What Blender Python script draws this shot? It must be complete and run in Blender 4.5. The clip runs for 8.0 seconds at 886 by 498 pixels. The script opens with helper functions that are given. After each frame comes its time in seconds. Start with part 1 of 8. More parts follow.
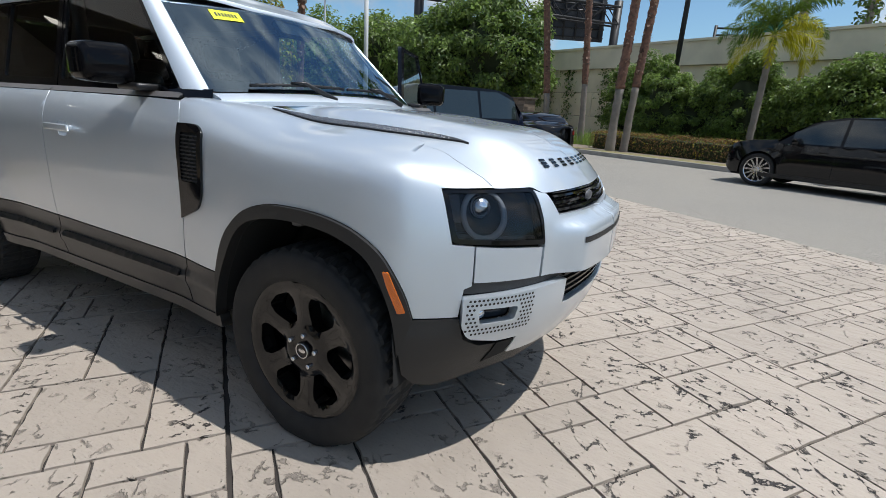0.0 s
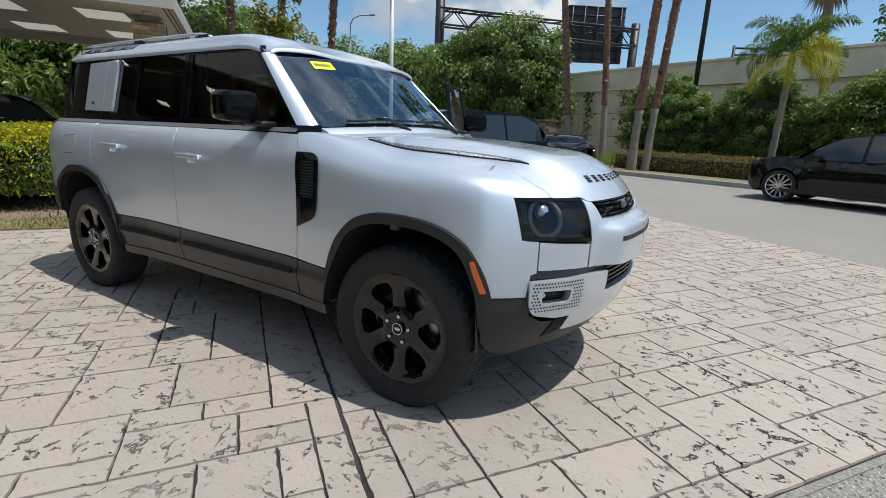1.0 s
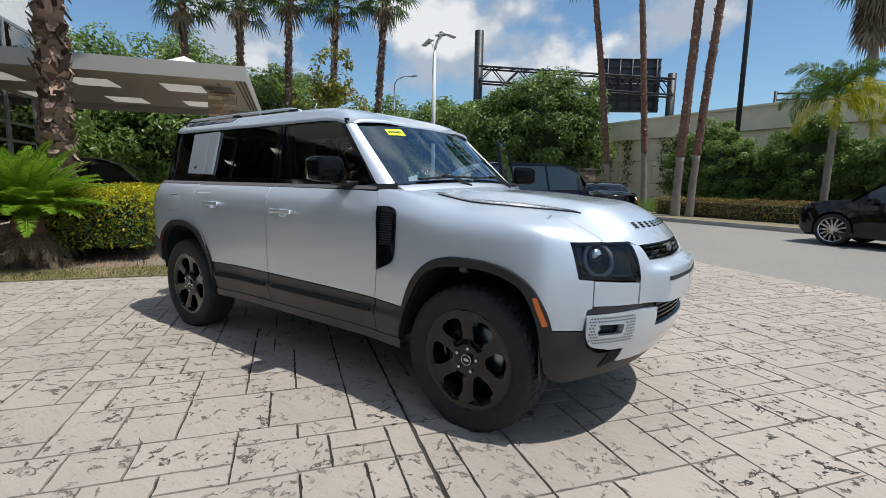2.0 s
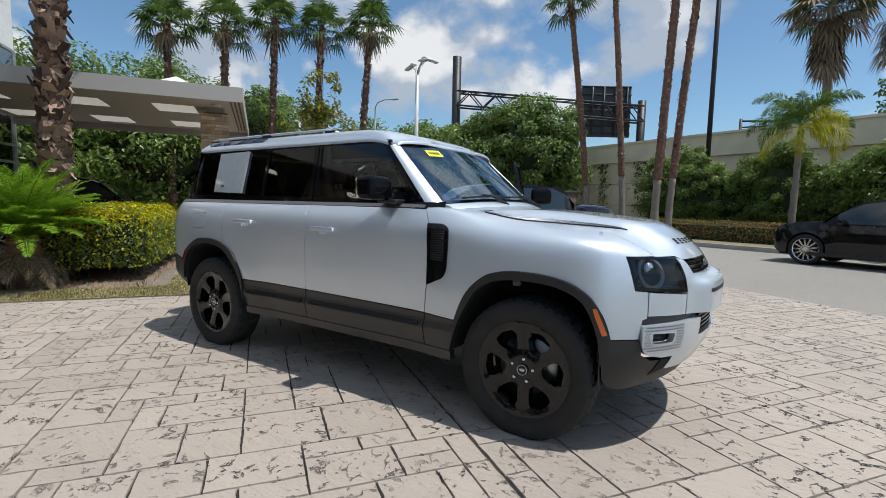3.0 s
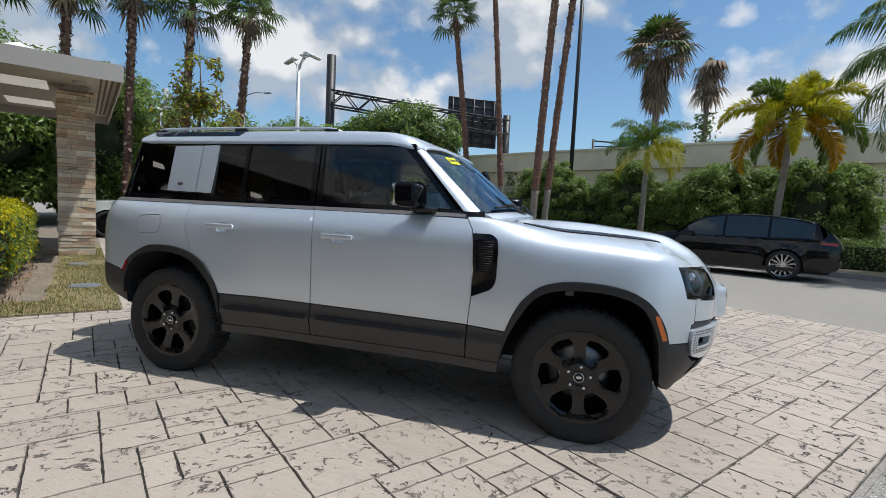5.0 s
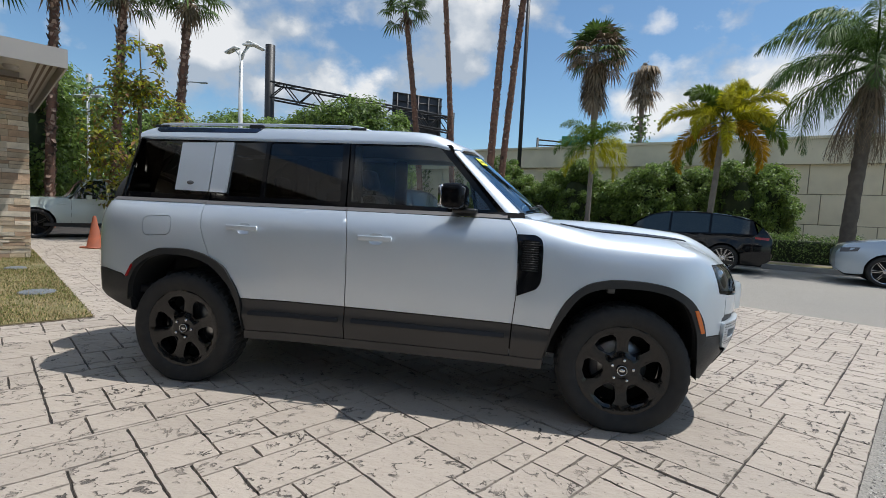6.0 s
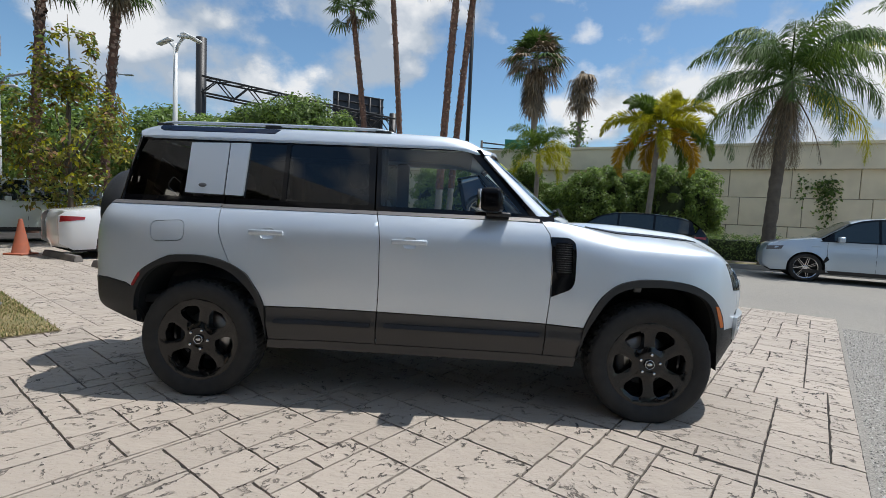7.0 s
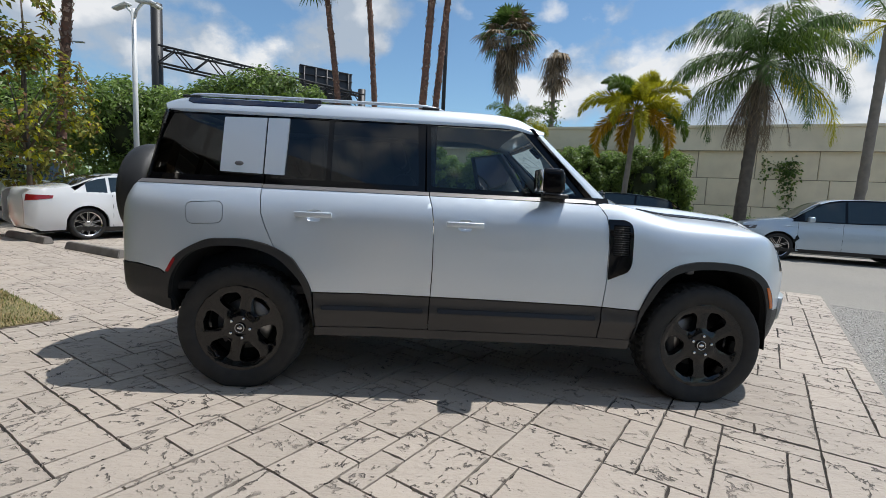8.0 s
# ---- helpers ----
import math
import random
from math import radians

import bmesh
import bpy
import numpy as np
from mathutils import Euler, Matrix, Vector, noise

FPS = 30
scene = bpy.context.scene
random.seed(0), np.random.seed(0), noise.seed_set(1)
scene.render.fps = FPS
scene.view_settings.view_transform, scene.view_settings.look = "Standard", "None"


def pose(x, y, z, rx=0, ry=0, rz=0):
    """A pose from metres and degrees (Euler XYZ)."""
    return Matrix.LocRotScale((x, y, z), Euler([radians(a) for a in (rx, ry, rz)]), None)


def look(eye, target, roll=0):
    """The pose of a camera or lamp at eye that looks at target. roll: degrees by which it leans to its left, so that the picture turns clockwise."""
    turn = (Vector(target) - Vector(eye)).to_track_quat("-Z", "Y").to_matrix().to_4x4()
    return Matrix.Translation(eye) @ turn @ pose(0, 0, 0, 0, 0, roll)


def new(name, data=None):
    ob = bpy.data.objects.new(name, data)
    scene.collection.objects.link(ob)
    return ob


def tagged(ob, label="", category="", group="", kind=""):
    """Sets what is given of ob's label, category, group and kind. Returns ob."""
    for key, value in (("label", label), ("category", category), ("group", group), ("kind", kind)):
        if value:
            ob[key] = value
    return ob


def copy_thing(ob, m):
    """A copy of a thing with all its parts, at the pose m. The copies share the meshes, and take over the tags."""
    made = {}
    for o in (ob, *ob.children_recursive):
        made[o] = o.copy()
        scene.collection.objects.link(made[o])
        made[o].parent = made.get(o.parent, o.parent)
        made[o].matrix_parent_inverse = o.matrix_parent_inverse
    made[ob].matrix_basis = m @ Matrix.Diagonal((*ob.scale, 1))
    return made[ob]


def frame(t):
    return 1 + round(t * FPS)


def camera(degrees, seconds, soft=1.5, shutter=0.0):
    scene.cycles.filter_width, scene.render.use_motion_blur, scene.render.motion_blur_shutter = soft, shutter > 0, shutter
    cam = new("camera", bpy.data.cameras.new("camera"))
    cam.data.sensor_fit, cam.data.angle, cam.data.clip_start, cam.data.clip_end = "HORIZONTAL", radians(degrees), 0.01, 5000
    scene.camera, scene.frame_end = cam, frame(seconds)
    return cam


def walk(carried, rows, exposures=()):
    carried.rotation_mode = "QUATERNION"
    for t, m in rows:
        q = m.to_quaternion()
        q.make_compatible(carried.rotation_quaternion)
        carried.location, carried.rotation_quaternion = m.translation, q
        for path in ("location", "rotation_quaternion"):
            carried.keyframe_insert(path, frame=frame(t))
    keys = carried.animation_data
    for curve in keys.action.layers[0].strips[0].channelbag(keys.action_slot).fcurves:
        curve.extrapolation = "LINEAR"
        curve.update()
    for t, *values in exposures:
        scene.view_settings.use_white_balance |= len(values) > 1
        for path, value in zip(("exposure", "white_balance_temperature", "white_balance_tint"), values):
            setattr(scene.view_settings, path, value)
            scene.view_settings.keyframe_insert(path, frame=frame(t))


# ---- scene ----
from mathutils.bvhtree import BVHTree

cam = camera(85.9, 8.0, soft=0.7)
PATH = [
    (0, (2.74, -2.119, 1.294), (1.826, -0.429, 0.737), 3.4),
    (0.5, (2.736, -2.427, 1.293), (1.78, -0.756, 0.75), 3.0),
    (1, (2.788, -2.658, 1.311), (1.788, -0.992, 0.837), 2.3),
    (1.5, (2.876, -2.837, 1.327), (1.802, -1.194, 0.94), 1.4),
    (2, (2.853, -3.014, 1.336), (1.691, -1.41, 1.058), 1.0),
    (2.2, (2.816, -3.112, 1.337), (1.645, -1.509, 1.094), 0.9),
    (3.3, (2.386, -3.417, 1.301), (1.374, -1.7, 1.131), 1.3),
    (3.5, (2.261, -3.428, 1.306), (1.307, -1.679, 1.139), 1.3),
    (4, (1.989, -3.532, 1.292), (1.158, -1.721, 1.115), 2.3),
    (4.5, (1.745, -3.693, 1.32), (1.077, -1.815, 1.16), 3.0),
    (4.7, (1.661, -3.735, 1.314), (1.028, -1.844, 1.159), 2.9),
    (5.8, (0.983, -3.884, 1.302), (0.603, -1.927, 1.144), 2.7),
    (6, (0.868, -3.943, 1.308), (0.536, -1.977, 1.151), 2.7),
    (6.5, (0.593, -4.03, 1.303), (0.402, -2.045, 1.148), 2.5),
    (7, (0.242, -4.04, 1.296), (0.166, -2.046, 1.156), 2.6),
    (7.5, (-0.085, -4.021, 1.275), (-0.044, -2.026, 1.139), 2.8),
    (8, (-0.339, -3.941, 1.286), (-0.269, -1.955, 1.065), 2.8),
]
walk(cam, [(t, look(eye, target, roll)) for t, eye, target, roll in PATH])

# ---------------------------------------------------------------- world and sun
SUN_DIR = Vector((0.38, 0.12, 1.0))          # towards the sun
world = bpy.data.worlds.new("sky")
scene.world = world
world.use_nodes = True
wn, wl = world.node_tree.nodes, world.node_tree.links


def wnode(kind, **values):
    n = wn.new(kind)
    for k, v in values.items():
        n.inputs[k].default_value = v
    return n


def wmath(op, a, b=None):
    n = wn.new("ShaderNodeMath")
    n.operation = op
    for i, v in enumerate((a, b)):
        if v is None:
            continue
        if isinstance(v, (int, float)):
            n.inputs[i].default_value = v
        else:
            wl.new(v, n.inputs[i])
    return n.outputs[0]


sky = wn.new("ShaderNodeTexSky")
sky.sky_type, sky.sun_disc = "NISHITA", False
sky.sun_elevation = math.asin(SUN_DIR.normalized().z)
sky.sun_rotation = math.atan2(SUN_DIR.x, SUN_DIR.y)
sky.air_density, sky.dust_density, sky.ozone_density = 1.0, 0.6, 1.5
blue = wn.new("ShaderNodeMixRGB")
blue.blend_type = "MULTIPLY"
blue.inputs[0].default_value = 1.0
blue.inputs[2].default_value = (0.096, 0.119, 0.128, 1)
wl.new(sky.outputs[0], blue.inputs[1])
coord = wn.new("ShaderNodeTexCoord")
sep = wn.new("ShaderNodeSeparateXYZ")
wl.new(coord.outputs["Generated"], sep.inputs[0])
low = wmath("POWER", wmath("SUBTRACT", 1.0, wmath("MAXIMUM", sep.outputs[2], 0.0)), 5.0)


def cloud_noise(shift, size, detail, rough):
    """Billows over the whole sky, flattened towards the ground; shift moves them towards the sun."""
    mp = wn.new("ShaderNodeMapping")
    mp.inputs["Location"].default_value = (shift * 0.36 + 5.3, shift * 0.11 + 1.7, shift * 1.5 + 2.2)
    mp.inputs["Scale"].default_value = (1.0, 1.0, 1.35)
    wl.new(coord.outputs["Generated"], mp.inputs["Vector"])
    n = wnode("ShaderNodeTexNoise", Scale=size, Detail=detail, Roughness=rough)
    wl.new(mp.outputs[0], n.inputs["Vector"])
    puff = wn.new("ShaderNodeTexVoronoi")
    puff.feature = "SMOOTH_F1"
    for key, value in (("Scale", size * 3.1), ("Detail", 2.0), ("Roughness", 0.55), ("Smoothness", 0.7)):
        puff.inputs[key].default_value = value
    wl.new(mp.outputs[0], puff.inputs["Vector"])
    return wmath("ADD", n.outputs[0], wmath("MULTIPLY", wmath("SUBTRACT", 0.42, puff.outputs[0]), 0.22))


billow = cloud_noise(0.0, 1.9, 9.0, 0.60)
cover = wn.new("ShaderNodeValToRGB")
cover.color_ramp.elements[0].position, cover.color_ramp.elements[1].position = 0.405, 0.490
cover.color_ramp.elements[1].color = (0.93, 0.93, 0.93, 1)
wl.new(wmath("ADD", billow, wmath("MULTIPLY", low, 0.065)), cover.inputs[0])
lit = wmath("ADD", wmath("MULTIPLY", wmath("SUBTRACT", billow, cloud_noise(0.06, 1.9, 5.0, 0.5)), 3.0), wmath("ADD", cloud_noise(0.4, 5.2, 6.0, 0.55), 0.02))
body = wn.new("ShaderNodeValToRGB")
body.color_ramp.elements[0].position, body.color_ramp.elements[0].color = 0.30, (0.43, 0.50, 0.59, 1)
body.color_ramp.elements[1].position, body.color_ramp.elements[1].color = 0.66, (0.86, 0.87, 0.88, 1)
wl.new(lit, body.inputs[0])
mixed = wn.new("ShaderNodeMixRGB")
wl.new(cover.outputs[0], mixed.inputs[0])
wl.new(blue.outputs[0], mixed.inputs[1])
wl.new(body.outputs[0], mixed.inputs[2])
wl.new(mixed.outputs[0], wn["Background"].inputs[0])
wn["Background"].inputs[1].default_value = 1.0

sun = new("sun", bpy.data.lights.new("sun", "SUN"))
sun.data.energy, sun.data.angle, sun.data.color = 4.2, radians(0.55), (1.0, 0.985, 0.965)
sun.matrix_world = look(SUN_DIR * 20, (0, 0, 0))

# ---------------------------------------------------------------- materials


def material(name, color, rough=0.6, metal=0.0, vary=0.0, scale=8.0, grain=0.0, grain_scale=120.0, bump=0.0, bump_scale=60.0,
             coat=0.0, spec=0.5, tint=None, each=0.0, island=0.0, rough_vary=0.0, translucent=0.0):
    """A procedural surface: colour with broad and fine variation, relief, and a random shift for each piece."""
    m = bpy.data.materials.new(name)
    m.use_nodes = True
    n, l = m.node_tree.nodes, m.node_tree.links
    b = n["Principled BSDF"]
    b.inputs["Roughness"].default_value, b.inputs["Metallic"].default_value = rough, metal
    b.inputs["Coat Weight"].default_value, b.inputs["Coat Roughness"].default_value = coat, 0.04
    b.inputs["Specular IOR Level"].default_value = spec
    tc = n.new("ShaderNodeTexCoord")
    base = None
    dark = tint or tuple(c * 0.55 for c in color)

    def noise_of(s, detail=5.0):
        t = n.new("ShaderNodeTexNoise")
        t.inputs["Scale"].default_value, t.inputs["Detail"].default_value = s, detail
        l.new(tc.outputs["Object"], t.inputs["Vector"])
        return t.outputs[0]

    rgb = n.new("ShaderNodeRGB")
    rgb.outputs[0].default_value = (*color, 1)
    base = rgb.outputs[0]

    def mix(fac, a, second, amount):
        ramp = n.new("ShaderNodeMapRange")
        ramp.inputs["From Min"].default_value, ramp.inputs["From Max"].default_value = 0.38, 0.66
        ramp.inputs["To Max"].default_value = amount
        l.new(fac, ramp.inputs["Value"])
        x = n.new("ShaderNodeMixRGB")
        l.new(ramp.outputs[0], x.inputs[0])
        l.new(a, x.inputs[1])
        x.inputs[2].default_value = (*second, 1)
        return x.outputs[0]

    if vary:
        base = mix(noise_of(scale), base, dark, vary)
    if grain:
        base = mix(noise_of(grain_scale, 3.0), base, tuple(c * 0.35 for c in color), grain)
    if each or island:
        hsv = n.new("ShaderNodeHueSaturation")
        r = n.new("ShaderNodeMapRange")
        amount = each or island
        r.inputs["To Min"].default_value, r.inputs["To Max"].default_value = 1 - amount, 1 + amount
        if each:
            l.new(n.new("ShaderNodeObjectInfo").outputs["Random"], r.inputs["Value"])
        else:
            l.new(n.new("ShaderNodeNewGeometry").outputs["Random Per Island"], r.inputs["Value"])
        l.new(r.outputs[0], hsv.inputs["Value"])
        l.new(base, hsv.inputs["Color"])
        base = hsv.outputs[0]
    l.new(base, b.inputs["Base Color"])
    if rough_vary:
        r = n.new("ShaderNodeMapRange")
        r.inputs["To Min"].default_value, r.inputs["To Max"].default_value = rough - rough_vary, rough + rough_vary
        l.new(noise_of(scale * 2.3), r.inputs["Value"])
        l.new(r.outputs[0], b.inputs["Roughness"])
    if bump:
        bp = n.new("ShaderNodeBump")
        bp.inputs["Strength"].default_value, bp.inputs["Distance"].default_value = bump, 0.01
        l.new(noise_of(bump_scale, 6.0), bp.inputs["Height"])
        l.new(bp.outputs[0], b.inputs["Normal"])
    if translucent:
        tr = n.new("ShaderNodeBsdfTranslucent")
        l.new(base, tr.inputs[0])
        ad = n.new("ShaderNodeMixShader")
        ad.inputs[0].default_value = translucent
        l.new(b.outputs[0], ad.inputs[1])
        l.new(tr.outputs[0], ad.inputs[2])
        l.new(ad.outputs[0], n["Material Output"].inputs[0])
    return m


def glass_material(name, tint, ior=1.5, sheen=(1, 1, 1)):
    m = bpy.data.materials.new(name)
    m.use_nodes = True
    n, l = m.node_tree.nodes, m.node_tree.links
    n.remove(n["Principled BSDF"])
    clear, gloss, mixer, fres = (n.new("ShaderNodeBsdfTransparent"), n.new("ShaderNodeBsdfGlossy"), n.new("ShaderNodeMixShader"),
                                 n.new("ShaderNodeFresnel"))
    clear.inputs[0].default_value = (*tint, 1)
    gloss.inputs["Color"].default_value = (*sheen, 1)
    gloss.inputs["Roughness"].default_value = 0.0
    fres.inputs[0].default_value = ior
    l.new(fres.outputs[0], mixer.inputs[0])
    l.new(clear.outputs[0], mixer.inputs[1])
    l.new(gloss.outputs[0], mixer.inputs[2])
    l.new(mixer.outputs[0], n["Material Output"].inputs[0])
    return m


def paint_material(name, color, metal=0.75, rough=0.34):
    """Metallic car paint: flakes under a clear coat."""
    m = material(name, color, rough=rough, metal=metal, coat=1.0, vary=0.06, scale=1.5)
    m.node_tree.nodes["Principled BSDF"].inputs["Coat Roughness"].default_value = 0.03
    return m


SILVER = paint_material("silver_paint", (0.635, 0.695, 0.75), metal=0.62, rough=0.45)
BLACK_PAINT = material("black_paint", (0.006, 0.006, 0.007), rough=0.07, coat=0.0, spec=0.42)
NAVY_PAINT = material("dark_blue_paint", (0.008, 0.012, 0.028), rough=0.10, spec=0.4)
WHITE_PAINT = material("white_paint", (0.78, 0.78, 0.77), rough=0.25, coat=1.0)
BLUE_GREY_PAINT = paint_material("blue_grey_paint", (0.42, 0.50, 0.58), metal=0.6)
SAGE_PAINT = material("sage_paint", (0.50, 0.56, 0.52), rough=0.25, coat=1.0)
GLOSS_BLACK = material("gloss_black", (0.005, 0.005, 0.006), rough=0.06, spec=0.30)
MIRROR_BLACK = material("mirror_shell_black", (0.004, 0.004, 0.005), rough=0.05, spec=0.14)
PLASTIC = material("dark_plastic", (0.019, 0.019, 0.019), rough=0.52, vary=0.35, scale=5.0, bump=0.15, bump_scale=700.0)
GREY_PLASTIC = material("grey_plastic", (0.10, 0.10, 0.105), rough=0.45, vary=0.2)
SILL_PAINT = material("satin_sill_paint", (0.036, 0.034, 0.033), rough=0.34, vary=0.25, scale=3.0)
RUBBER = material("tyre_rubber", (0.013, 0.013, 0.013), rough=0.78, vary=0.5, scale=14.0, tint=(0.028, 0.026, 0.024), bump=0.2, bump_scale=260.0)
TRIM_RUBBER = material("window_trim", (0.012, 0.012, 0.013), rough=0.4)
STRIP = material("satin_waist_strip", (0.17, 0.16, 0.155), rough=0.45, metal=0.4)
RIM_BLACK = material("gloss_black_alloy", (0.004, 0.004, 0.0045), rough=0.09, coat=0.0, spec=0.5)
CHROME = material("bright_metal", (0.75, 0.75, 0.76), rough=0.16, metal=1.0)
STEEL = material("brake_steel", (0.42, 0.41, 0.40), rough=0.35, metal=1.0, vary=0.4, scale=30.0)
INTERIOR = material("cabin_trim", (0.018, 0.018, 0.020), rough=0.6, vary=0.4, scale=12.0)
LEATHER = material("black_leather", (0.028, 0.027, 0.027), rough=0.45, bump=0.3, bump_scale=180.0)
PALE_TRIM = material("pale_cabin_trim", (0.16, 0.155, 0.15), rough=0.7, vary=0.2)
# Near-black, with the shade under and inside the cars put into the colour.
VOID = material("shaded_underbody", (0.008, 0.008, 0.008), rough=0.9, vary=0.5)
WINDSCREEN = glass_material("windscreen_glass", (0.60, 0.80, 0.90), 2.7, (0.66, 0.84, 1.0))
SIDE_GLASS = glass_material("front_door_glass", (0.60, 0.69, 0.69), 1.6)
PRIVACY = glass_material("privacy_glass", (0.11, 0.125, 0.13), 1.55)
AMBER = material("amber_lens", (0.75, 0.17, 0.02), rough=0.2, coat=0.6, bump=0.3, bump_scale=300.0)
CAR_GLASS = material("tinted_car_glass", (0.016, 0.024, 0.025), rough=0.03, spec=0.9)
RED_LENS = material("red_lens", (0.30, 0.01, 0.012), rough=0.2, coat=0.6)
YELLOW = material("yellow_film", (0.85, 0.90, 0.02), rough=0.5)
INK = material("black_ink", (0.02, 0.02, 0.02), rough=0.6)

# ---------------------------------------------------------------- mesh helpers


def add_mesh(name, bm, mat, parent=None, label="", smooth=True):
    me = bpy.data.meshes.new(name)
    if smooth:
        for f in bm.faces:
            f.smooth = True
    bm.to_mesh(me)
    bm.free()
    for x in (mat if isinstance(mat, (list, tuple)) else (mat,)):
        me.materials.append(x)
    ob = new(name, me)
    ob.parent = parent
    if label:
        ob["label"] = label
    return ob


def part(name, bm, mat, parent, label="", smooth=True):
    return add_mesh(name, bm, mat, parent, label, smooth)


def thing(name, label, category, group="", kind="", m=None):
    """An Empty that carries the parts of one thing."""
    ob = new(name)
    ob.empty_display_size = 0.2
    if m is not None:
        ob.matrix_world = m
    return tagged(ob, label, category, group, kind)


def hermite(xs, ys):
    """A smooth curve through the points that does not overshoot."""
    xs, ys = [float(v) for v in xs], [float(v) for v in ys]
    d = [(ys[i + 1] - ys[i]) / (xs[i + 1] - xs[i]) for i in range(len(xs) - 1)]
    t = [d[0]] + [0.0 if d[i - 1] * d[i] <= 0 else 2 * d[i - 1] * d[i] / (d[i - 1] + d[i]) for i in range(1, len(d))] + [d[-1]]

    def f(x):
        if x <= xs[0]:
            return ys[0]
        if x >= xs[-1]:
            return ys[-1]
        lo, hi = 0, len(xs) - 1
        while hi - lo > 1:
            mid = (lo + hi) // 2
            if xs[mid] <= x:
                lo = mid
            else:
                hi = mid
        h = xs[hi] - xs[lo]
        u = (x - xs[lo]) / h
        return (ys[lo] * (1 + 2 * u) * (1 - u) ** 2 + h * t[lo] * u * (1 - u) ** 2 + ys[hi] * u * u * (3 - 2 * u) - h * t[hi] * u * u * (1 - u))
    return f


def sstep(a, b, x):
    u = min(1.0, max(0.0, (x - a) / (b - a)))
    return u * u * (3 - 2 * u)


def box_bm(x0, x1, y0, y1, z0, z1, bevel=0.0, bm=None, segments=2):
    bm = bm or bmesh.new()
    made = bmesh.ops.create_cube(bm, size=1)["verts"]
    bmesh.ops.transform(bm, matrix=Matrix.LocRotScale(((x0 + x1) / 2, (y0 + y1) / 2, (z0 + z1) / 2), None, (x1 - x0, y1 - y0, z1 - z0)), verts=made)
    if bevel:
        edges = list({e for v in made for e in v.link_edges})
        bmesh.ops.bevel(bm, geom=edges, offset=bevel, segments=segments, affect="EDGES", profile=0.5)
    return bm


def tube_bm(points, radius, sides=10, bm=None, cap=True):
    """A tube along points; radius is a number or one for each point."""
    bm = bm or bmesh.new()
    pts = [Vector(p) for p in points]
    rad = radius if isinstance(radius, (list, tuple)) else [radius] * len(pts)
    rings = []
    side = None
    for i, p in enumerate(pts):
        d = (pts[min(i + 1, len(pts) - 1)] - pts[max(i - 1, 0)]).normalized()
        if side is None:
            side = d.cross(Vector((0, 0, 1)) if abs(d.z) < 0.9 else Vector((1, 0, 0))).normalized()
        side = (side - d * side.dot(d)).normalized()
        other = d.cross(side)
        rings.append([bm.verts.new(p + (side * math.cos(a) + other * math.sin(a)) * rad[i]) for a in [2 * math.pi * k / sides for k in range(sides)]])
    for a, b in zip(rings, rings[1:]):
        for k in range(sides):
            bm.faces.new((a[k], a[(k + 1) % sides], b[(k + 1) % sides], b[k]))
    if cap:
        bm.faces.new(list(reversed(rings[0])))
        bm.faces.new(rings[-1])
    return bm


def lathe_bm(profile, segments=64, axis="y", bm=None, wobble=None):
    """Turns (radius, along) pairs about the axis y or z."""
    bm = bm or bmesh.new()
    rings = []
    for k in range(segments):
        a = 2 * math.pi * k / segments
        ring = []
        for i, (r, h) in enumerate(profile):
            if wobble:
                r, h = wobble(k, i, r, h)
            ring.append(bm.verts.new((r * math.cos(a), h, r * math.sin(a)) if axis == "y" else (r * math.cos(a), r * math.sin(a), h)))
        rings.append(ring)
    for k in range(segments):
        p, q = rings[k], rings[(k + 1) % segments]
        for i in range(len(profile) - 1):
            bm.faces.new((p[i], q[i], q[i + 1], p[i + 1]))
    return bm


def inside(poly, x, y):
    hit = False
    j = len(poly) - 1
    for i in range(len(poly)):
        (xi, yi), (xj, yj) = poly[i], poly[j]
        if (yi > y) != (yj > y) and x < (xj - xi) * (y - yi) / (yj - yi) + xi:
            hit = not hit
        j = i
    return hit


def dense(poly, step):
    out = []
    for i in range(len(poly)):
        a, b = Vector(poly[i]), Vector(poly[(i + 1) % len(poly)])
        n = max(1, int((b - a).length / step))
        out += [tuple(a + (b - a) * k / n) for k in range(n)]
    return out


def shrink(poly, d):
    """The outline moved inwards by d."""
    area = sum(poly[i][0] * poly[(i + 1) % len(poly)][1] - poly[(i + 1) % len(poly)][0] * poly[i][1] for i in range(len(poly)))
    s = 1 if area > 0 else -1
    out = []
    for i in range(len(poly)):
        p, c, q = Vector(poly[i - 1]), Vector(poly[i]), Vector(poly[(i + 1) % len(poly)])
        e, f = (c - p), (q - c)
        if e.length < 1e-9 or f.length < 1e-9:
            out.append(tuple(c))
            continue
        n1, n2 = Vector((-e.y, e.x)).normalized() * s, Vector((-f.y, f.x)).normalized() * s
        b = n1 + n2
        b = b / max(0.35, b.dot(n1)) if b.length > 1e-6 else n1
        out.append((c.x + b.x * d, c.y + b.y * d))
    return out


def rounded(poly, radius, steps=4):
    """Corners cut round. radius: a number, or one for each corner."""
    out = []
    for i in range(len(poly)):
        r = radius[i] if isinstance(radius, (list, tuple)) else radius
        p, c, q = Vector(poly[i - 1]), Vector(poly[i]), Vector(poly[(i + 1) % len(poly)])
        r = min(r, (p - c).length * 0.48, (q - c).length * 0.48)
        if r < 1e-4:
            out.append(tuple(c))
            continue
        a, b = c + (p - c).normalized() * r, c + (q - c).normalized() * r
        for k in range(steps + 1):
            u = k / steps
            out.append(tuple(a * (1 - u) ** 2 + c * 2 * u * (1 - u) + b * u * u))
    return out


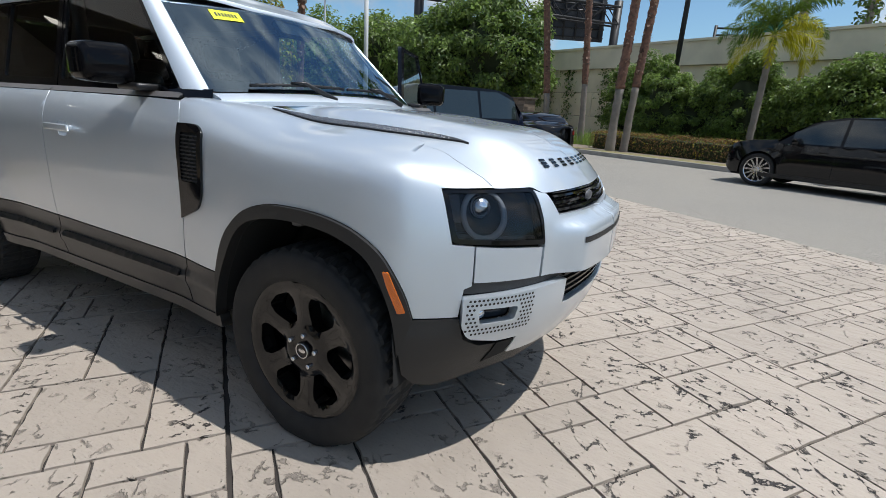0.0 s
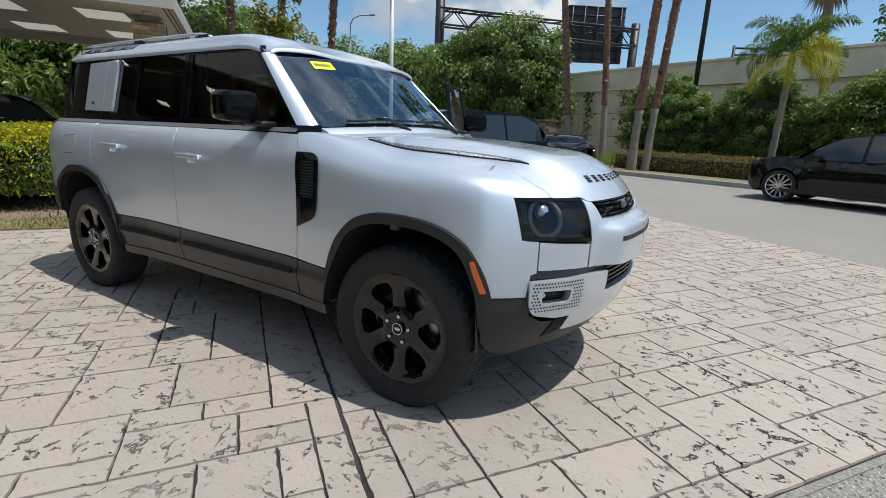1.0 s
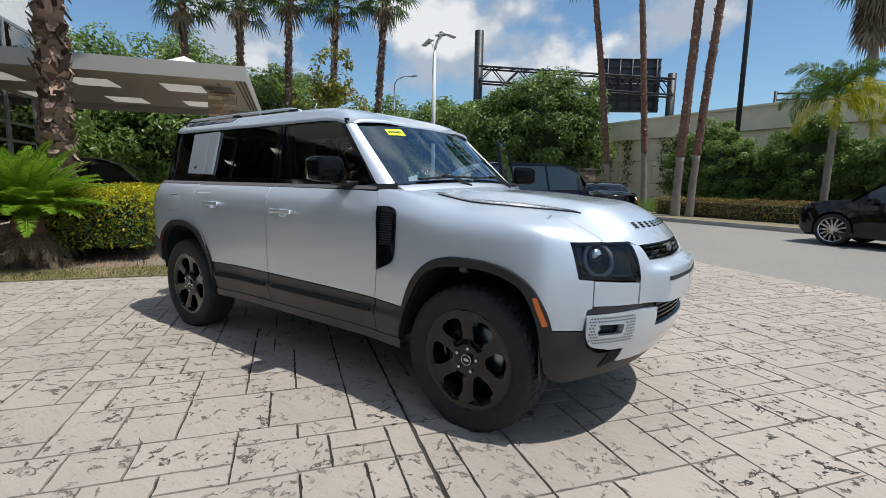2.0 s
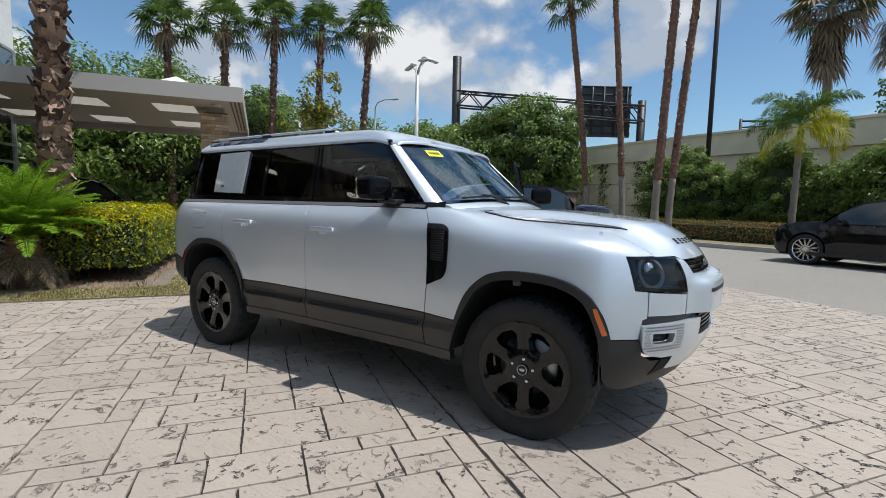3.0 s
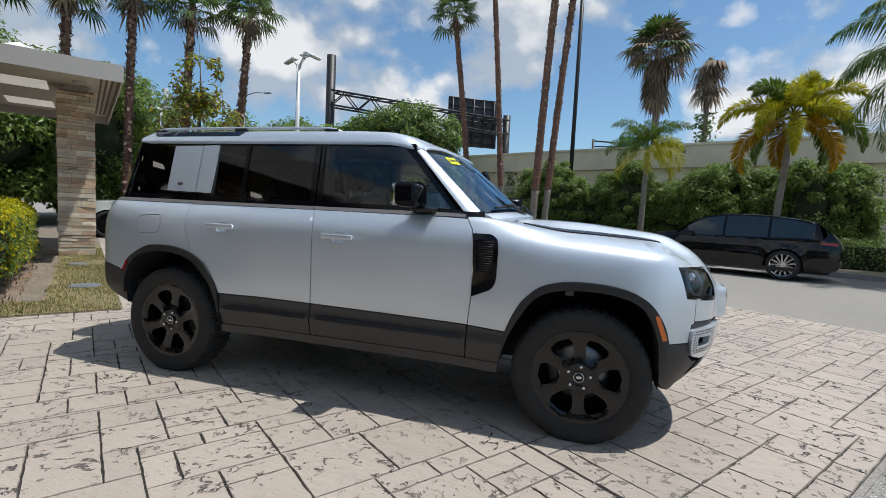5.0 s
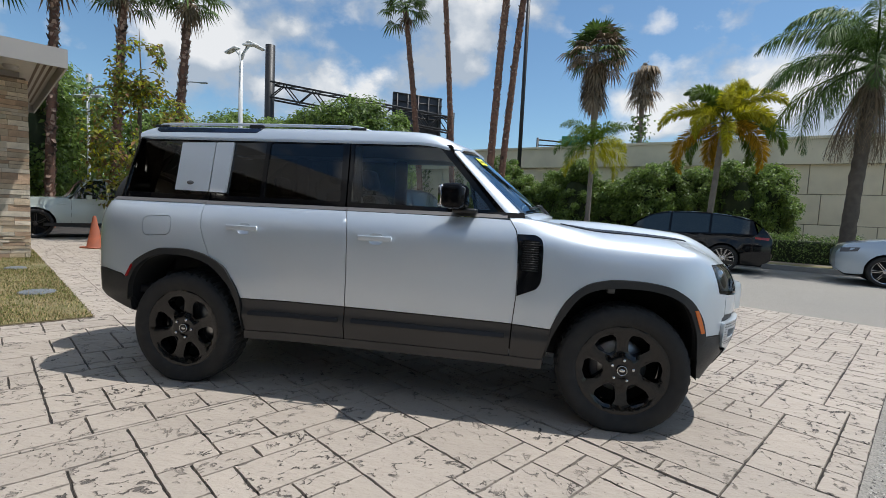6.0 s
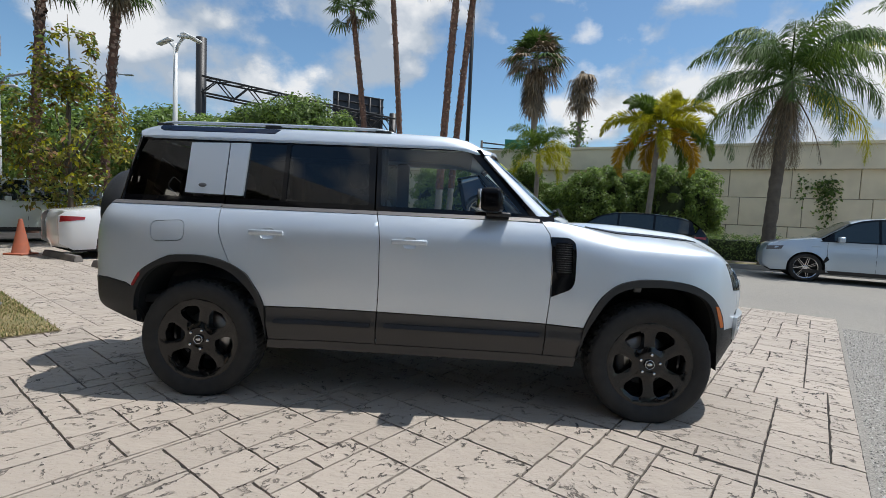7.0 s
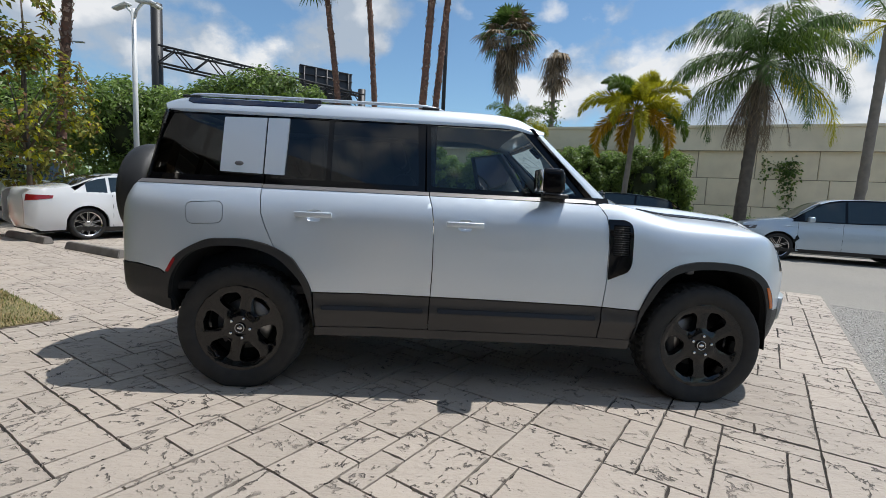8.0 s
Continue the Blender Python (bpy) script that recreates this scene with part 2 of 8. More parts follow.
def sheet_bm(outline, place, step=0.04, holes=(), lip=0.02, gap=0.0, edge_step=None, bm=None):
    """A curved panel: the outline, in the panel's own two measures, filled with points and laid out by place(u, v, inwards),
    with its rim turned inwards by lip."""
    from mathutils import geometry
    bm = bm or bmesh.new()
    edge_step = edge_step or step
    loops = [dense(shrink(outline, gap) if gap else outline, edge_step)] + [dense(h, edge_step) for h in holes]
    pts, edges = [], []
    for loop in loops:
        k = len(pts)
        pts += [Vector(p) for p in loop]
        edges += [(k + i, k + (i + 1) % len(loop)) for i in range(len(loop))]
    rim = np.array([(p.x, p.y) for p in pts])
    xs, ys = [p[0] for p in loops[0]], [p[1] for p in loops[0]]
    x = min(xs) + step * 0.5
    row = 0
    while x < max(xs):
        y = min(ys) + step * (0.5 if row % 2 else 0.25)
        while y < max(ys):
            if inside(loops[0], x, y) and not any(inside(h, x, y) for h in loops[1:]) and np.min((rim[:, 0] - x) ** 2 + (rim[:, 1] - y) ** 2) > (0.5 * step) ** 2:
                pts.append(Vector((x, y)))
            y += step
        x += step * 0.87
        row += 1
    vs, _, fs, *_ = geometry.delaunay_2d_cdt(pts, edges, [], 0, 1e-6)
    made = [bm.verts.new(place(p.x, p.y, 0.0)) for p in vs]
    faces = []
    for f in fs:
        cx, cy = sum(vs[i].x for i in f) / 3, sum(vs[i].y for i in f) / 3
        if inside(loops[0], cx, cy) and not any(inside(h, cx, cy) for h in loops[1:]):
            faces.append(bm.faces.new([made[i] for i in f]))
    index = {v: i for i, v in enumerate(made)}
    if lip:
        border = {}
        for f in faces:
            for e in f.edges:
                if len(e.link_faces) == 1:
                    border[e] = f
        deep = {}
        for e in border:
            for v in e.verts:
                if v not in deep:
                    p = vs[index[v]]
                    deep[v] = bm.verts.new(place(p.x, p.y, lip))
        for e in list(border):
            a, b = e.verts
            bm.faces.new((b, a, deep[a], deep[b]))
            e.smooth = False
    for v in made:
        if not v.link_faces:
            bm.verts.remove(v)
    bmesh.ops.recalc_face_normals(bm, faces=bm.faces)
    return bm


def mirrored(bm):
    """The same mesh on the other side of the plane y = 0."""
    out = bm.copy()
    for v in out.verts:
        v.co.y = -v.co.y
    bmesh.ops.reverse_faces(out, faces=out.faces)
    return out

# ---------------------------------------------------------------- the silver off-road car
PLAN = [(-2.36, 0.0), (-2.352, -0.5), (-2.335, -0.70), (-2.295, -0.82), (-2.22, -0.885), (-2.10, -0.915), (-1.95, -0.925), (1.72, -0.925),
        (1.90, -0.905), (2.02, -0.845), (2.12, -0.765), (2.20, -0.665), (2.265, -0.545), (2.31, -0.42), (2.345, -0.25), (2.36, -0.1), (2.365, 0.0)]
dist = [0.0]
for a, b in zip(PLAN, PLAN[1:]):
    dist.append(dist[-1] + math.hypot(b[0] - a[0], b[1] - a[1]))
START = dist[6] + 1.95                      # so that s equals x along the straight side
AXIS_F, AXIS_R, HUB = 1.511, -1.511, 0.383
plan_x = hermite([d - START for d in dist], [p[0] for p in PLAN])
plan_y = hermite([d - START for d in dist], [p[1] for p in PLAN])
S_REAR, S_FRONT = -START, dist[-1] - START
grid_s = [S_REAR + (S_FRONT - S_REAR) * k / 1200 for k in range(1201)]
grid_x = [plan_x(s) for s in grid_s]


def s_at(x):
    """The measure along the plan at which the body reaches x."""
    lo = 0
    while lo < 1199 and grid_x[lo + 1] < x:
        lo += 1
    u = (x - grid_x[lo]) / max(1e-6, grid_x[lo + 1] - grid_x[lo])
    return grid_s[lo] + u * (grid_s[1] - grid_s[0])


side_in = hermite([0.25, 0.38, 0.45, 0.6, 0.8, 0.95, 1.05, 1.10, 1.14, 1.17, 1.21, 1.27, 1.34, 1.40, 1.45, 1.5], [0.06, 0.03, 0.018, 0.010, 0, 0, 0.003, 0.009, 0.020, 0.036, 0.068, 0.125, 0.193, 0.25, 0.29, 0.33])
door_in = hermite([0.25, 0.38, 0.45, 0.6, 0.8, 0.95, 1.05, 1.12, 1.18, 1.24, 1.30, 1.40, 1.5], [0.06, 0.03, 0.018, 0.010, 0, 0, 0.003, 0.010, 0.025, 0.052, 0.092, 0.20, 0.30])
front_in = hermite([0.22, 0.32, 0.40, 0.48, 0.56, 0.65, 0.85, 0.93, 1.0, 1.05, 1.12, 1.18, 1.24, 1.31, 1.4, 1.5],
                   [0.24, 0.16, 0.10, 0.05, 0.02, 0.004, 0, 0.014, 0.045, 0.075, 0.118, 0.165, 0.215, 0.275, 0.35, 0.43])
door_z = hermite([0.2, 1.24, 1.285, 1.31, 1.40, 1.5], [0.2, 1.24, 1.281, 1.288, 1.292, 1.294])
rise = hermite([0.2, 1.05, 1.10, 1.14, 1.17, 1.21, 1.27, 1.34, 1.40, 1.45, 1.5], [0.2, 1.05, 1.099, 1.136, 1.160, 1.185, 1.207, 1.222, 1.232, 1.240, 1.246])
rise_front = hermite([0.2, 1.05, 1.12, 1.18, 1.24, 1.31, 1.40, 1.5], [0.2, 1.05, 1.116, 1.165, 1.203, 1.229, 1.245, 1.250])
drop = hermite([0.8, 1.0, 1.2, 1.5, 1.92, 2.1, 2.2, 2.3], [0, 0.006, 0.012, 0.026, 0.064, 0.092, 0.114, 0.138])
bonnet_mid = hermite([0.9, 1.2, 1.5, 1.75, 2.04, 2.2, 2.3], [1.289, 1.290, 1.279, 1.253, 1.213, 1.178, 1.150])
bulge = hermite([0, 0.30, 0.38, 0.43, 0.47, 0.54, 0.64], [1.0, 0.97, 0.84, 0.60, 0.33, 0.12, 0.0])


def bonnet_edge(x):
    return 1.241 - drop(x)


def body(s, v, off=0.0):
    """The lower body: s along the plan, v up the side and over the shoulder."""
    x, y = plan_x(s), plan_y(s)
    e = 0.004
    t = Vector((plan_x(s + e) - plan_x(s - e), plan_y(s + e) - plan_y(s - e)))
    n = Vector((t.y, -t.x)).normalized() if t.length > 1e-9 else Vector((1, 0))
    w = sstep(1.80, 2.35, s)
    over = sstep(0.80, 1.40, s)
    d = (door_in(v) * (1 - over) + side_in(v) * over) * (1 - w) + front_in(v) * w
    z = door_z(v) * (1 - over) + (rise(v) * (1 - w) + rise_front(v) * w) * over
    for xc in (AXIS_F, AXIS_R):
        r = math.hypot(s - xc, z - HUB)
        d -= 0.030 * (1 - sstep(0.50, 0.86, r)) * (1 - w)
    xa, ya = x - n.x * d, y - n.y * d
    z -= drop(xa) * sstep(0.99, 1.28, v) * over
    z += (bonnet_mid(xa) - bonnet_edge(xa)) * bulge(abs(ya)) * sstep(1.02, 1.22, v) * w
    top = sstep(1.08, 1.24, v) * over
    d += off * (1 - 0.8 * top)
    return Vector((x - n.x * d, y - n.y * d, z - off * top))


def upper(s, z, off=0.0):
    """The window band above the waist."""
    x, y = plan_x(s), plan_y(s)
    e = 0.004
    t = Vector((plan_x(s + e) - plan_x(s - e), plan_y(s + e) - plan_y(s - e)))
    n = Vector((t.y, -t.x)).normalized() if t.length > 1e-9 else Vector((-1, 0))
    d = 0.125 + 0.235 * (z - 1.30) + off
    lean = 0.10 * max(0.0, z - 1.30) * sstep(-1.9, -2.4, s)
    return Vector((x - n.x * d + lean, y - n.y * d, z))


roof_h = hermite([0, 0.30, 0.50, 0.58, 0.625, 0.655, 0.68, 0.694, 0.70], [0.112, 0.108, 0.101, 0.094, 0.083, 0.066, 0.038, 0.014, 0.0])
roof_x = hermite([-2.15, -2.12, -2.06, -1.95, -0.3, 0.0, 0.25, 0.40, 0.50], [0.12, 0.45, 0.78, 1.0, 1.0, 0.95, 0.76, 0.38, 0.05])


def roof_at(x, y, off=0.0):
    base = 1.775 - 0.025 * sstep(0.1, 0.42, x) - 0.022 * sstep(0.40, 0.68, abs(y)) * sstep(0.22, 0.42, x)
    return Vector((x, y * (1 - 0.03 * sstep(-1.85, -2.15, x)), base + roof_h(abs(y)) * roof_x(x) - off))


def screen_at(u, v, off=0.0):
    y = u * (0.758 + (0.672 - 0.758) * v)
    bulge = 1 - u * u
    return Vector((0.845 - 0.435 * v + bulge * (0.150 - 0.06 * v) - off * 0.7, y, 1.314 + 0.404 * v + bulge * 0.030 - off * 0.7))


suv = thing("suv", "silver boxy off-road car with black wheels, far front door open", "car")


def both(name, bm, mat, parent, label="", smooth=True):
    """A panel and its twin on the other side of the car."""
    twin = mirrored(bm)
    return part(name, bm, mat, parent, label, smooth), part(name, twin, mat, parent, label, smooth)


GAP = 0.0028
FRONT_GAP = [(0.822, 0.611), (0.838, 0.79), (0.838, 1.0), (0.834, 1.12), (0.818, 1.205), (0.775, 1.275)]
MID_GAP = [(-0.302, 0.630), (-0.296, 0.82), (-0.300, 1.10), (-0.312, 1.2), (-0.335, 1.287)]
REAR_GAP = [(-1.295, 0.912), (-1.35, 1.03), (-1.385, 1.12), (-1.400, 1.22), (-1.405, 1.294)]
ARCH_F = [(1.062, 0.602), (1.11, 0.72), (1.165, 0.81), (1.26, 0.895), (1.37, 0.932), (1.46, 0.942), (1.60, 0.94), (1.73, 0.92), (1.82, 0.88), (1.89, 0.82), (1.945, 0.72), (1.975, 0.625)]
ARCH_F_IN = [(1.03, 0.40), (1.075, 0.56), (1.14, 0.69), (1.22, 0.81), (1.31, 0.868), (1.44, 0.893), (1.61, 0.893), (1.74, 0.868), (1.83, 0.815), (1.885, 0.72), (1.915, 0.62), (1.93, 0.48)]
ARCH_R = [(-1.96, 0.72), (-1.915, 0.81), (-1.85, 0.87), (-1.72, 0.937), (-1.63, 0.95), (-1.46, 0.95), (-1.295, 0.912), (-1.185, 0.85), (-1.13, 0.78), (-1.085, 0.71), (-1.055, 0.635)]
ARCH_R_IN = [(-1.945, 0.56), (-1.93, 0.68), (-1.88, 0.78), (-1.81, 0.85), (-1.72, 0.89), (-1.60, 0.908), (-1.43, 0.90), (-1.29, 0.855), (-1.185, 0.77), (-1.11, 0.67), (-1.055, 0.50), (-1.04, 0.40)]


def flowing(points, n=4):
    """A smooth curve through all the points, n steps to each stretch."""
    out = []
    for i in range(len(points) - 1):
        p = [Vector(points[max(0, min(len(points) - 1, i + k))]) for k in (-1, 0, 1, 2)]
        for k in range(n):
            t = k / n
            out.append(tuple(0.5 * (2 * p[1] + (p[2] - p[0]) * t + (2 * p[0] - 5 * p[1] + 4 * p[2] - p[3]) * t * t + (3 * p[1] - p[0] - 3 * p[2] + p[3]) * t ** 3)))
    return out + [tuple(points[-1])]


ARCH_F, ARCH_F_IN, ARCH_R, ARCH_R_IN = flowing(ARCH_F), flowing(ARCH_F_IN), flowing(ARCH_R), flowing(ARCH_R_IN)
LAMP = [(s_at(2.035), 1.068), (s_at(2.068), 0.885), (s_at(2.283), 0.857), (s_at(2.279), 1.064)]
SEAM = s_at(2.125)

# wings


WING_TOP = [(0.88, 1.41), (1.1, 1.41), (1.3, 1.41), (1.55, 1.408), (1.8, 1.405), (1.92, 1.385), (2.0, 1.36), (s_at(2.06), 1.30), (s_at(2.10), 1.24), (s_at(2.14), 1.18), (s_at(2.17), 1.13), (s_at(2.188), 1.073)]
wing = (FRONT_GAP + [(0.768, 1.31), (0.775, 1.39), (0.80, 1.413)] + [(s, v + GAP * (1 - sstep(1.95, 2.2, s))) for s, v in WING_TOP]
        + [(LAMP[0][0], LAMP[0][1] + 0.004), (LAMP[1][0], LAMP[1][1] - 0.002), (SEAM, 0.876), (SEAM, 0.735), (s_at(2.105), 0.725), (s_at(2.095), 0.625)] + ARCH_F[::-1])
both("front_wing", sheet_bm(wing, body, 0.032, gap=GAP), SILVER, suv)
quarter = REAR_GAP + [(S_REAR + 0.40, 1.294), (S_REAR + 0.40, 0.775), (-2.15, 0.77), (-2.0, 0.745)] + ARCH_R[:25]
FUEL = rounded([(-1.862, 1.172), (-1.625, 1.190), (-1.613, 1.045), (-1.842, 1.030)], 0.05, 6)
quarter_panels = both("rear_quarter_panel", sheet_bm(quarter, body, 0.035, gap=GAP, holes=[FUEL]), SILVER, suv)
tailgate_outline = [(S_REAR + 0.405, 1.294), (S_REAR, 1.294), (S_REAR, 0.775), (S_REAR + 0.405, 0.775)]
both("tailgate_panel", sheet_bm(tailgate_outline, body, 0.06), SILVER, suv)

# doors
front_door = [(-0.302, 0.630), (0.3, 0.621)] + FRONT_GAP + [(0.6, 1.281), (0.2, 1.284)] + MID_GAP[:0:-1]
rear_door = MID_GAP + [(-0.8, 1.29)] + REAR_GAP[::-1] + ARCH_R[28:] + [(-0.7, 0.633)]
clad_front = [(-0.308, 0.405), (0.810, 0.398), (0.820, 0.607), (0.3, 0.617), (-0.302, 0.626)]
clad_rear = [(-1.035, 0.41), (-0.312, 0.405), (-0.306, 0.626), (-0.7, 0.629), (-1.05, 0.631)]
clad_wing = [(0.814, 0.398), (1.025, 0.395), (1.055, 0.50), (1.062, 0.598), (0.824, 0.607)]


def cladding(s, v, off=0.0):
    """The dark lower door skin, with a raised lip along it."""
    lip = 0.012 * sstep(0.548, 0.538, v) * sstep(0.49, 0.50, v) - 0.006 * sstep(0.45, 0.43, v)
    p = body(s, v, off)
    return Vector((p.x, p.y - lip + 0.004, p.z))


def window(outline, radius=0.03):
    return rounded(outline, radius, 4)


G_FRONT = window([(-0.325, 1.342), (0.645, 1.332), (0.265, 1.745), (-0.345, 1.748)], 0.018)
G_REAR = window([(-0.985, 1.348), (-0.405, 1.342), (-0.43, 1.748), (-0.985, 1.748)], 0.018)
G_SMALL = window([(-1.37, 1.348), (-1.015, 1.348), (-1.015, 1.748), (-1.37, 1.748)], 0.018)
G_QUARTER = window([(-2.20, 1.35), (-1.43, 1.35), (-1.43, 1.748), (-2.17, 1.748)], 0.03)
F_FRONT = [(-0.355, 1.306), (0.750, 1.304), (0.345, 1.765), (-0.372, 1.768)]
F_REAR = [(-1.402, 1.308), (-0.362, 1.306), (-0.379, 1.768), (-1.402, 1.768)]
F_QUARTER = [(S_REAR + 0.42, 1.308), (-1.408, 1.308), (-1.408, 1.768), (S_REAR + 0.45, 1.768)]


def handle_bm(x, z):
    bm = bmesh.new()
    y = body(x, z).y
    box_bm(x - 0.118, x + 0.118, y - 0.036, y - 0.022, z - 0.018, z + 0.016, 0.007, bm, 3)
    box_bm(x - 0.10, x - 0.07, y - 0.03, y + 0.01, z - 0.012, z + 0.010, 0.004, bm)
    box_bm(x + 0.07, x + 0.10, y - 0.03, y + 0.01, z - 0.012, z + 0.010, 0.004, bm)
    return bm


def pocket(x, z, r, a):
    """A point of the squarish pocket behind a handle, at the fraction r of its size."""
    c, s = math.cos(a), math.sin(a)
    return x + 0.046 * r * math.copysign(abs(c) ** 0.55, c), z - 0.012 + 0.038 * r * math.copysign(abs(s) ** 0.55, s)


def recess_bm(x, z):
    """The bowl behind a door handle."""
    bm = bmesh.new()
    ring = []
    for k in range(7):
        r = 1 - k / 6.0
        row = []
        for i in range(20):
            a = 2 * math.pi * i / 20
            px, pz = pocket(x, z, r * 1.03, a)
            p = body(px, pz)
            row.append(bm.verts.new((p.x, p.y + 0.001 + 0.016 * (1 - r ** 4), p.z)))
        ring.append(row)
    for a, b in zip(ring, ring[1:]):
        for i in range(20):
            bm.faces.new((a[i], a[(i + 1) % 20], b[(i + 1) % 20], b[i]))
    return bm


def mirror_parts(parent, flip):
    """A door mirror: a squarish gloss black shell on an arm, with its glass facing back."""
    bm = box_bm(-0.085, 0.085, -0.115, 0.115, -0.098, 0.098, 0.045, None, 5)
    for v in bm.verts:
        u = (v.co.y + 0.115) / 0.23
        v.co.x += 0.03 * (u - 0.5) - 0.02 * (v.co.z / 0.1) * 0.3
        v.co.z *= 1.0 - 0.10 * (1 - u)
        if v.co.x > 0.05:
            v.co.x -= 0.02 * (abs(v.co.z) / 0.1) ** 2
    bmesh.ops.scale(bm, vec=(0.88, 0.88, 0.87), verts=bm.verts)
    bmesh.ops.translate(bm, vec=(0.43, -0.96, 1.408), verts=bm.verts)
    arm = box_bm(0.40, 0.56, -0.90, -0.78, 1.305, 1.335, 0.012)
    pane = box_bm(0.346, 0.352, -1.045, -0.88, 1.34, 1.476, 0.02)
    if flip:
        bm, arm, pane = mirrored(bm), mirrored(arm), mirrored(pane)
    shell = part("mirror_shell", bm, MIRROR_BLACK, parent, "gloss black door mirror shell")
    part("mirror_arm", arm, TRIM_RUBBER, parent)
    part("mirror_glass", pane, CHROME, parent)
    return shell


def door(name, skin, clad, frame_outline, panes, handle, flip, is_front):
    bm = sheet_bm(skin, body, 0.034, gap=GAP, lip=0.012, holes=[[pocket(handle[0], handle[1], 1.0, k * math.pi / 12) for k in range(24)]])
    # A black strip stands in for the shade under the cladding's lip.
    band_x = (skin[0][0] + 0.05, 0.78) if is_front else (-0.99, -0.345)
    band_of = rounded([(band_x[0], 0.528), (band_x[1], 0.522), (band_x[1], 0.548), (band_x[0], 0.554)], 0.010)
    meshes = [("rubbing_strip", sheet_bm(band_of, lambda s, v, off: cladding(s, v, off - 0.016), 0.03, lip=0.014), TRIM_RUBBER, "black strip painting the shade along the cladding lip"),
              ("cladding", sheet_bm(clad, cladding, 0.03, gap=0.002), SILL_PAINT, "dark satin lower door cladding"),
              ("window_frame", sheet_bm(frame_outline, upper, 0.06, holes=[p for p, _ in panes], gap=0.002, lip=0.03), GLOSS_BLACK, "gloss black window frame"),
              ("waist_strip", sheet_bm(strip_of(skin), waist, 0.05, lip=0.015), STRIP, "satin grey waist strip"),
              ("handle", handle_bm(*handle), SILVER, ""),
              ("handle_recess", recess_bm(*handle), SILVER, "")]
    for outline, mat in panes:
        meshes.append(("pane", sheet_bm(outline, lambda s, z, off: upper(s, z, off + 0.008), 0.08, lip=0.0), mat, ""))
    inner = [(p[0], p[1]) for p in shrink(skin, 0.03)]
    meshes.append(("inner_trim", sheet_bm(inner, lambda s, v, off: body(s, v, off + 0.07), 0.08, lip=0.0), INTERIOR, ""))
    if flip:
        bm = mirrored(bm)
        meshes = [(n, mirrored(b), m, l) for n, b, m, l in meshes]
    ob = part(name, bm, SILVER, suv)
    for n, b, m, l in meshes:
        part(n, b, m, ob, l)
    if is_front:
        mirror_parts(ob, flip)
    return ob


def waist(s, z, off=0.0):
    """The strip between the door skin and the glass."""
    u = (z - 1.283) / 0.045
    a, b = body(s, 1.284), upper(s, 1.328)
    p = a.lerp(b, min(1, max(0, u)))
    return Vector((p.x, p.y - 0.004 + off, p.z + (0.004 if s > 0.85 else 0)))


def strip_of(skin):
    xs = [p[0] for p in skin if p[1] > 1.2]
    a, b = min(xs) + 0.003, max(xs) - 0.003
    b = min(b, 0.755)
    return [(a, 1.286), (b, 1.286), (b, 1.308), (a, 1.308)]


for flip in (False, True):
    fd = door("front_door", front_door, clad_front, F_FRONT, [(G_FRONT, SIDE_GLASS)], (-0.098, 1.112), flip, True)
    rd = door("rear_door", rear_door, clad_rear, F_REAR, [(G_REAR, PRIVACY), (G_SMALL, PRIVACY)], (-1.055, 1.132), flip, False)
    if flip:
        hinge = Vector((0.80, 0.90, 0.0))
        fd.matrix_basis = Matrix.Translation(hinge) @ pose(0, 0, 0, 0, 0, -68.5) @ Matrix.Translation(-hinge)
both("wing_cladding", sheet_bm(clad_wing, cladding, 0.03, gap=0.002), SILL_PAINT, suv)
both("quarter_frame", sheet_bm(F_QUARTER, upper, 0.05, holes=[G_QUARTER], gap=0.002, lip=0.03), GLOSS_BLACK, suv)
both("quarter_pane", sheet_bm(G_QUARTER, lambda s, z, off: upper(s, z, off + 0.008), 0.06, lip=0.0), PRIVACY, suv)
both("quarter_strip", sheet_bm([(S_REAR + 0.41, 1.288), (-1.41, 1.288), (-1.41, 1.310), (S_REAR + 0.41, 1.310)], waist, 0.05, lip=0.015), STRIP, suv)
both("side_panel", sheet_bm(rounded([(-1.69, 1.378), (-1.418, 1.372), (-1.418, 1.738), (-1.69, 1.732)], 0.006), lambda s, z, off: upper(s, z, off - 0.014), 0.06), SILVER, suv, "flat silver signature panel over the rear window")
both("side_panel", sheet_bm(rounded([(-1.408, 1.372), (-1.282, 1.369), (-1.27, 1.742), (-1.408, 1.738)], 0.006), lambda s, z, off: upper(s, z, off - 0.014), 0.06), SILVER, suv)
tail_glass = [(S_REAR + 0.42, 1.33), (S_REAR, 1.33), (S_REAR, 1.76), (S_REAR + 0.45, 1.76)]
both("tailgate_window", sheet_bm(tail_glass, upper, 0.08), PRIVACY, suv)

# sills, arches, bumpers
both("sill", sheet_bm([(-1.04, 0.352), (1.02, 0.335), (1.025, 0.398), (-1.035, 0.409)], lambda s, v, off: body(s, v, off + 0.004), 0.05, lip=0.05), SILL_PAINT, suv)


def arch(outer, inner):
    ring = outer + inner[::-1]
    return sheet_bm(ring, lambda s, v, off: body(s, v, off - 0.014), 0.022, lip=0.05)


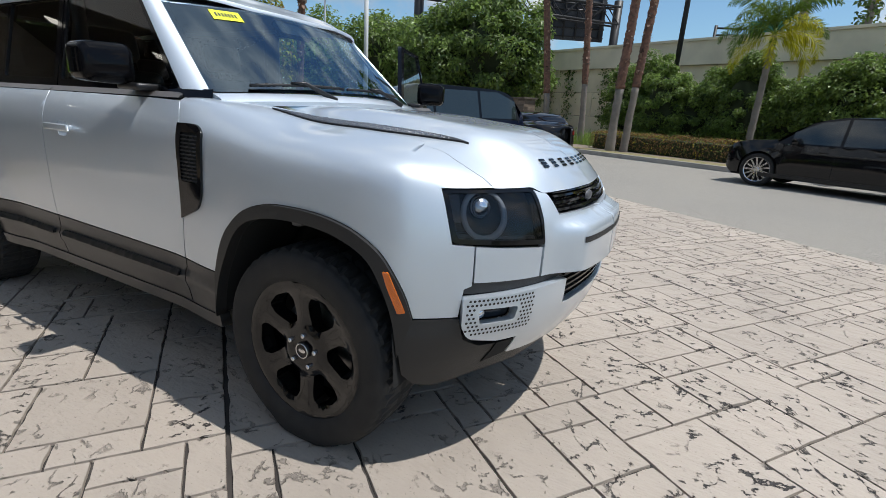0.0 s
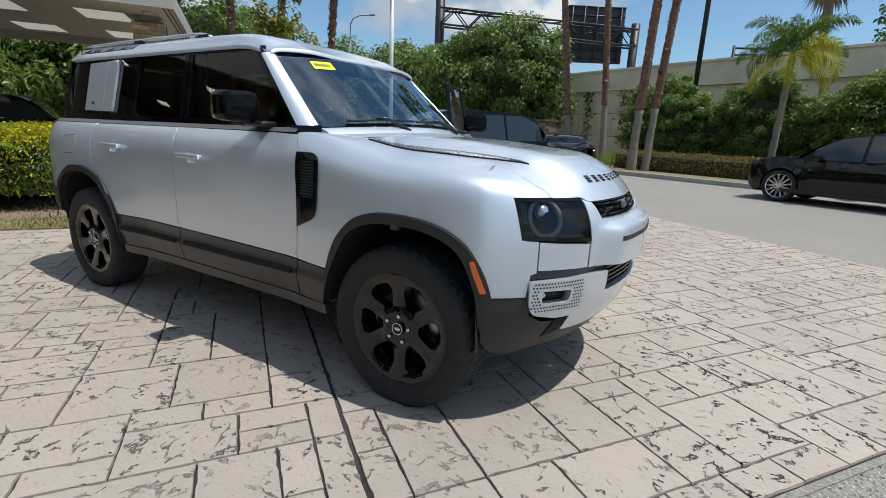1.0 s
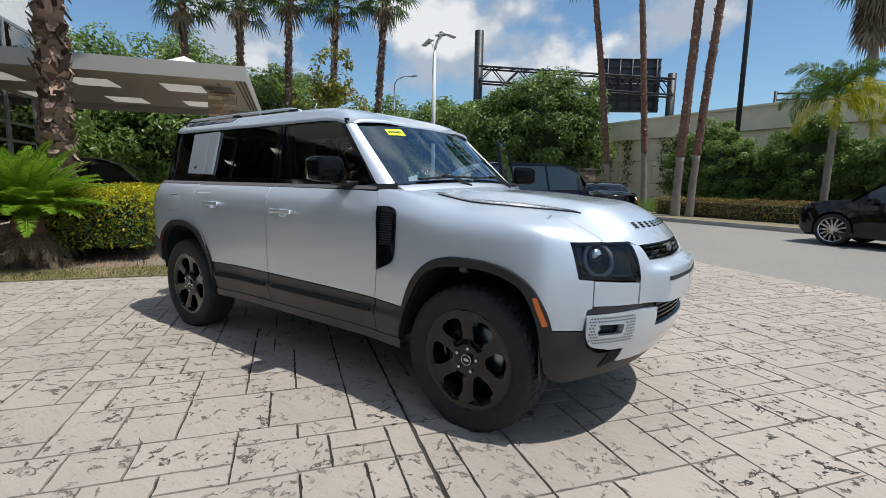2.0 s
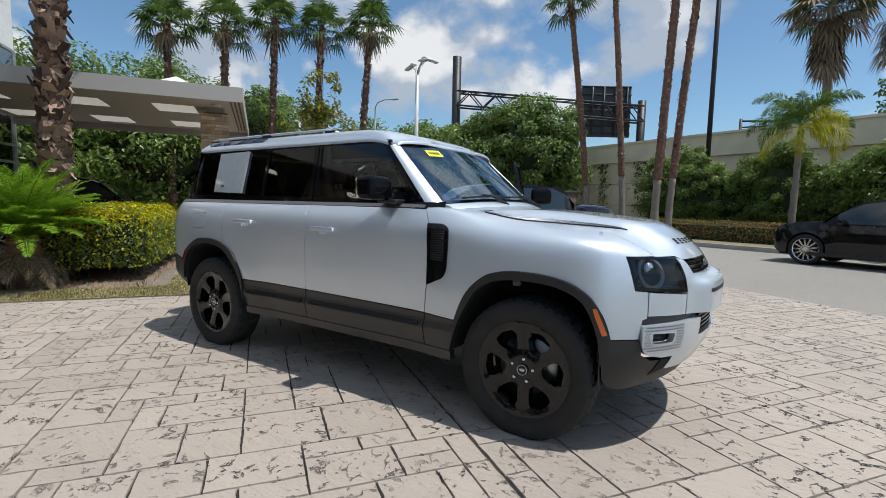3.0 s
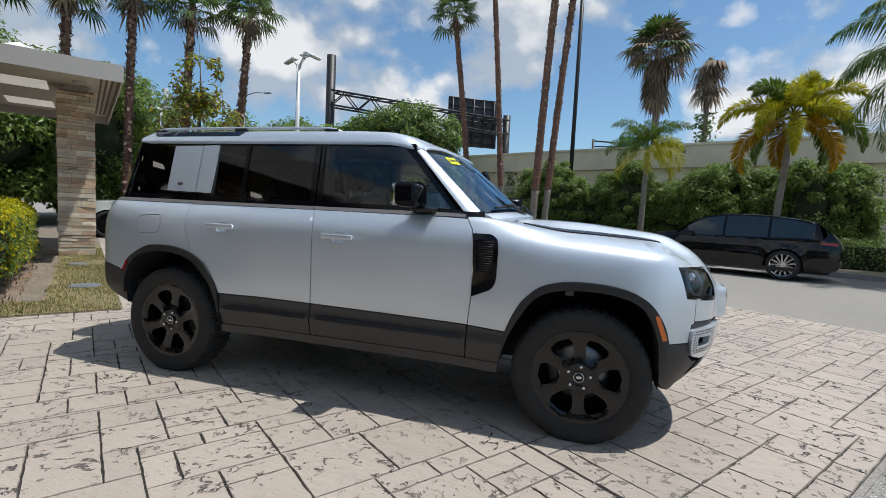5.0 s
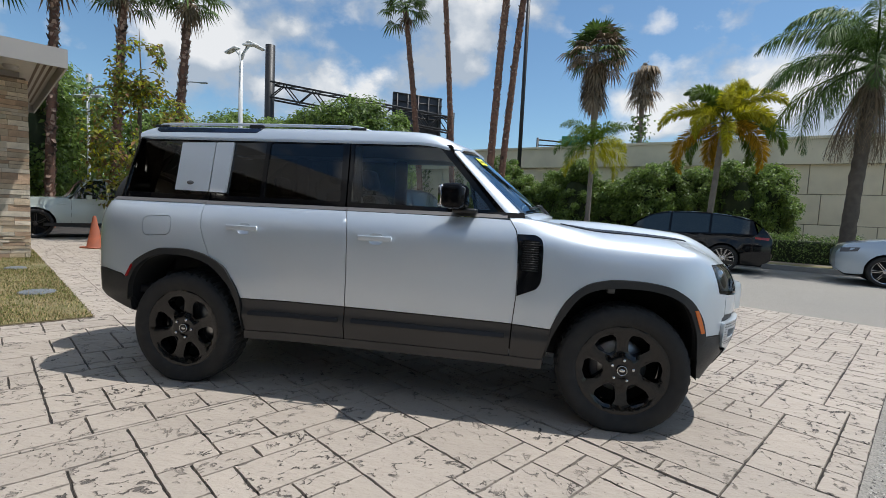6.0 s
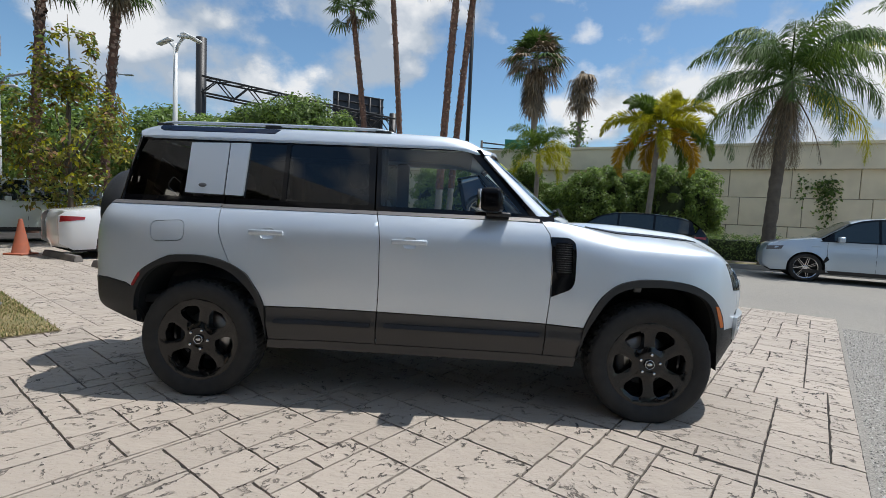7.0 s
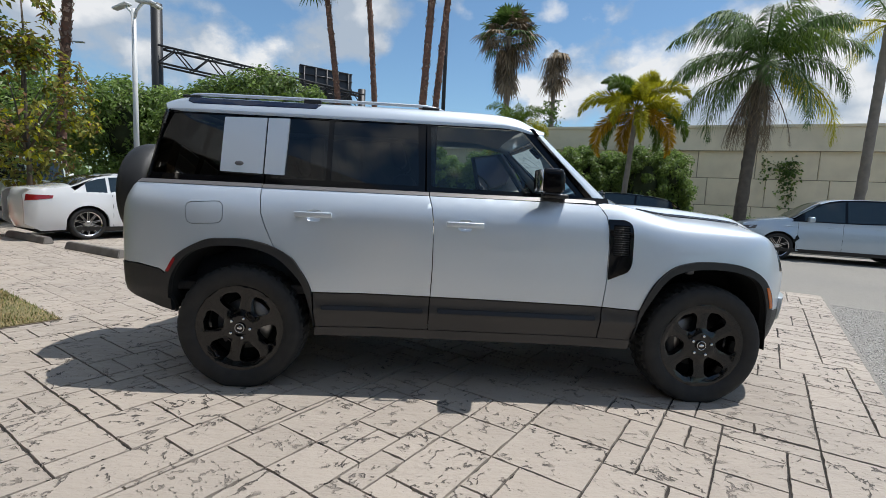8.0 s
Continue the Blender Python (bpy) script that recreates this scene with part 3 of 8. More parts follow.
both("wheel_arch_trim", arch(ARCH_F, ARCH_F_IN), PLASTIC, suv, "dark grey plastic wheel arch trim")
both("wheel_arch_trim", arch(ARCH_R, ARCH_R_IN), PLASTIC, suv)
rear_bumper = [(-1.965, 0.715), (-2.0, 0.742), (-2.15, 0.765), (S_REAR, 0.77), (S_REAR, 0.60), (-2.30, 0.585), (-2.15, 0.535), (-2.02, 0.485), (-1.93, 0.462), (-1.942, 0.56)]
both("rear_bumper", sheet_bm(rear_bumper, lambda s, v, off: body(s, v, off + 0.06 * sstep(0.62, 0.48, v) - 0.004), 0.04, lip=0.04), PLASTIC, suv)
both("marker_lamp", sheet_bm(rounded([(-1.955, 0.735), (-1.905, 0.825), (-1.893, 0.81), (-1.935, 0.73)], 0.004), lambda s, v, off: body(s, v, off - 0.018), 0.02), RED_LENS, suv, "small red reflector")
both("marker_lamp", sheet_bm(rounded([(1.885, 0.79), (1.905, 0.79), (1.955, 0.655), (1.932, 0.650)], 0.004), lambda s, v, off: body(s, v, off - 0.019), 0.015), AMBER, suv, "amber side marker lamp")
low = [(1.972, 0.622), (s_at(2.095), 0.622), (s_at(2.11), 0.54), (s_at(2.16), 0.50), (s_at(2.26), 0.49), (S_FRONT, 0.46), (S_FRONT, 0.36), (s_at(2.2), 0.325), (2.06, 0.335), (1.985, 0.36), (1.945, 0.41), (1.935, 0.5)]
both("front_bumper", sheet_bm(low, lambda s, v, off: body(s, v, off - 0.004 - 0.008 * sstep(0.60, 0.57, v)), 0.03, lip=0.06), PLASTIC, suv, "dark plastic lower bumper corner")

# nose: upper bumper, grille surround, skid panel


def nose(s, v, off=0.0):
    """The upper front: a ledge steps forward below the grille."""
    ledge = 0.058 * sstep(0.93, 0.905, v) * sstep(2.5, 2.68, s) * sstep(0.60, 0.70, v)
    p = body(s, v, off)
    return Vector((p.x + ledge, p.y - ledge * 0.1, p.z))


def half(bm, name, mat, label=""):
    return both(name, bm, mat, suv, label)


half(sheet_bm([(SEAM + 0.003, 0.872), (s_at(2.276), 0.848), (s_at(2.276), 0.737), (SEAM + 0.003, 0.746)], body, 0.03, gap=0.001), "bumper_corner", SILVER)
half(sheet_bm([(s_at(2.280), 0.735), (s_at(2.280), 1.058), (s_at(2.288), 1.045), (s_at(2.302), 1.034), (s_at(2.312), 0.952), (S_FRONT, 0.942), (S_FRONT, 0.725)], nose, 0.022, lip=0.03, gap=0.001), "nose_panel", SILVER)
half(sheet_bm([(s_at(2.308), 0.955), (S_FRONT, 0.945), (S_FRONT, 1.055), (s_at(2.300), 1.05)], lambda s, v, off: body(s, v, off + 0.03), 0.03), "grille_back", GLOSS_BLACK)
for z in (0.966, 0.991, 1.016, 1.034):
    half(sheet_bm([(s_at(2.314), z - 0.005), (S_FRONT, z - 0.009), (S_FRONT, z + 0.001), (s_at(2.314), z + 0.004)], lambda s, v, off: body(s, v, off + 0.006), 0.03), "grille_bar", GLOSS_BLACK)
half(sheet_bm([(s_at(2.330), 0.845), (S_FRONT, 0.845), (S_FRONT, 0.868), (s_at(2.330), 0.868)], lambda s, v, off: nose(s, v, off - 0.002), 0.03, lip=0.0), "nose_slot", PLASTIC)
half(sheet_bm([(s_at(2.10), 0.705), (s_at(2.108), 0.742), (s_at(2.25), 0.735), (S_FRONT, 0.735), (S_FRONT, 0.695)], lambda s, v, off: body(s, v, off + 0.012), 0.03), "dark_band", PLASTIC)
half(sheet_bm([(s_at(2.325), 0.60), (S_FRONT, 0.60), (S_FRONT, 0.725), (s_at(2.325), 0.725)], lambda s, v, off: body(s, v, off + 0.012), 0.03), "lower_grille", PLASTIC)
for k in range(5):
    z = 0.615 + 0.024 * k
    half(sheet_bm([(s_at(2.326), z - 0.004), (S_FRONT, z - 0.004), (S_FRONT, z + 0.004), (s_at(2.326), z + 0.004)], lambda s, v, off: body(s, v, off - 0.004), 0.03), "grille_slat", GLOSS_BLACK)
FOG = rounded([(s_at(2.145), 0.600), (s_at(2.225), 0.598), (s_at(2.230), 0.652), (s_at(2.14), 0.658)], 0.014)
skid = [(s_at(2.100), 0.700), (s_at(2.10), 0.60), (s_at(2.118), 0.545), (s_at(2.20), 0.515), (s_at(2.245), 0.515), (s_at(2.24), 0.43), (S_FRONT, 0.415), (S_FRONT, 0.602), (s_at(2.322), 0.602), (s_at(2.322), 0.706)]
half(sheet_bm(rounded(skid, [0.012, 0.01, 0.03, 0.01, 0.004, 0.02, 0, 0, 0.004, 0.004]), lambda s, v, off: body(s, v, off - 0.022), 0.025, holes=[FOG], lip=0.035), "skid_panel", SILVER)
half(sheet_bm(FOG, lambda s, v, off: body(s, v, off + 0.02), 0.03, lip=0.0), "fog_recess", GLOSS_BLACK)
fog_at = body(s_at(2.158), 0.627, -0.002)
fog = lathe_bm([(0.0, -0.004), (0.014, -0.002), (0.02, 0.006), (0.02, 0.02)], 20)
bmesh.ops.transform(fog, matrix=Matrix.Translation(fog_at + Vector((-0.012, 0.004, 0))) @ pose(0, 0, 0, 0, 0, 52), verts=fog.verts)
both("fog_lamp", fog, CHROME, suv, "small round fog lamp")
dots = bmesh.new()
for row in range(10):
    for col in range(18):
        s = s_at(2.112) + 0.0155 * col + (0.0078 if row % 2 else 0)
        v = 0.548 + 0.0158 * row
        if s > s_at(2.262) or inside(shrink(FOG, -0.012), s, v) or v < 0.552 + max(0, s_at(2.135) - s) * 0.5:
            continue
        c = [body(s + 0.0052 * math.cos(a), v + 0.0048 * math.sin(a), -0.0232) for a in [math.pi * k / 3 for k in range(6)]]
        dots.faces.new([dots.verts.new(p) for p in c])
for ob in both("punched_mesh", dots, INK, suv, "rows of dark punched holes"):
    ob["kind"] = "stuff"
# The notch's shade is a near-black sheet laid on the bumper.
notch = sheet_bm([(s_at(2.205), 0.50), (s_at(2.246), 0.505), (s_at(2.24), 0.43), (s_at(2.19), 0.40)], lambda s, v, off: body(s, v, off - 0.018), 0.03)
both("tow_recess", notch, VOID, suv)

# headlamps
hl = sheet_bm(rounded(LAMP, 0.014), lambda s, v, off: body(s, v, off + 0.045), 0.04, lip=0.0)
lamp_r, lamp_l = both("headlamp", hl, TRIM_RUBBER, suv, "square black headlamp with a round light guide")
bez = sheet_bm(rounded(LAMP, 0.014), lambda s, v, off: body(s, v, off + 0.002), 0.03, holes=[rounded(shrink(LAMP, 0.016), 0.012)], lip=0.05)
cover = sheet_bm(rounded(shrink(LAMP, 0.014), 0.012), lambda s, v, off: body(s, v, off + 0.005), 0.04, lip=0.0)
LAMP_GLASS = glass_material("lamp_cover_glass", (0.62, 0.63, 0.65), 1.4)
LIGHT_GUIDE = material("light_guide", (0.45, 0.47, 0.49), rough=0.3)
LC = (s_at(2.135) + 0.03, 0.976)


def lamp_ring(r0, r1, depth, turn0=0, turn1=2 * math.pi, steps=40):
    bm = bmesh.new()
    rows = []
    for k in range(steps + 1):
        a = turn0 + (turn1 - turn0) * k / steps
        rows.append([bm.verts.new(body(LC[0] + r * math.cos(a), LC[1] + r * math.sin(a), depth + e)) for r, e in ((r0, 0.012), (r0, 0.0), (r1, 0.0), (r1, 0.012))])
    for a, b in zip(rows, rows[1:]):
        for i in range(3):
            bm.faces.new((a[i], b[i], b[i + 1], a[i + 1]))
    return bm


lens = lathe_bm([(0.0, -0.02), (0.02, -0.018), (0.036, -0.008), (0.042, 0.01)], 28)
bmesh.ops.transform(lens, matrix=Matrix.Translation(body(LC[0] - 0.012, LC[1] + 0.01, 0.03)) @ pose(0, 0, 0, 0, 0, 48), verts=lens.verts)
side_cell = sheet_bm(rounded([(s_at(2.048), 1.04), (s_at(2.06), 0.95), (s_at(2.092), 0.945), (s_at(2.088), 1.04)], 0.006), lambda s, v, off: body(s, v, off + 0.025), 0.03)
cell_bar = sheet_bm(rounded([(s_at(2.075), 0.912), (s_at(2.08), 0.898), (s_at(2.27), 0.870), (s_at(2.27), 0.884)], 0.004), lambda s, v, off: body(s, v, off + 0.025), 0.03)
for lamp, flip in ((lamp_r, False), (lamp_l, True)):
    for n, bm, mat, lab in (("bezel", bez, GLOSS_BLACK, ""), ("lens_cover", cover, LAMP_GLASS, "smoked lamp cover"), ("light_ring", lamp_ring(0.074, 0.092, 0.014, radians(105), radians(435)), LIGHT_GUIDE, "grey ring-shaped light guide"),
                            ("projector", lens, CHROME, ""), ("side_cell", side_cell, GREY_PLASTIC, ""), ("trim_bar", cell_bar, GREY_PLASTIC, "")):
        b = mirrored(bm) if flip else bm.copy()
        part(n, b, mat, lamp, lab)

# side vents
VENT = rounded([(0.826, 1.186), (0.94, 1.188), (0.983, 1.162), (0.992, 1.09), (0.990, 0.90), (0.968, 0.848), (0.842, 0.792), (0.842, 1.0)], [0.004, 0.02, 0.03, 0.03, 0.03, 0.03, 0.004, 0.004])
VENT_IN = rounded([(0.858, 1.150), (0.965, 1.150), (0.968, 0.95), (0.862, 0.95)], 0.008)
for bm, flip in ((sheet_bm(VENT, lambda s, v, off: body(s, v, off - 0.010), 0.025, holes=[VENT_IN], lip=0.02), False),):
    vents = both("side_vent", bm, GLOSS_BLACK, suv, "gloss black slatted vent behind the wheel arch")
back = sheet_bm(VENT_IN, lambda s, v, off: body(s, v, off - 0.002), 0.03, lip=0.0)
part("vent_back", mirrored(back), VOID, vents[1])
part("vent_back", back, VOID, vents[0])
for k in range(13):
    z = 0.963 + 0.0148 * k
    bar = box_bm(0.860, 0.967, body(0.91, z).y - 0.008, body(0.91, z).y - 0.002, z - 0.0026, z + 0.0026)
    part("vent_slat", mirrored(bar), TRIM_RUBBER, vents[1])
    part("vent_slat", bar, TRIM_RUBBER, vents[0])
for k in range(5):
    x = 0.878 + 0.018 * k
    z0, z1 = 0.955, 1.148
    bar = bmesh.new()
    tube_bm([(x, body(x, z).y - 0.005, z) for z in (z0, 1.02, 1.08, 1.12, z1)], 0.0022, 5, bm=bar)
    part("vent_rib", mirrored(bar), VOID, vents[1])
    part("vent_rib", bar, VOID, vents[0])

# bonnet, roof, glass
RIM_V = 1.45
front_s = s_at(2.192)
lip_line = [(front_s + (S_FRONT - front_s) * k / 40, 1.071 - 0.033 * sstep(2.275, 2.298, plan_x(front_s + (S_FRONT - front_s) * k / 40))) for k in range(41)]
side_band = WING_TOP + lip_line[1:] + [(S_FRONT - (S_FRONT - 0.88) * k / 160, RIM_V) for k in range(161)]
rim = [body(0.88 + (S_FRONT - 0.88) * k / 160, RIM_V) for k in range(161)]
rim = rim + [Vector((p.x, -p.y, p.z)) for p in rim[-2::-1]]
RIM = np.array([tuple(p) for p in rim])


def bonnet_base(x, y):
    return bonnet_edge(x) + (bonnet_mid(x) - bonnet_edge(x)) * bulge(abs(y))


REST = RIM[:, 2] - np.array([bonnet_base(p[0], p[1]) for p in RIM])


def bonnet_at(x, y, off=0.0):
    """The top of the bonnet: a raised middle that settles onto its rim."""
    q = (RIM[:, 0] - x) ** 2 + (RIM[:, 1] - y) ** 2
    near = float(np.sqrt(q.min()))
    w = np.exp(-(q - q.min()) / (0.0006 + 0.5 * near * near))
    pull = float((w * REST).sum() / w.sum())
    u = max(0.0, 1 - near / 0.30)
    return Vector((x, y, bonnet_base(x, y) + pull * u * u * (3 - 2 * u) - off))


edge = [(p.x, p.y) for p in rim]
bonnet_outline = edge + [(0.865, 0.62), (0.90, 0.5), (0.985, 0.25), (1.01, 0.0), (0.985, -0.25), (0.90, -0.5), (0.865, -0.62)]
bonnet_bm = sheet_bm(bonnet_outline, bonnet_at, 0.026, lip=0.0)
band = sheet_bm(side_band, body, 0.02, lip=0.0)
for half_bm in (band, mirrored(band)):
    tmp = bpy.data.meshes.new("band")
    half_bm.to_mesh(tmp)
    bonnet_bm.from_mesh(tmp)
    bpy.data.meshes.remove(tmp)
bmesh.ops.remove_doubles(bonnet_bm, verts=bonnet_bm.verts, dist=0.004)
for _ in range(8):
    bmesh.ops.smooth_vert(bonnet_bm, verts=[v for v in bonnet_bm.verts if not v.is_boundary], factor=0.5, use_axis_x=True, use_axis_y=True, use_axis_z=True)
bmesh.ops.recalc_face_normals(bonnet_bm, faces=bonnet_bm.faces)
bonnet_tree = BVHTree.FromBMesh(bonnet_bm)
bonnet = part("bonnet", bonnet_bm, SILVER, suv)


def nose_at(y, v, off=0.0):
    """A point of the bonnet's front, by its place across the car."""
    p = body(S_FRONT - abs(y) * 1.02, v, off)
    return Vector((p.x, math.copysign(abs(p.y), y), p.z))


TREAD_M = material("tread_plate", (0.014, 0.014, 0.016), rough=0.4)
KNOB_M = material("tread_knob", (0.22, 0.23, 0.25), rough=0.2, metal=0.8)
TREAD = [(1.10, -0.662), (1.20, -0.604), (1.34, -0.562), (1.50, -0.536), (1.72, -0.512), (1.95, -0.500), (1.84, -0.548), (1.65, -0.612), (1.46, -0.644), (1.26, -0.656)]


def plate_at(x, y, off=0.0):
    """A point over the finished bonnet."""
    spot = bonnet_tree.ray_cast(Vector((x, y, 2.0)), Vector((0, 0, -1)))[0]
    return Vector((x, y, (spot.z if spot else bonnet_at(x, y).z) - off))


tread_bm = sheet_bm(rounded(TREAD, 0.006), lambda x, y, off: plate_at(x, y, off - 0.007), 0.02, lip=0.012)
knobs = bmesh.new()
for i in range(60):
    for j in range(10):
        x, y = 1.125 + 0.0155 * i, -0.652 + 0.0165 * j + (0.008 if i % 2 else 0)
        if all(inside(TREAD, x + u, y + w) for u, w in ((0.012, 0), (-0.012, 0), (0, 0.009), (0, -0.009))):
            a = radians(45 if (i + j) % 2 else -45)
            c, e = math.cos(a), math.sin(a)
            lo = [plate_at(x + u * c - w * e, y + u * e + w * c, -0.007) for u, w in ((-0.008, -0.003), (0.008, -0.003), (0.008, 0.003), (-0.008, 0.003))]
            hi = [plate_at(x + u * c - w * e, y + u * e + w * c, -0.0105) for u, w in ((-0.005, -0.0012), (0.005, -0.0012), (0.005, 0.0012), (-0.005, 0.0012))]
            lv, hv = [knobs.verts.new(p) for p in lo], [knobs.verts.new(p) for p in hi]
            knobs.faces.new(hv)
            for k in range(4):
                knobs.faces.new((lv[k], lv[(k + 1) % 4], hv[(k + 1) % 4], hv[k]))
for flip in (False, True):
    t = part("tread_plate", mirrored(tread_bm) if flip else tread_bm.copy(), TREAD_M, bonnet, "black chequered tread plate")
    part("tread_pattern", mirrored(knobs) if flip else knobs.copy(), KNOB_M, t, smooth=False)
for k in range(8):
    y = -0.335 + 0.092 * k
    bm = bmesh.new()
    for w0, w1, v0, v1 in ((-0.021, 0.019, 1.145, 1.155), (-0.021, 0.019, 1.160, 1.170), (-0.021, 0.019, 1.175, 1.185)):
        spots = ((w0, v0), (w1, v0), (w1, v1), (w0, v1))
        lo, hi = [bm.verts.new(nose_at(y + w, v, 0.0)) for w, v in spots], [bm.verts.new(nose_at(y + w, v, -0.004)) for w, v in spots]
        bm.faces.new(hi)
        for i in range(4):
            bm.faces.new((lo[i], lo[(i + 1) % 4], hi[(i + 1) % 4], hi[i]))
    part("name_bar", bm, GLOSS_BLACK, bonnet, "plain dark bar of the raised name", smooth=False)
badge = lathe_bm([(0, -0.004), (0.03, -0.004), (0.036, 0.004)], 24)
for v in badge.verts:
    v.co.z *= 0.6
spot_at = body(S_FRONT - 0.10, 0.992, -0.002)
bmesh.ops.transform(badge, matrix=Matrix.Translation(spot_at) @ pose(0, 0, 0, 0, 0, 84), verts=badge.verts)
part("grille_emblem", badge, GREY_PLASTIC, suv, "small oval grille emblem")


def roof_bm():
    """The roof skin as a grid, close-set over the shoulders, with its rim turned down."""
    ys = [0.70 * math.sin(math.pi / 2 * k / 34) ** 0.8 for k in range(35)]
    ys = [-y for y in ys[:0:-1]] + ys
    bm = bmesh.new()
    rows = []
    for y in ys:
        x0 = -2.135 + 0.06 * max(0.0, (abs(y) - 0.56) / 0.14) ** 2
        x1 = 0.415 + 0.095 * (1 - (y / 0.70) ** 2)
        rows.append([bm.verts.new(roof_at(x0 + (x1 - x0) * (0.5 - 0.5 * math.cos(math.pi * k / 70)), y)) for k in range(71)])
    for a, b in zip(rows, rows[1:]):
        for k in range(70):
            bm.faces.new((a[k], a[k + 1], b[k + 1], b[k]))
    loop = rows[0] + [r[-1] for r in rows[1:]] + rows[-1][-2::-1] + [r[0] for r in rows[-2:0:-1]]
    deep = [bm.verts.new(v.co + Vector((0, 0, -0.02))) for v in loop]
    for i in range(len(loop)):
        bm.faces.new((loop[i], loop[(i + 1) % len(loop)], deep[(i + 1) % len(loop)], deep[i]))
    bmesh.ops.recalc_face_normals(bm, faces=bm.faces)
    return bm


roof = part("roof", roof_bm(), SILVER, suv)
ALPINE = rounded([(-1.95, 0.640), (-1.12, 0.640), (-1.08, 0.646), (-1.11, 0.677), (-1.91, 0.681), (-1.95, 0.668)], 0.007)
for sign in (-1, 1):
    bm = sheet_bm([(x, sign * y) for x, y in ALPINE], lambda x, y, off: roof_at(x, y, off - 0.005), 0.03, lip=0.008)
    part("alpine_window", bm, NAVY_PAINT, roof, "narrow dark blue glass strip let into the roof edge")
    rail = bmesh.new()
    zs = hermite([-2.0, -1.95, -1.88, -1.2, -0.42, -0.34, -0.26], [1.855, 1.876, 1.884, 1.889, 1.886, 1.878, 1.855])
    pts = [(-2.0 + 1.74 * k / 30, sign * 0.605, zs(-2.0 + 1.74 * k / 30)) for k in range(31)]
    tube_bm(pts, 0.011, 8, bm=rail)
    part("roof_rail", rail, SILVER, suv, "low silver roof rail")
    for x in (-1.95, -1.15, -0.35):
        part("rail_foot", box_bm(x - 0.06, x + 0.06, sign * 0.605 - 0.012, sign * 0.605 + 0.012, roof_at(x, 0.605).z - 0.01, zs(x) + 0.002, 0.008), PLASTIC, suv)
screen = rounded([(-1, 0), (1, 0), (1, 1), (-1, 1)], 0.05)
glass = part("windscreen", sheet_bm(screen, lambda u, v, off: screen_at(u, v, off), 0.1, lip=0.0), WINDSCREEN, suv, "clear windscreen with a tinted top")
border = bmesh.new()
for a, b in (((-1, 0), (1, 0.045)), ((-1, 0.955), (1, 1)), ((-1, 0.0), (-0.96, 1)), ((0.96, 0.0), (1, 1))):
    sheet_bm([a, (b[0], a[1]), b, (a[0], b[1])], lambda u, v, off: screen_at(u, v, off + 0.004), 0.1, lip=0.0, bm=border)
part("screen_border", border, TRIM_RUBBER, glass)
shade = sheet_bm([(-0.16, 0.80), (0.16, 0.80), (0.13, 0.97), (-0.13, 0.97)], lambda u, v, off: screen_at(u, v, off + 0.02), 0.1, lip=0.03)
part("sensor_box", shade, INTERIOR, glass)
film = sheet_bm([(-0.72, 0.80), (-0.50, 0.80), (-0.50, 0.915), (-0.72, 0.915)], lambda u, v, off: screen_at(u, v, off - 0.003), 0.05, lip=0.0)
st = part("sticker", film, YELLOW, glass, "yellow price sticker with plain black bars")
for k in range(7):
    u = -0.695 + 0.024 * k
    part("sticker_bar", sheet_bm([(u, 0.835), (u + 0.014, 0.835), (u + 0.014, 0.88), (u, 0.88)], lambda u, v, off: screen_at(u, v, off - 0.005), 0.05, lip=0.0), INK, st)

# windscreen pillars: a silver strip between screen and door
corners = [Vector((0.372, -0.735, 1.712)), Vector((0.742, -0.822, 1.318)), Vector((0.845, -0.760, 1.316)), Vector((0.412, -0.676, 1.720))]


def pillar_at(u, v, off=0.0):
    p = corners[1].lerp(corners[2], u).lerp(corners[0].lerp(corners[3], u), v)
    out = Vector((0.25, -0.9, 0.35)).normalized()
    return p + out * (0.012 * (1 - (2 * u - 1) ** 2) - off)


both("windscreen_pillar", sheet_bm([(0, 0.0), (1, 0.0), (1, 1), (0, 1)], pillar_at, 0.12, lip=0.02), SILVER, suv)
low_tri = bmesh.new()
tri = [(0.62, -0.805, 1.315), (0.80, -0.83, 1.285), (0.87, -0.77, 1.285), (0.86, -0.755, 1.325), (0.735, -0.825, 1.322)]
low_tri.faces.new([low_tri.verts.new(p) for p in tri])
both("pillar_foot", low_tri, GLOSS_BLACK, suv)
black_tri = bmesh.new()
quad = [(0.742, -0.818, 1.316), (0.70, -0.806, 1.316), (0.325, -0.706, 1.748), (0.352, -0.708, 1.752), (0.376, -0.728, 1.716)]
black_tri.faces.new([black_tri.verts.new(p) for p in quad])
both("pillar_trim", black_tri, GLOSS_BLACK, suv)
header = sheet_bm([(-0.96, 0), (0.96, 0), (0.96, 1), (-0.96, 1)], lambda u, v, off: screen_at(u * (1 - 0.01 * v), 1.0 + 0.035 * v, off + 0.004), 0.2, lip=0.01)
part("screen_header", header, GLOSS_BLACK, suv)
scuttle = sheet_bm([(-1, 0), (1, 0), (1, 1), (-1, 1)], lambda u, v, off: Vector((0.85 + 0.155 * (1 - u * u) + (1 - v) * 0.08, u * 0.76, 1.310 + 0.028 * (1 - u * u) - 0.032 * (1 - v) ** 1.5 - off)), 0.12, lip=0.02)
part("bonnet_rear_edge", scuttle, SILVER, suv)
wing_top = sheet_bm([(0, 0), (1, 0), (1, 1), (0, 1)], lambda u, v, off: Vector((0.79 + 0.12 * u, -0.80 + 0.32 * v, 1.284 + 0.004 * v - 0.02 * u - off)), 0.2, lip=0.02)
both("wing_corner", wing_top, SILVER, suv)
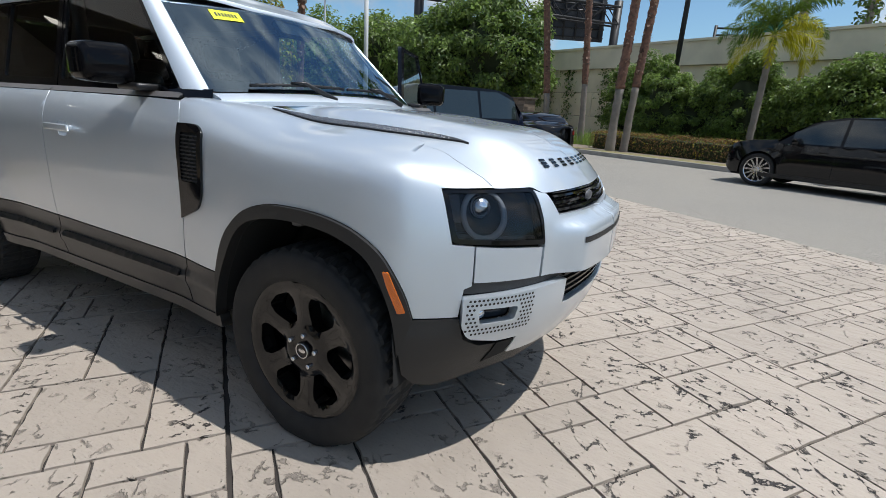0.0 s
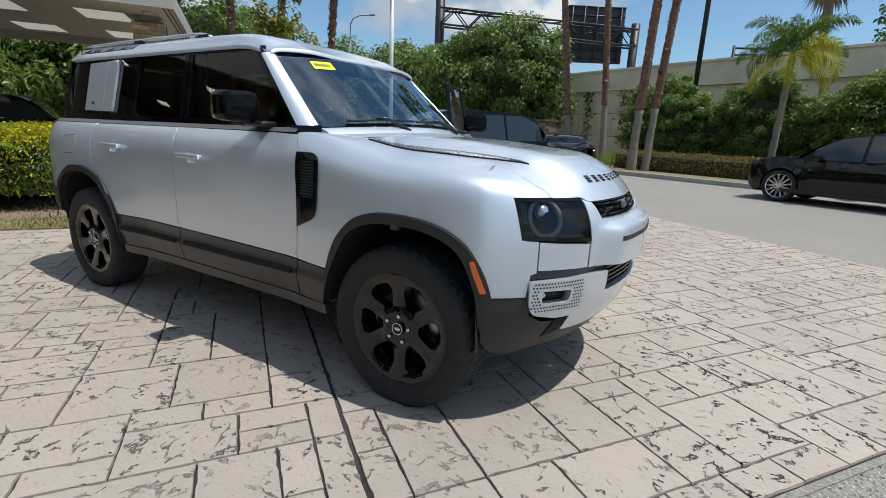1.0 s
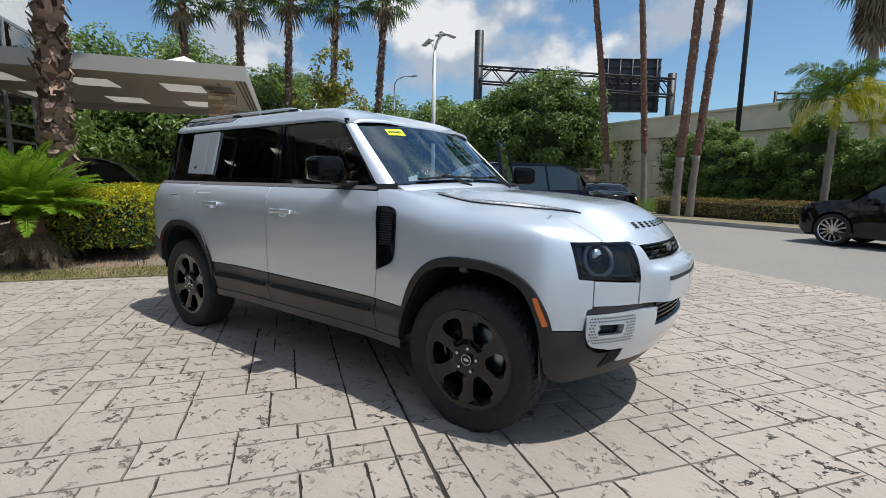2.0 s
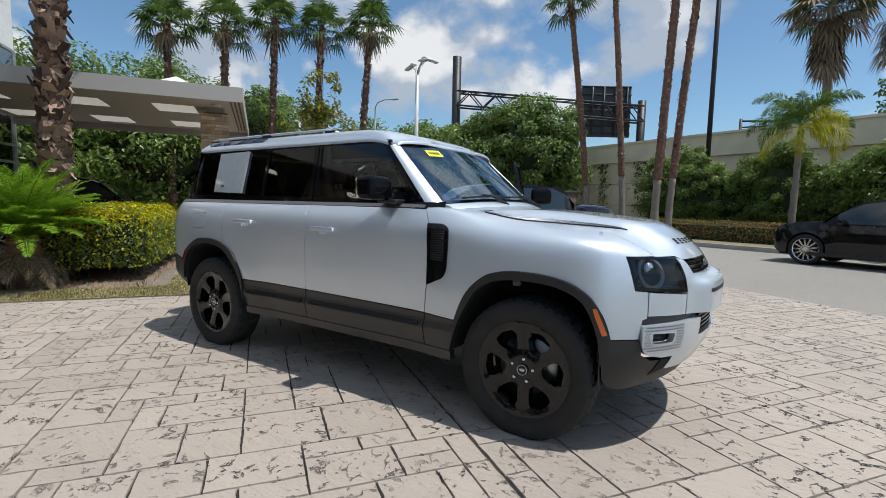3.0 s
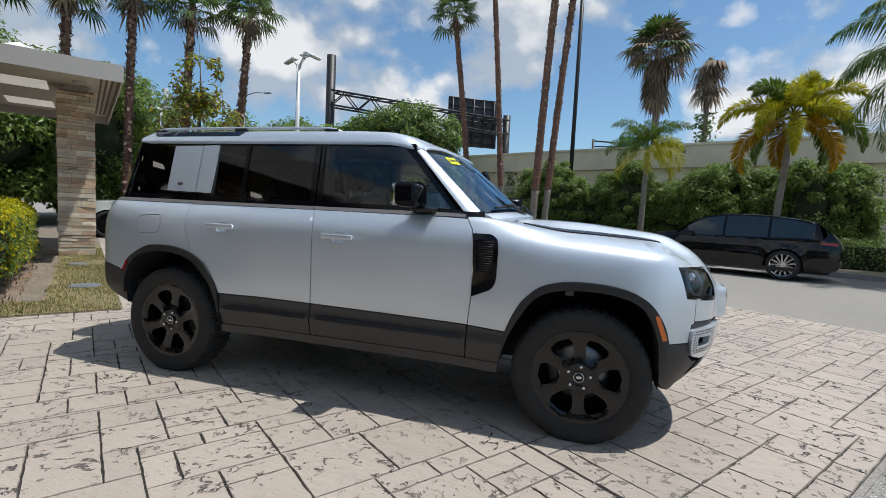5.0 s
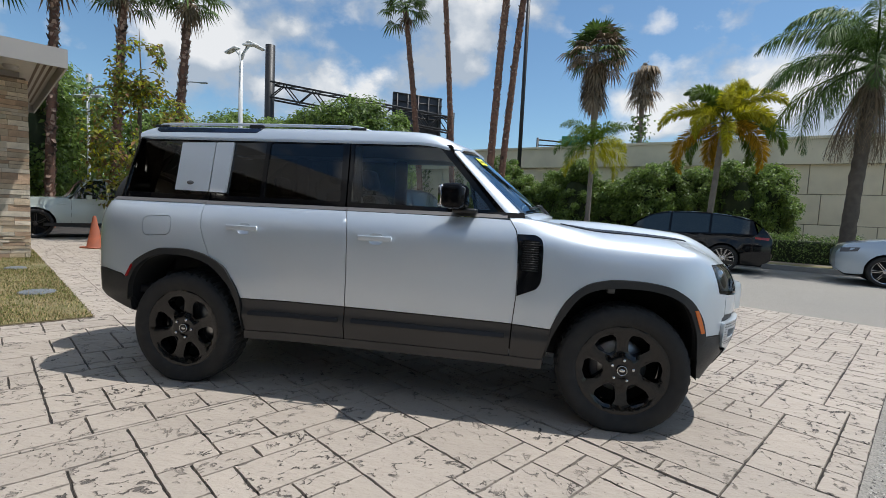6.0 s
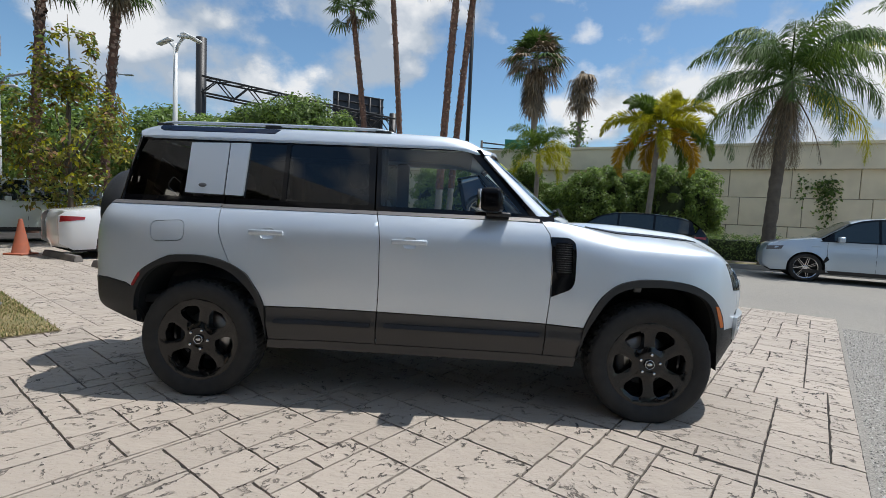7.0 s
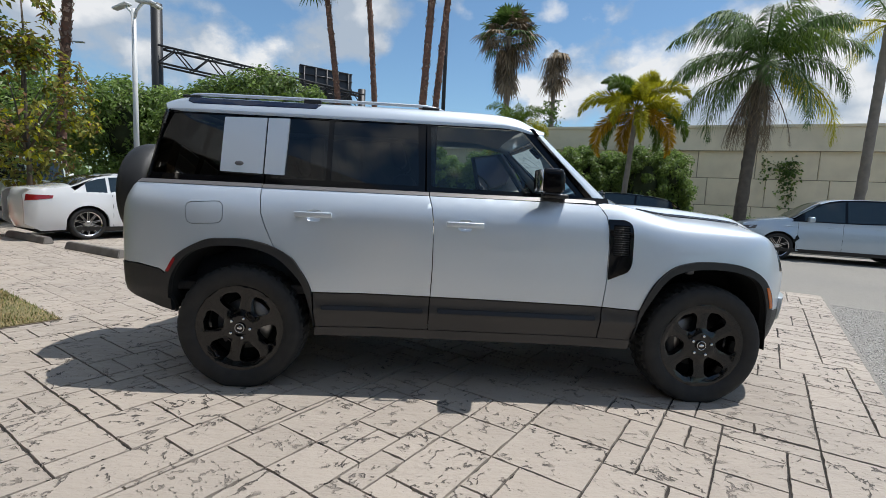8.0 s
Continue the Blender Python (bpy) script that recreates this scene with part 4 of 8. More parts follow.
for sweep in (((0.965, -0.60), (0.99, -0.08)), ((1.03, -0.05), (0.97, 0.50))):
    bm = bmesh.new()
    (xa, ya), (xb, yb) = sweep
    pts = [screen_at(ya / 0.76 + (yb - ya) / 0.76 * k / 8, 0.04 + 0.012 * math.sin(math.pi * k / 8), -0.018) for k in range(9)]
    tube_bm(pts, 0.008, 6, bm=bm)
    tube_bm([(1.045, yb - 0.12, 1.312), pts[4] + Vector((0.02, 0, 0.01)), pts[3] + Vector((0.004, 0, 0.01))], [0.014, 0.009, 0.006], 8, bm=bm)
    part("wiper", bm, TRIM_RUBBER, suv)

# fuel flap, emblems
both("fuel_flap", sheet_bm(shrink(FUEL, 0.0045), body, 0.03, lip=0.012), SILVER, suv, "oval fuel flap")
ov = lathe_bm([(0, -0.004), (0.02, -0.004), (0.03, 0.003)], 24)
for v in ov.verts:
    v.co.z *= 0.55
bmesh.ops.translate(ov, vec=upper(-1.572, 1.432, -0.016), verts=ov.verts)
part("emblem", ov, GREY_PLASTIC, suv, "small oval emblem")

# wheels


def rim_bm():
    holes = []
    for k in range(6):
        c = radians(60 * k + 12)
        pts = []
        for r, a in ((0.112, -11), (0.150, -17), (0.205, -19.5), (0.232, -14), (0.238, 4), (0.228, 17), (0.190, 20), (0.142, 16), (0.110, 9)):
            pts.append((r * math.cos(c + radians(a)), r * math.sin(c + radians(a))))
        holes.append(rounded(pts, 0.012, 3))
    depth = hermite([0, 0.045, 0.075, 0.12, 0.19, 0.245, 0.266, 0.278], [0.010, 0.012, 0.004, 0.016, 0.010, 0.002, -0.006, -0.002])

    def face(x, z, off=0.0):
        r = math.hypot(x, z)
        a = math.atan2(z, x)
        crease = 0.010 * (0.5 + 0.5 * math.cos(6 * (a - radians(12)))) * sstep(0.06, 0.14, r) * (1 - sstep(0.23, 0.26, r))
        inset = 0.86 if off else 1.0
        return Vector((x * (1 - 0.02 * bool(off)), depth(r) + crease + off, z * (1 - 0.02 * bool(off)))) if inset else None

    disc = [(0.278 * math.cos(2 * math.pi * k / 72), 0.278 * math.sin(2 * math.pi * k / 72)) for k in range(72)]
    bm = sheet_bm(disc, face, 0.022, holes=holes, lip=0.06, edge_step=0.018)
    lathe_bm([(0.278, -0.002), (0.281, 0.004), (0.272, 0.03), (0.262, 0.09), (0.255, 0.20)], 72, bm=bm)
    return bm


def tyre_wobble(k, i, r, h):
    if i in (7, 8, 14, 15) and k % 4 == 0:
        r -= 0.012
    if i in (9, 10, 12, 13) and k % 4 == 2:
        r -= 0.009
    return r, h


TYRE = [(0.268, 0.015), (0.281, -0.006), (0.300, -0.014), (0.318, -0.019), (0.340, -0.020), (0.362, -0.014), (0.376, -0.004), (0.3795, 0.006), (0.386, 0.014), (0.3895, 0.050), (0.3895, 0.092), (0.382, 0.1085),
        (0.3895, 0.125), (0.3895, 0.165), (0.386, 0.203), (0.3795, 0.211), (0.362, 0.231), (0.320, 0.236), (0.27, 0.20)]
RIM_ME, TYRE_ME, PARTS = rim_bm(), lathe_bm(TYRE, 160, wobble=tyre_wobble), {}
for v in TYRE_ME.verts:
    far_out = math.hypot(v.co.x, v.co.z)
    if far_out > 0.281:
        grown = (0.281 + (far_out - 0.281) * 1.13) / far_out
        v.co.x, v.co.z = v.co.x * grown, v.co.z * grown
    if v.co.z < -0.30:
        sag = sstep(-0.30, -0.38, v.co.z) * (1 - sstep(0.10, 0.2, abs(v.co.x)))
        v.co.y -= 0.013 * sag * (1 if v.co.y < 0.1 else -1)
    v.co.z = max(v.co.z, -0.3815)
cap_bm = lathe_bm([(0, 0.001), (0.022, 0.001), (0.032, 0.003), (0.034, 0.012), (0.034, 0.03)], 28)
ring_bm = lathe_bm([(0.027, 0.0), (0.029, -0.002), (0.031, 0.0), (0.031, 0.004)], 28)
emb_bm = lathe_bm([(0, -0.001), (0.012, -0.001), (0.017, 0.001)], 20)
for v in emb_bm.verts:
    v.co.z *= 0.55
nut_bm = lathe_bm([(0, -0.006), (0.0085, -0.006), (0.0105, -0.002), (0.0105, 0.012)], 6)
disc_bm = lathe_bm([(0.06, 0.11), (0.09, 0.115), (0.165, 0.118), (0.168, 0.122), (0.168, 0.145)], 48)
cal_bm = lathe_bm([(0.135, 0.10), (0.180, 0.10), (0.185, 0.15), (0.135, 0.15)], 48)
bmesh.ops.delete(cal_bm, geom=[f for f in cal_bm.faces if not (f.calc_center_median().x < -0.07 and abs(f.calc_center_median().z) < 0.11)], context="FACES")
drum_bm = lathe_bm([(0, 0.16), (0.25, 0.16)], 32)
valve_bm = lathe_bm([(0, -0.022), (0.004, -0.022), (0.004, -0.018)], 8)
meshes = {}
for n, bm, mat in (("wheel", RIM_ME, RIM_BLACK), ("tyre", TYRE_ME, RUBBER), ("hub_cap", cap_bm, GLOSS_BLACK), ("cap_ring", ring_bm, CHROME), ("cap_emblem", emb_bm, CHROME),
                   ("wheel_nut", nut_bm, CHROME), ("brake_disc", disc_bm, STEEL), ("brake_caliper", cal_bm, GREY_PLASTIC), ("back_plate", drum_bm, VOID)):
    me = bpy.data.meshes.new(n)
    for f in bm.faces:
        c = f.calc_center_median()
        f.smooth = not (n == "tyre" and math.hypot(c.x, c.z) > 0.390)
    bm.to_mesh(me)
    bm.free()
    me.materials.append(mat)
    meshes[n] = me
valve_bm.free()


def wheel(x, y, turn, spin):
    w = new("wheel", meshes["wheel"])
    w.parent = suv
    w.matrix_basis = pose(x, y, HUB, 0, 0, turn) @ pose(0, 0, 0, 0, spin, 0)
    w["label"] = "gloss black six-spoke alloy wheel"
    for n in ("tyre", "hub_cap", "cap_ring", "cap_emblem", "brake_disc", "brake_caliper", "back_plate"):
        o = new(n, meshes[n])
        o.parent = w
        o.matrix_basis = pose(0, 0, 0, 0, -spin, 0) if n in ("tyre", "cap_emblem", "brake_caliper") else Matrix()
    for k in range(5):
        a = radians(72 * k + 20)
        o = new("wheel_nut", meshes["wheel_nut"])
        o.parent = w
        o.matrix_basis = pose(0.066 * math.cos(a), 0.0, 0.066 * math.sin(a))


wheel(AXIS_F, -0.932, 0, 10)
wheel(AXIS_R, -0.932, 0, 24)
wheel(AXIS_F, 0.932, 180, 0)
wheel(AXIS_R, 0.932, 180, 0)

# spare wheel on the back
spare = lathe_bm([(0.0, -0.14), (0.24, -0.14), (0.33, -0.13), (0.375, -0.10), (0.392, -0.05), (0.392, 0.06), (0.36, 0.11), (0.2, 0.11)], 64)
bmesh.ops.transform(spare, matrix=Matrix.Translation((-2.50, -0.03, 1.19)) @ pose(0, 0, 0, 0, 0, -90), verts=spare.verts)
part("spare_wheel_cover", spare, PLASTIC, suv, "round black spare wheel cover")

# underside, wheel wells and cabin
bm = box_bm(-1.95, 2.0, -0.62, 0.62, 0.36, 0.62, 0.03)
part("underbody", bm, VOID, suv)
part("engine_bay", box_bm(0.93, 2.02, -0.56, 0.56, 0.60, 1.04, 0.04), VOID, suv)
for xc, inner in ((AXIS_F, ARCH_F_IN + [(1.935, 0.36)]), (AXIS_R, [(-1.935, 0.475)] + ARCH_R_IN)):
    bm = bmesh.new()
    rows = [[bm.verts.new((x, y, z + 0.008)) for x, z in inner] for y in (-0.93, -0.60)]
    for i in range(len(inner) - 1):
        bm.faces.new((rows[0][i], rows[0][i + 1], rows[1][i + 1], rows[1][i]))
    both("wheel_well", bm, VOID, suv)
part("spring_bracket", box_bm(1.40, 1.45, -0.86, -0.83, 0.845, 0.885, 0.008), GREY_PLASTIC, suv)
floor_bm = box_bm(-2.25, 0.92, -0.84, 0.84, 0.60, 0.66, 0.01)
part("cabin_floor", floor_bm, INTERIOR, suv)
dash = box_bm(0.42, 0.88, -0.76, 0.76, 0.98, 1.275, 0.06, None, 4)
part("dashboard", dash, INTERIOR, suv)
for y in (-0.38, 0.38):
    seat = bmesh.new()
    box_bm(-0.42, 0.10, y - 0.26, y + 0.26, 0.66, 0.92, 0.06, seat, 3)
    back = bmesh.new()
    box_bm(-0.07, 0.07, -0.25, 0.25, -0.02, 0.58, 0.055, back, 3)
    box_bm(-0.05, 0.05, -0.14, 0.14, 0.63, 0.82, 0.045, back, 3)
    tube_bm([(0, -0.05, 0.55), (0, -0.05, 0.66)], 0.007, 6, bm=back)
    tube_bm([(0, 0.05, 0.55), (0, 0.05, 0.66)], 0.007, 6, bm=back)
    bmesh.ops.transform(back, matrix=pose(-0.40, y, 0.86, 0, -14, 0), verts=back.verts)
    s = part("front_seat", seat, LEATHER, suv, "black leather front seat")
    part("seat_back", back, LEATHER, s)
    rear = bmesh.new()
    box_bm(-0.06, 0.06, -0.27, 0.27, 0, 0.55, 0.05, rear, 3)
    box_bm(-0.04, 0.04, -0.12, 0.12, 0.58, 0.74, 0.04, rear, 3)
    bmesh.ops.transform(rear, matrix=pose(-1.28, y, 0.85, 0, -16, 0), verts=rear.verts)
    part("rear_seat", rear, LEATHER, suv)
wheel_bm = bmesh.new()
ring = [(0, 0.185 * math.cos(a), 0.185 * math.sin(a)) for a in [2 * math.pi * k / 28 for k in range(29)]]
tube_bm(ring, 0.016, 8, bm=wheel_bm, cap=False)
box_bm(-0.02, 0.02, -0.18, 0.18, -0.03, 0.03, 0.01, wheel_bm)
box_bm(-0.015, 0.015, -0.03, 0.03, -0.17, 0.0, 0.01, wheel_bm)
bmesh.ops.transform(wheel_bm, matrix=pose(0.30, 0.38, 1.16, 0, -24, 0), verts=wheel_bm.verts)
part("steering_wheel", wheel_bm, INTERIOR, suv)
part("head_lining", sheet_bm([(-2.04, -0.62), (0.3, -0.62), (0.3, 0.62), (-2.04, 0.62)], lambda x, y, off: Vector((x, y, roof_at(x, y).z - 0.06)), 0.2, lip=0.0), PALE_TRIM, suv)
for y in (-0.66, 0.66):
    part("centre_pillar", box_bm(-0.42, -0.30, y - 0.03, y + 0.03, 0.9, 1.78, 0.02), INTERIOR, suv)
    part("rear_pillar", box_bm(-1.46, -1.34, y - 0.03, y + 0.03, 0.9, 1.78, 0.02), INTERIOR, suv)

# ---------------------------------------------------------------- the site
# Two sets of directions: the forecourt (a to the right and near, b away) and the road (u along it, n across it).
CA, SA = math.cos(radians(36)), math.sin(radians(36))
CU, SU = math.cos(radians(25)), math.sin(radians(25))


def ab(a, b, z=0.0):
    return Vector((a * CA + b * SA, -a * SA + b * CA, z))


def un(u, n, z=0.0):
    return Vector((u * CU + n * SU, -u * SU + n * CU, z))


AB = pose(0, 0, 0, 0, 0, -36)
UN = pose(0, 0, 0, 0, 0, -25)
EDGE_A, EDGE_B, LAWN_A, LAWN_B = 2.88, 6.2, -3.165, -1.80

ASPHALT = material("worn_asphalt", (0.335, 0.312, 0.272), rough=0.92, vary=0.55, scale=0.30, grain=0.7, grain_scale=75.0, bump=0.7, bump_scale=90.0, tint=(0.27, 0.257, 0.235))
JOINT = material("dark_joint", (0.022, 0.019, 0.017), rough=0.95, vary=0.6, scale=2.6, tint=(0.075, 0.064, 0.056))
KERB_M = material("kerb_concrete", (0.42, 0.40, 0.37), rough=0.85, vary=0.5, scale=2.5, grain=0.3)
DIRT = material("sandy_soil", (0.27, 0.22, 0.17), rough=0.95, vary=0.7, scale=3.0, grain=0.5, grain_scale=60.0, bump=0.8, bump_scale=40.0)
TURF = material("dry_turf", (0.17, 0.16, 0.065), rough=0.95, vary=0.8, scale=2.2, tint=(0.26, 0.20, 0.11), bump=0.8, bump_scale=60.0)
GRASS = material("dry_grass", (0.13, 0.15, 0.035), rough=0.8, island=0.45, translucent=0.25)
STRAW = material("straw_grass", (0.33, 0.25, 0.12), rough=0.9, island=0.4)
MULCH = material("leaf_litter", (0.24, 0.14, 0.085), rough=0.95, island=0.5)
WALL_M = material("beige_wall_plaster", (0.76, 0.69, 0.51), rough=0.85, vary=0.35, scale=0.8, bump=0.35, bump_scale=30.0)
WALL_JOINT = material("wall_joint", (0.24, 0.21, 0.16), rough=0.95, vary=0.3)
PARAPET_M = material("parapet_plaster", (0.76, 0.69, 0.52), rough=0.85, vary=0.4, scale=0.6, bump=0.3, bump_scale=20.0)
FASCIA_M = material("painted_fascia", (0.41, 0.385, 0.355), rough=0.6, vary=0.4, scale=1.2, tint=(0.40, 0.36, 0.32))
SOFFIT_M = material("cream_soffit", (0.50, 0.46, 0.40), rough=0.8, vary=0.15)
WHITE_ROOF = material("white_roof", (0.74, 0.74, 0.72), rough=0.6, vary=0.2)
LEDGE = [material("ledgestone_a", (0.68, 0.54, 0.38), rough=0.85, vary=0.5, scale=6.0, grain=0.3, bump=0.8, bump_scale=35.0, each=0.28),
         material("ledgestone_b", (0.74, 0.64, 0.50), rough=0.85, vary=0.5, scale=6.0, grain=0.3, bump=0.8, bump_scale=35.0, each=0.25),
         material("ledgestone_c", (0.56, 0.39, 0.26), rough=0.85, vary=0.5, scale=6.0, grain=0.3, bump=0.8, bump_scale=35.0, each=0.25)]
MORTAR = material("mortar", (0.22, 0.18, 0.14), rough=0.95)
FRAME_ALU = material("grey_aluminium", (0.42, 0.44, 0.44), rough=0.4, metal=0.7)
SHOP_GLASS = glass_material("shop_glass", (0.50, 0.70, 0.70), 3.8)
POLE_WHITE = material("white_pole", (0.72, 0.72, 0.70), rough=0.45)
POLE_BLACK = material("black_pole", (0.012, 0.012, 0.013), rough=0.5)
POLE_GREY = material("grey_pole", (0.30, 0.33, 0.36), rough=0.5, vary=0.3)
SIGN_BACK = material("sign_back", (0.035, 0.04, 0.05), rough=0.6, vary=0.4)
CONE_M = material("orange_plastic", (0.46, 0.125, 0.06), rough=0.7, vary=0.6, scale=6.0, tint=(0.28, 0.11, 0.075))
LID_M = material("grey_lid", (0.16, 0.18, 0.20), rough=0.7, vary=0.4, scale=14.0)
TREE_WOOD = material("grey_bark", (0.14, 0.115, 0.09), rough=0.95, vary=0.6, scale=5.0, bump=1.0, bump_scale=25.0)


def slab(name, outline, z0, z1, mat, to_world, parent=None):
    bm = bmesh.new()
    lo = [bm.verts.new(to_world(*p, z0)) for p in outline]
    hi = [bm.verts.new(to_world(*p, z1)) for p in outline]
    bm.faces.new(hi)
    bm.faces.new(lo[::-1])
    for i in range(len(outline)):
        bm.faces.new((lo[i], lo[(i + 1) % len(outline)], hi[(i + 1) % len(outline)], hi[i]))
    bmesh.ops.recalc_face_normals(bm, faces=bm.faces)
    return add_mesh(name, bm, mat, parent, smooth=False)


def rect(a0, a1, b0, b1):
    return [(a0, b0), (a1, b0), (a1, b1), (a0, b1)]


bm = bmesh.new()
bmesh.ops.create_grid(bm, x_segments=8, y_segments=8, size=900)
bmesh.ops.translate(bm, vec=(0, 0, -0.022), verts=bm.verts)
tagged(add_mesh("ground", bm, ASPHALT, smooth=False), "pale worn asphalt ground and road", "ground", kind="structure")
paving = slab("pavement", [(LAWN_A, -10), (EDGE_A, -10), (EDGE_A, EDGE_B), (-26, EDGE_B), (-26, LAWN_B), (LAWN_A, LAWN_B)], -0.3, -0.013, JOINT, ab)
tagged(paving, "beige stamped concrete forecourt in slate stones with dark joints", "pavement", kind="structure")
border = slab("pavement_edge", rect(EDGE_A, EDGE_A + 0.035, -10, EDGE_B + 0.0), -0.3, -0.016, ASPHALT, ab)
tagged(border, "narrow line of dirt between paving and asphalt", "edging", kind="structure")
soil = slab("planting_bed", rect(-20, LAWN_A - 0.004, -8.2, LAWN_B - 0.004), -0.3, 0.004, DIRT, ab)
tagged(soil, "sandy planting bed with leaf litter beside the drive", "flower bed", kind="structure")
turf = slab("turf", [(-12.0, LAWN_B - 0.75), (-3.95, LAWN_B - 0.75), (-3.95, -6.5), (LAWN_A - 0.02, -6.5), (LAWN_A - 0.02, LAWN_B - 0.02), (-12.0, LAWN_B - 0.02)], -0.2, 0.012, TURF, ab)
tagged(turf, "strip of thin dry lawn along the pavement", "lawn", kind="structure")


def blades(name, where, mat, label, category, h0=0.02, h1=0.06, w=0.006, flat=0.5):
    """Grass blades or litter: thin bent triangles at the given places."""
    n = len(where)
    p = np.array(where)
    rnd = np.random.RandomState(3)
    ang = rnd.uniform(0, 2 * np.pi, n)
    h = rnd.uniform(h0, h1, n)
    lean = rnd.uniform(0.2, 1.0, n) * flat
    side = np.stack([np.cos(ang), np.sin(ang), np.zeros(n)], 1) * w
    up = np.stack([-np.sin(ang) * lean, np.cos(ang) * lean, 1 - 0.6 * lean], 1) * h[:, None]
    v = np.concatenate([(p - side)[:, None], (p + side)[:, None], (p + up)[:, None]], 1).reshape(-1, 3)
    me = bpy.data.meshes.new(name)
    me.from_pydata(v.tolist(), [], np.arange(3 * n).reshape(-1, 3).tolist())
    me.materials.append(mat)
    return tagged(new(name, me), label, category, kind="stuff")


rng = random.Random(11)


def scatter(n, a0, a1, b0, b1, z, keep=None):
    out = []
    while len(out) < n:
        a, b = rng.uniform(a0, a1), rng.uniform(b0, b1)
        if keep is None or keep(a, b):
            out.append(ab(a, b, z))
    return out


def patchy(a, b):
    return noise.noise(Vector((a * 1.3, b * 1.3, 2.0))) > rng.uniform(-0.5, 0.35)


strip1 = lambda a, b: patchy(a, b) and (b > LAWN_B - 0.75 + 0.1 * noise.noise(Vector((a * 3, b * 3, 0))) or a > -3.95)
blades("grass", scatter(12000, -11, LAWN_A - 0.01, -5.5, LAWN_B - 0.01, 0.012, strip1), GRASS, "thin patchy green grass on dry soil", "grass", 0.02, 0.06, 0.004, 0.9)
blades("straw", scatter(22000, -11, LAWN_A - 0.01, -5.5, LAWN_B - 0.01, 0.012, lambda a, b: strip1(a, b) or rng.random() < 0.08), STRAW, "dry straw-coloured grass in the strip", "grass", 0.02, 0.055, 0.004, 1.3)
blades("leaf_litter", scatter(5000, -9.5, -4.0, -7.5, -2.8, 0.008), MULCH, "brown fallen leaves on the bed", "leaf litter", 0.04, 0.12, 0.012, 1.55)
for a, b, r in ((-5.0, -2.15, 0.20), (-7.7, -2.25, 0.15)):
    bm = lathe_bm([(0, 0.03), (r * 0.9, 0.03), (r, 0.022), (r * 1.02, 0.0)], 28, axis="z")
    ob = add_mesh("manhole_cover", bm, LID_M)
    ob.matrix_world = Matrix.Translation(ab(a, b, 0.004))
    tagged(ob, "round grey utility lid set in the lawn", "manhole cover")

# kerb, verge and road edge
kerb = slab("kerb", rect(-22, 30, 15.0, 15.16), -0.3, 0.13, KERB_M, un)
tagged(kerb, "raised concrete kerb along the far road edge", "kerb", kind="structure")
verge = slab("verge", rect(-40, 45, 15.16, 26.9), -0.3, 0.11, DIRT, un)
tagged(verge, "planted verge of soil behind the kerb", "verge", kind="structure")
walk_strip = slab("turf_strip", rect(-22, 30, 15.17, 16.3), -0.2, 0.122, TURF, un)
tagged(walk_strip, "strip of thin turf behind the kerb", "turf", kind="structure")

# beige wall of the raised road
WALL_TOP = 5.75
wall = slab("wall_far", rect(-27.0, 46, 27.05, 27.6), -0.2, 4.55, WALL_JOINT, un)
tagged(wall, "long beige panelled wall below the raised road", "wall", kind="structure")
coping = slab("parapet", rect(-27.2, 46, 26.82, 27.7), 4.55, WALL_TOP, PARAPET_M, un, None)
tagged(coping, "smooth beige parapet along the top of the wall", "parapet", kind="structure")
cap = slab("parapet_cap", rect(-27.2, 46, 26.74, 27.75), WALL_TOP + 0.004, WALL_TOP + 0.14, PARAPET_M, un)
tagged(cap, "narrow beige coping on the parapet", "coping", kind="structure")
ledge = slab("parapet_band", rect(-27.2, 46, 26.75, 26.82), 4.52, 4.70, PARAPET_M, un)
tagged(ledge, "shadow band below the parapet", "band", kind="structure")
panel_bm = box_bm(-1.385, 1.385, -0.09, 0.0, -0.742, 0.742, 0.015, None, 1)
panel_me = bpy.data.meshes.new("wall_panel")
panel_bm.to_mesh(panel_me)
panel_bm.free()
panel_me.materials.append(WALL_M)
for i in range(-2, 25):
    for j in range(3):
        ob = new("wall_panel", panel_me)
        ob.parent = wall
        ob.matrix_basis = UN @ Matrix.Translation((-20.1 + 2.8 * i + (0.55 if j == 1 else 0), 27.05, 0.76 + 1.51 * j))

# canopy on a stone pillar, and the showroom
canopy = thing("canopy", "flat porch canopy with a pale fascia and square ceiling lights", "canopy")
CA0, CA1, CB0, CB1, CZ = -13.9, -7.33, -8.0, -1.55, 3.60
for n, o, z0, z1, mat in (("soffit", rect(CA0 + 0.03, CA1 - 0.03, CB0, CB1 - 0.03), CZ, CZ + 0.015, SOFFIT_M), ("roof_deck", rect(CA0 + 0.03, CA1 - 0.03, CB0, CB1 - 0.03), CZ + 0.02, CZ + 0.08, WHITE_ROOF),
                          ("fascia", rect(CA1 - 0.03, CA1, CB0, CB1), CZ - 0.20, CZ + 0.11, FASCIA_M), ("fascia", rect(CA0, CA1 - 0.03, CB1 - 0.03, CB1), CZ - 0.20, CZ + 0.11, FASCIA_M),
                          ("fascia", rect(CA0, CA0 + 0.03, CB0, CB1 - 0.03), CZ - 0.20, CZ + 0.11, FASCIA_M)):
    slab(n, o, z0, z1, mat, ab, canopy)
